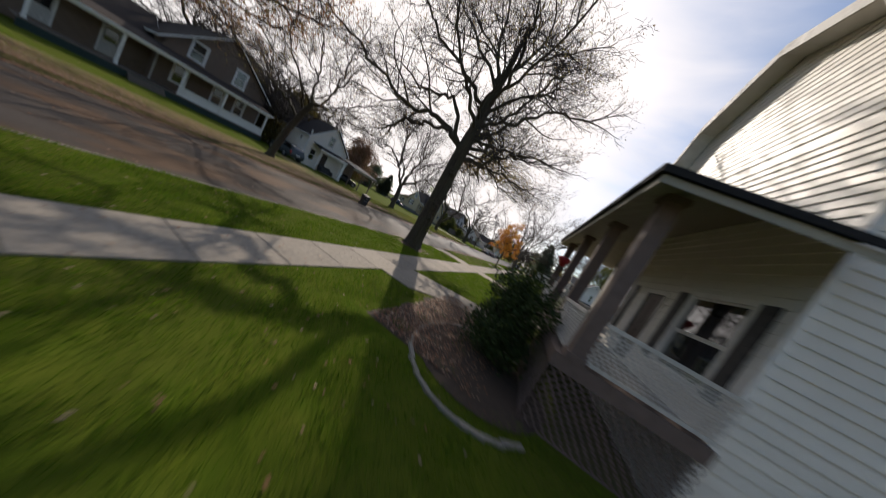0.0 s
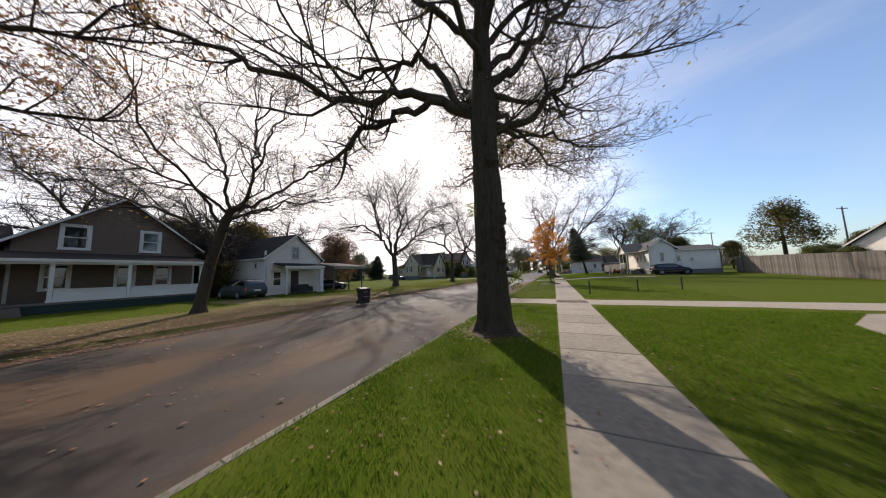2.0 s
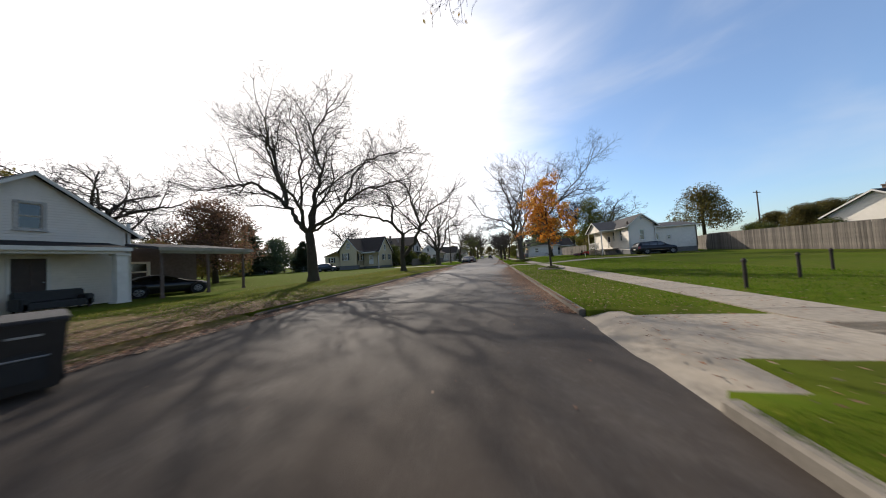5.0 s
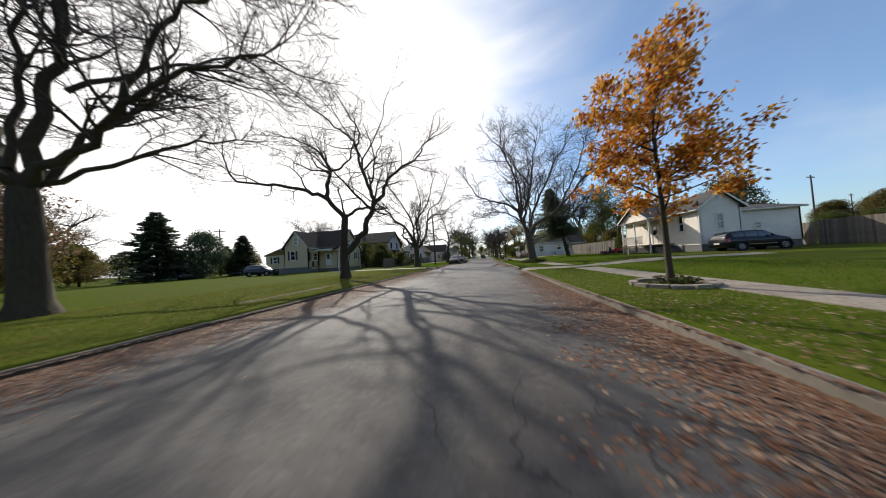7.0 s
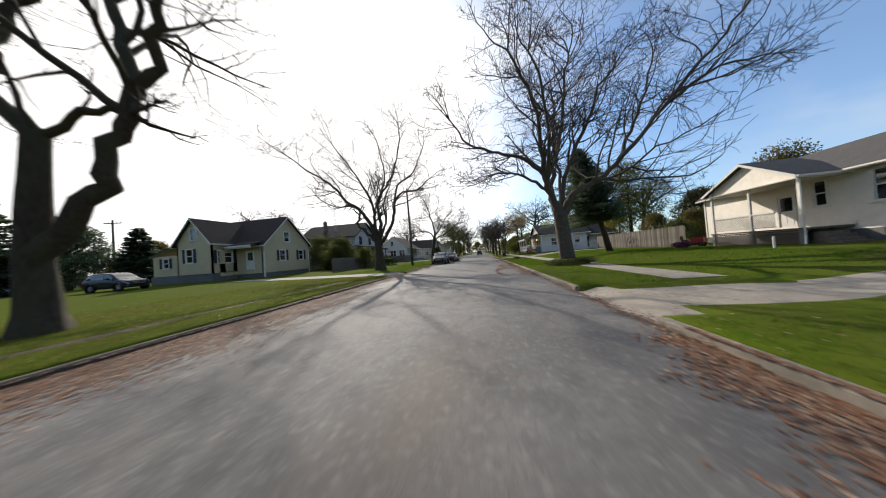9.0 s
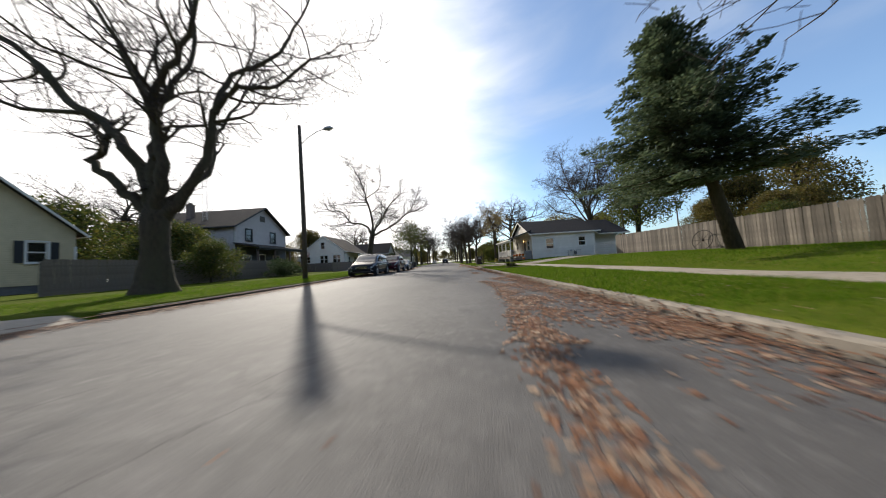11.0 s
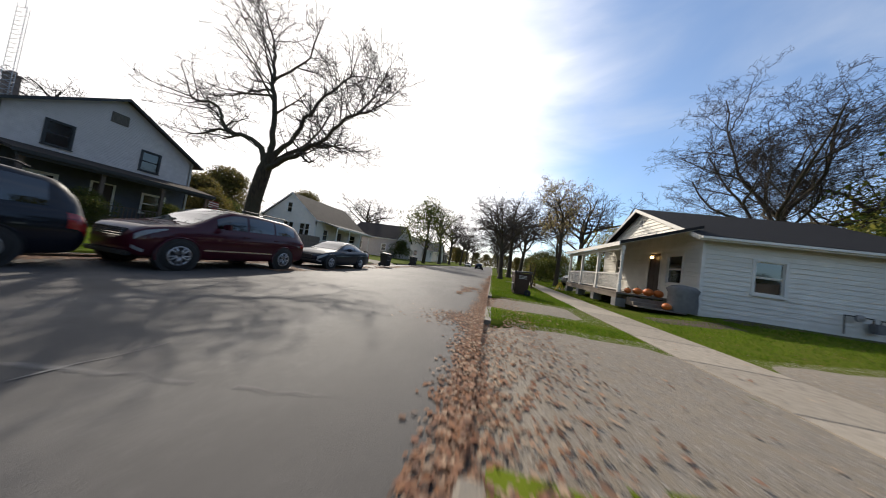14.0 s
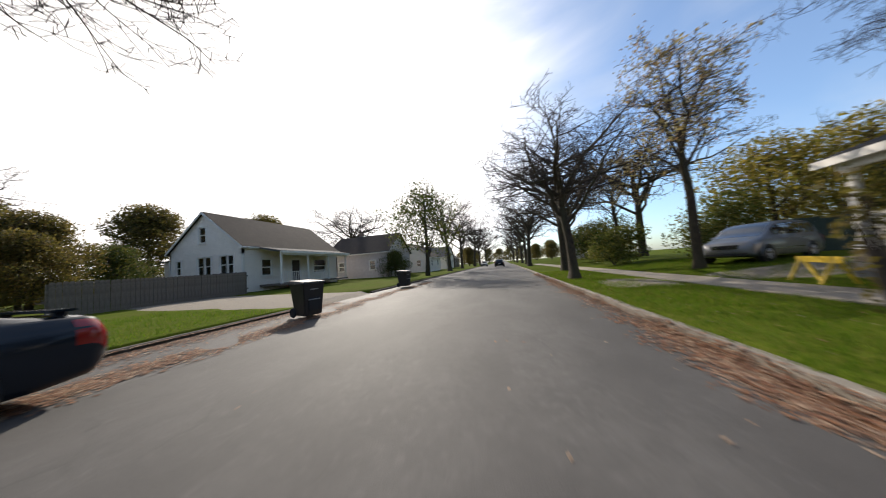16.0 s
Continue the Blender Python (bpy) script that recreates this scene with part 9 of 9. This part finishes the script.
def plain_house(at, w, d, eave, peak, turn, wallm, roofm, label, group="far houses"):
    """A far house: walls with windows and a door, roof, chimney. The gable looks along its -y."""
    t = thing("house", label, "house", (*at, gz(*at)), turn, group)
    hs = [(w * .18, w * .18 + .9, 1.1, 2.4), (w * .68, w * .68 + .9, 1.1, 2.4)]
    for fc, o, ln, gb in (("-y", (-w / 2, -d / 2, 0), w, peak - eave), ("+y", (-w / 2, d / 2, 0), w, peak - eave), ("-x", (-w / 2, -d / 2, 0), d, 0), ("+x", (w / 2, -d / 2, 0), d, 0)):
        hh = hs if fc == "-y" else [(ln * .2, ln * .2 + .9, 1.1, 2.4), (ln * .7, ln * .7 + .9, 1.1, 2.4)]
        wall(t, o, fc, ln, eave, wallm, hh, gb, z0=-.2)
        for q in hh:
            window(t, o, fc, *q)
    gable_roof(t, -w / 2, w / 2, -d / 2, d / 2, eave, peak, "y", roofm, .35)
    chimney(t, w * .1, d * .2, peak - .6, peak + .6, .6)
    return t


plain_house((-23, 126), 8, 10, 3.6, 6.4, 90, LAP_GREY, SHINGLE_BROWN, "dark-roofed grey house beyond the white one")
plain_house((-21, 142), 8, 9, 3.0, 5.8, 0, LAP_WHITE, SHINGLE, "small white house farther down the street")
plain_house((-22, 160), 9, 9, 3.4, 6.2, 90, LAP_WHITE, SHINGLE_GREY, "far white house behind street trees")
plain_house((-24, 180), 9, 9, 3.4, 6.4, 0, LAP_BROWN, SHINGLE_BROWN, "far brown house behind street trees")
plain_house((18, 160), 9, 10, 3.2, 6.0, 0, LAP_BLUE, SHINGLE, "far pale house beyond the bare trees")
plain_house((42, 50), 7, 9, 3.4, 5.6, 100, LAP_WHITE, SHINGLE, "white garage behind the long fence")
plain_house((-30, -14), 9, 9, 4.6, 7.4, 90, LAP_GREY, SHINGLE, "grey house with a white porch gable")
# unseen, added behind the start to hold light off the south wall
plain_house((16.5, -13), 10, 11, 5.6, 8.4, 90, LAP_WHITE, SHINGLE, "added white house out of view, shielding the porch house from the south")
plain_house((-66, 70), 5, 4, 2.4, 3.4, 0, LAP_WHITE, SHINGLE_GREY, "small white shed at the back of the lawn")

# ---- grass and fallen leaves ----
rng = np.random.default_rng(5)


def blades(name, x0, x1, y0, y1, per_m2, h, label, keep=None, m=None):
    """Blades of grass as thin bent triangles, in tufts."""
    n = int((x1 - x0) * (y1 - y0) * per_m2)
    x, y = rng.uniform(x0, x1, n), rng.uniform(y0, y1, n)
    if keep is not None:
        k = keep(x, y)
        x, y = x[k], y[k]
    n = len(x)
    z = ground_z(x, y) - 0.012
    a = rng.uniform(0, 2 * np.pi, n)
    hh = h * rng.uniform(0.45, 1.25, n) * (0.75 + 0.5 * np.sin(x * 2.1 + 1.3 * np.sin(y * 1.7)) ** 2)
    lean = hh * rng.uniform(0.2, 0.9, n)
    la = rng.uniform(0, 2 * np.pi, n)
    w = 0.0055 * rng.uniform(0.7, 1.5, n) * (h / 0.06) ** 0.5
    p = np.stack([x, y, z], 1)
    s = np.stack([np.cos(a) * w, np.sin(a) * w, 0 * a], 1)
    tip = p + np.stack([np.cos(la) * lean, np.sin(la) * lean, hh], 1)
    v = np.stack([p - s, p + s, tip], 1).reshape(-1, 3)
    ob = fast_mesh(name, v, np.arange(3 * n).reshape(-1, 3), m or BLADE)
    return tagged(ob, label, "grass", kind="stuff")


def clear(x, y):
    """Where no paving, bed or building covers the lawn."""
    ok = (x < 3.2) | (x > 4.82)
    ok &= ~((y > 17.8) & (y < 21.8)) & ~((y > 47.3) & (y < 51.4)) & ~((y - .12 * x > 79.95) & (y - .12 * x < 84.2)) & ~((y > 85.4) & (y < 88.6) & (x < 3.2))
    ok &= ~((x > 4.7) & (x < 16) & (y > 4.85) & (y < np.interp(x, WALK_X, WALK_Y) + 0.03))
    ok &= ~((x > 6.6 + .3 * np.sin(y * 2.7)) & (x < 9.6) & (y > 2.0) & (y < 6.2) & (np.sin(x * 5) + np.sin(y * 6 + x) > -1.2))
    ok &= ~((x > 9.3) & (y > 2.6) & (y < 11.6)) & ~((x > 5.4) & (y > 90.0) & (y < 100))
    ok &= np.hypot(x - 1.48, y - 12.04) > 0.75 + 0.3 * np.abs(np.sin(x * 9 + y * 5))
    ok &= (np.hypot((x - 1.95) / .85, (y - 75.7) / .55) > 0.6 + 0.5 * np.abs(np.sin(x * 5 + 3 * np.sin(y * 4))))
    return ok


blades("grass", 0.075, 3.25, -6, 17.9, 1350, 0.07, "short green grass on the street strip", clear)
blades("grass", 4.76, 12.5, -8, 17.9, 900, 0.075, "short lawn grass before the porch", clear)
blades("grass", 0.075, 3.25, 62, 80.2, 1300, 0.07, "street strip grass by the kerb", clear)
blades("grass", 0.075, 12, 21.7, 62, 220, 0.08, "lawn grass beside the pavement", clear)
blades("grass", 4.76, 15, 62, 90, 300, 0.08, "side lawn grass by the fence", clear)
blades("grass", 0.075, 4.8, 84.2, 91, 1100, 0.08, "strip grass with thin patches", clear)
blades("grass", 0.075, 9, 91, 112, 620, 0.08, "thin strip grass past the bungalow", clear)
blades("grass", 0.075, 9, 91, 112, 120, 0.09, "dry stalks among the strip grass", clear, DRYBLADE)
drive_gap = lambda x, y: ~((y > 60.8) & (y < 64.5)) & ~((y > 97.8) & (y < 103.8))  # noqa: E731
blades("grass", -12.6, KERB_L - 0.16, 18.8, 60, 300, 0.08, "yellowing lawn grass along the far kerb", drive_gap, DRYBLADE)
blades("grass", -12.6, KERB_L - 0.16, 60, 100, 300, 0.08, "lawn grass along the far kerb", drive_gap)
blades("grass", -18, -12.6, 18.8, 60, 220, 0.08, "yellowing lawn grass across the street", drive_gap, DRYBLADE)
blades("grass", -16, -12.6, 60, 100, 240, 0.08, "lawn grass across the street", drive_gap)
blades("grass", -16, KERB_L - 0.5, -10, 14.2, 120, 0.09, "thin verge grass among leaves", None, DRYBLADE)


def litter(name, n, x, y, z, size, label):
    """Curled leaves lying flat: each a bent diamond."""
    n = len(x)
    a = rng.uniform(0, 2 * np.pi, n)
    s = size * rng.uniform(0.5, 1.3, n)
    d = np.stack([np.cos(a), np.sin(a), rng.uniform(-.12, .12, n)], 1) * s[:, None]
    e = np.stack([-np.sin(a), np.cos(a), rng.uniform(-.1, .1, n)], 1) * (s * rng.uniform(.45, .8, n))[:, None]
    p = np.stack([x, y, z + 0.2 * size], 1)
    up = np.stack([0 * a, 0 * a, s * rng.uniform(0, .3, n)], 1)
    v = np.stack([p - d, p - e * 1.0 + up * .6, p + d + up * .3, p + e + up * .6], 1).reshape(-1, 3)
    ob = fast_mesh(name, v, np.arange(4 * n).reshape(-1, 4), LITTER)
    return tagged(ob, label, "fallen leaves", kind="stuff")


# drifts along the right gutter
n = 52000
y = rng.uniform(46, 112, n)
dens = 0.25 + 0.75 * np.sin(y * 0.35 + 0.6 * np.sin(y * 1.9)) ** 2
wide = 0.15 + 0.26 * ((y > 57) & (y < 67)) + 0.10 * ((y > 92) & (y < 104))
x = -np.abs(rng.normal(size=n)) * wide * (0.7 + 0.5 * np.sin(y * 2.3) ** 2)
k = (x > -2.2) & (rng.random(n) < dens * np.where((y > 46) & (y < 57), 0.25, 1))
heap = np.clip(1 + (x[k] - .06) / .3, 0, 1) * rng.random(k.sum()) * .10
litter("fallen_leaves", n, x[k] + .02, y[k], heap - .006 + np.where(x[k] > -.025, .06, 0), 0.033, "drift of brown leaves in the gutter")
n = 34000
y = rng.uniform(19, 47, n)
x = .06 - np.abs(rng.normal(size=n)) * np.interp(y, [19, 26, 30, 42, 47], [.15, .5, .85, .75, .25]) * (0.7 + 0.5 * np.sin(y * 2.3) ** 2)
k = (x > -2.4) & ((y < 17.9) | (y > 21.8)) & (rng.random(n) < np.interp(y, [19, 25, 30, 47], [.15, .6, 1, .7]))
litter("fallen_leaves", n, x[k], y[k], np.where(x[k] > -.02, .13, .0), 0.036, "broad maple leaves drifted along the kerb")
n = 4200
y = rng.normal(32, 7, n)
x = .2 + np.abs(rng.normal(size=n)) * 2.4
litter("fallen_leaves", n, x, y, ground_z(x, y) + .05, 0.036, "maple leaves on the lawn by the young tree")
n = 5200
x, y = 6.7 + np.abs(rng.normal(size=n)) * 1.3, rng.uniform(2.2, 7.2, n)
k = x < 9.3
litter("fallen_leaves", n, x[k], y[k], np.full(k.sum(), .17), 0.034, "russet leaves fallen in the bed beside the bush")
n = 900
x, y = rng.uniform(-9.4, -.1, n), rng.uniform(-4, 16, n)
k = np.sin(x * 1.3 + y * .7) + np.sin(y * 1.9 - x) + rng.normal(size=n) * .6 > .2
litter("fallen_leaves", n, x[k], y[k], np.full(k.sum(), .022), 0.045, "scattered leaves blown over the start of the street")
# a windrow farther out on the road
n = 3000
y = rng.uniform(57, 68, n)
x = -1.55 + 0.35 * np.sin(y * .5) + rng.normal(size=n) * .11
litter("fallen_leaves", n, x, y, np.zeros(n) + .004, 0.033, "loose band of leaves on the asphalt")
n = 1500
y = np.concatenate([rng.normal(78.25, .32, n // 2), rng.normal(73.6, .8, n // 2)])
x = np.concatenate([-.89 + .21 * (y[:n // 2] - 77.83) + rng.normal(size=n // 2) * .07, -1.0 + .06 * np.sin(y[n // 2:] * 3) + rng.normal(size=n // 2) * .12])
k = x < -.03
litter("fallen_leaves", n, x[k], y[k], np.zeros(k.sum()) + .003, 0.031, "scattered heap of leaves on the road")
n = 9000
y = np.concatenate([rng.uniform(77.2, 88.8, n * 2 // 3), rng.normal(84.3, .35, n // 3)])
x = np.where(np.arange(n) < n * 2 // 3, -.13 + .10 * np.sin(y * .8) + rng.normal(size=n) * .13, .1 - np.abs(rng.normal(size=n)) * .55)
k = (x < .3) & (rng.random(n) < .35 + .65 * np.sin(y * .55 + 1.2) ** 2)
z = np.where(x < -.02, .0, .012 + .25 * np.clip(x, 0, .6))
litter("fallen_leaves", n, x[k], y[k], z[k], 0.033, "thick drift of rusty leaves at the driveway mouth")
n = 13000
y = 61.5 + 8.0 * rng.random(n) ** 1.15
x = np.where(rng.random(n) < .55, -np.abs(rng.normal(size=n)) * .34, -1.30 + .09 * (y - 62) + .12 * np.sin(y * 2.3) + rng.normal(size=n) * .19)
k = (np.sin(x * 9 + 2.7 * y) + np.sin(5.1 * y - 3 * x) + np.sin(1.9 * y + 5 * x) + rng.normal(size=n) * .7 > -.1) & (x < -.02) & (x > -2)
litter("fallen_leaves", n, x[k], y[k], np.zeros(k.sum()) + .002, 0.031, "orange-brown drifts of leaves spread over the road edge")
n = 3400
y = rng.uniform(88.3, 95, n)
x = -.05 - np.abs(rng.normal(size=n)) * (.09 + .12 * np.sin((y - 88) * .75) ** 2)
k = (x < -.03) & (np.sin(x * 7 + 2.2 * y) + np.sin(2.7 * y) > -1.2)
litter("fallen_leaves", n, x[k], y[k], np.zeros(k.sum()) + .002, 0.033, "loose orange-brown leaves swept along the gutter")
n = 22000
y = 86 + 24 * rng.random(n) ** 1.5
x = np.interp(y, [86, 91, 96, 110], [-7.5, -7.6, -8.0, -8.4]) + .12 * np.sin(y * .6) + rng.normal(size=n) * .22
k = np.sin(y * 2.1 + x * 3) + np.sin(y * 3.7) > -1.1
litter("fallen_leaves", n, x[k], y[k], np.zeros(k.sum()) + .012, 0.036, "loose line of brown leaves along the parked cars")
n = 2500
q = rng.random(n)
y = 88.2 + 3.6 * q
x = -1.12 + .40 * q + .06 * np.sin(5 * y) + rng.normal(size=n) * (.05 + .30 * q * q)
k = (np.sin(x * 8 + 3.1 * y) + np.sin(4.3 * y) > -1.2) & (x < -.1)
litter("fallen_leaves", n, x[k], y[k], np.zeros(k.sum()) + .012, 0.033, "tongue of orange-brown leaves blown out on the asphalt")
# along the far gutter and verge
n = 56000
y = rng.uniform(-8, 100, n)
early = y < 30
x = np.where(early, KERB_L + 0.5 - np.abs(rng.normal(size=n)) * 2.2, KERB_L + np.abs(rng.normal(size=n)) * (0.45 + 0.8 * ((y > 28) & (y < 52))))
z = np.where(x < KERB_L - .15, ground_z(x, y) + .045, np.where(x < KERB_L + .1, .06, .003))
litter("fallen_leaves", n, x, y, z, 0.038, "brown leaves littering the far verge and gutter")
n = 42000
y = rng.uniform(24, 54, n)
x = KERB_L + np.abs(rng.normal(size=n)) * 1.1 * (.6 + .6 * np.sin(y * .9 + np.sin(y * 2.3)) ** 2)
litter("fallen_leaves", n, x, y, np.zeros(n) + .003, 0.031, "brown leaves spread over the far side of the road")
n = 48000
x, y = KERB_L + .7 - np.abs(rng.normal(size=n)) * 3.0, rng.uniform(-10, 24, n)
z = np.where(x < KERB_L - .1, ground_z(x, y) + .05, .01)
k = x > -17
litter("fallen_leaves", n, x[k], y[k], z[k], 0.042, "thick brown leaf fall over the far verge")
n = 9000
x = rng.uniform(8.5, 24, n)
y = 51.9 + rng.normal(size=n) * .3
k = np.sin(x * 1.7) + np.sin(y * 5 + x) > -1.1
litter("fallen_leaves", n, x[k], y[k], ground_z(x[k], y[k]) + .05, 0.028, "dry brown thatch along the edge of the side lawn")
# round the great tree's foot
n = 1400
a_, q_ = rng.uniform(0, 6.283, n), rng.uniform(.45, 1.5, n)
litter("fallen_leaves", n, 1.48 + q_ * np.cos(a_), 12.04 + q_ * np.sin(a_), np.full(n, gz(1.5, 12) + .05), 0.026, "dry leaves caught among the roots")
# thinly over lawns and road
n = 15000
x, y = rng.uniform(-9.4, 14, n), rng.uniform(-6, 112, n)
z = np.where(x > .15, ground_z(x, y) + .04, .006)
k = ((x > 0.2) | (rng.random(n) < .10)) & ~((x > 5.3) & (y > 89)) & ~((x > 9.7) & (y < 12))
litter("fallen_leaves", n, x[k], y[k], z[k], 0.03, "stray leaves over the lawns and street")
n = 6000
x, y = rng.uniform(-30, KERB_L - .2, n), rng.uniform(-6, 60, n)
k = x > -23
litter("fallen_leaves", n, x[k], y[k], ground_z(x[k], y[k]) + .03, 0.04, "stray leaves across the far lawns")
# over the gravel drive where it meets the road
n = 2300
x, y = np.abs(rng.normal(size=n)) * .6, rng.uniform(80.3, 88.2, n)
litter("fallen_leaves", n, x, y, np.where(x < .6, .03 + .2 * x, .16), 0.03, "dry leaves on the gravel by the road")
n = 5000
x = np.abs(rng.normal(size=n)) * 2.2
y = 79.85 + .12 * x + rng.normal(size=n) * .16
litter("fallen_leaves", n, x, y, np.where(x < .15, .04, ground_z(x, y) + .05), 0.03, "rusty leaves caught along the edge of the gravel drive")
# wood chips on the bare patch
n = 3000
a_, q_ = rng.uniform(0, 6.283, n), rng.random(n) ** .6
litter("wood_chips", n, 1.95 + .85 * q_ * np.cos(a_), 75.7 + .55 * q_ * np.sin(a_), np.full(n, gz(1.9, 75.6) + .05), 0.016, "scattered wood chips and dry stalks on the bare patch")


def pebbles(name, n, x, y, z, size, label):
    """Loose stones: squashed eight-sided lumps."""
    n = len(x)
    s = size * rng.uniform(.5, 1.5, n)
    P = np.stack([x, y, z], 1)
    ax = np.array([(1, 0, 0), (0, 1, 0), (-1, 0, 0), (0, -1, 0), (0, 0, .6), (0, 0, -.6)], float)
    a = rng.uniform(0, 6.283, n)
    R = np.stack([np.stack([np.cos(a), -np.sin(a), 0 * a], 1), np.stack([np.sin(a), np.cos(a), 0 * a], 1), np.stack([0 * a, 0 * a, 1 + 0 * a], 1)], 1)
    v = P[:, None, :] + np.einsum("nij,kj->nki", R, ax) * (s[:, None, None] * rng.uniform(.6, 1.2, (n, 6, 1)))
    f = np.array([(0, 1, 4), (1, 2, 4), (2, 3, 4), (3, 0, 4)])
    f = (np.arange(n)[:, None, None] * 6 + f[None]).reshape(-1, 3)
    ob = fast_mesh(name, v.reshape(-1, 3), f, PEBBLE)
    return tagged(ob, label, "gravel", kind="stuff")


n = 36000
x, y = rng.uniform(-.05, 9.0, n), np.concatenate([rng.uniform(80.1, 84.1, n * 2 // 3), rng.uniform(85.6, 88.4, n - n * 2 // 3)])
y[:n * 2 // 3] += .12 * np.maximum(x[:n * 2 // 3], 0)
k = ((np.arange(n) < n * 2 // 3) | (x < 3.1)) & ((x < 3.22) | (x > 4.8))
h_ = np.where(x < .6, -.03 + (ground_z(x, y) + .03) * np.clip(x, 0, .6) / .6, ground_z(x, y)) + .032
pebbles("loose_gravel", n, x[k], y[k], h_[k], .0085, "loose grey and tan stones on the driveways")
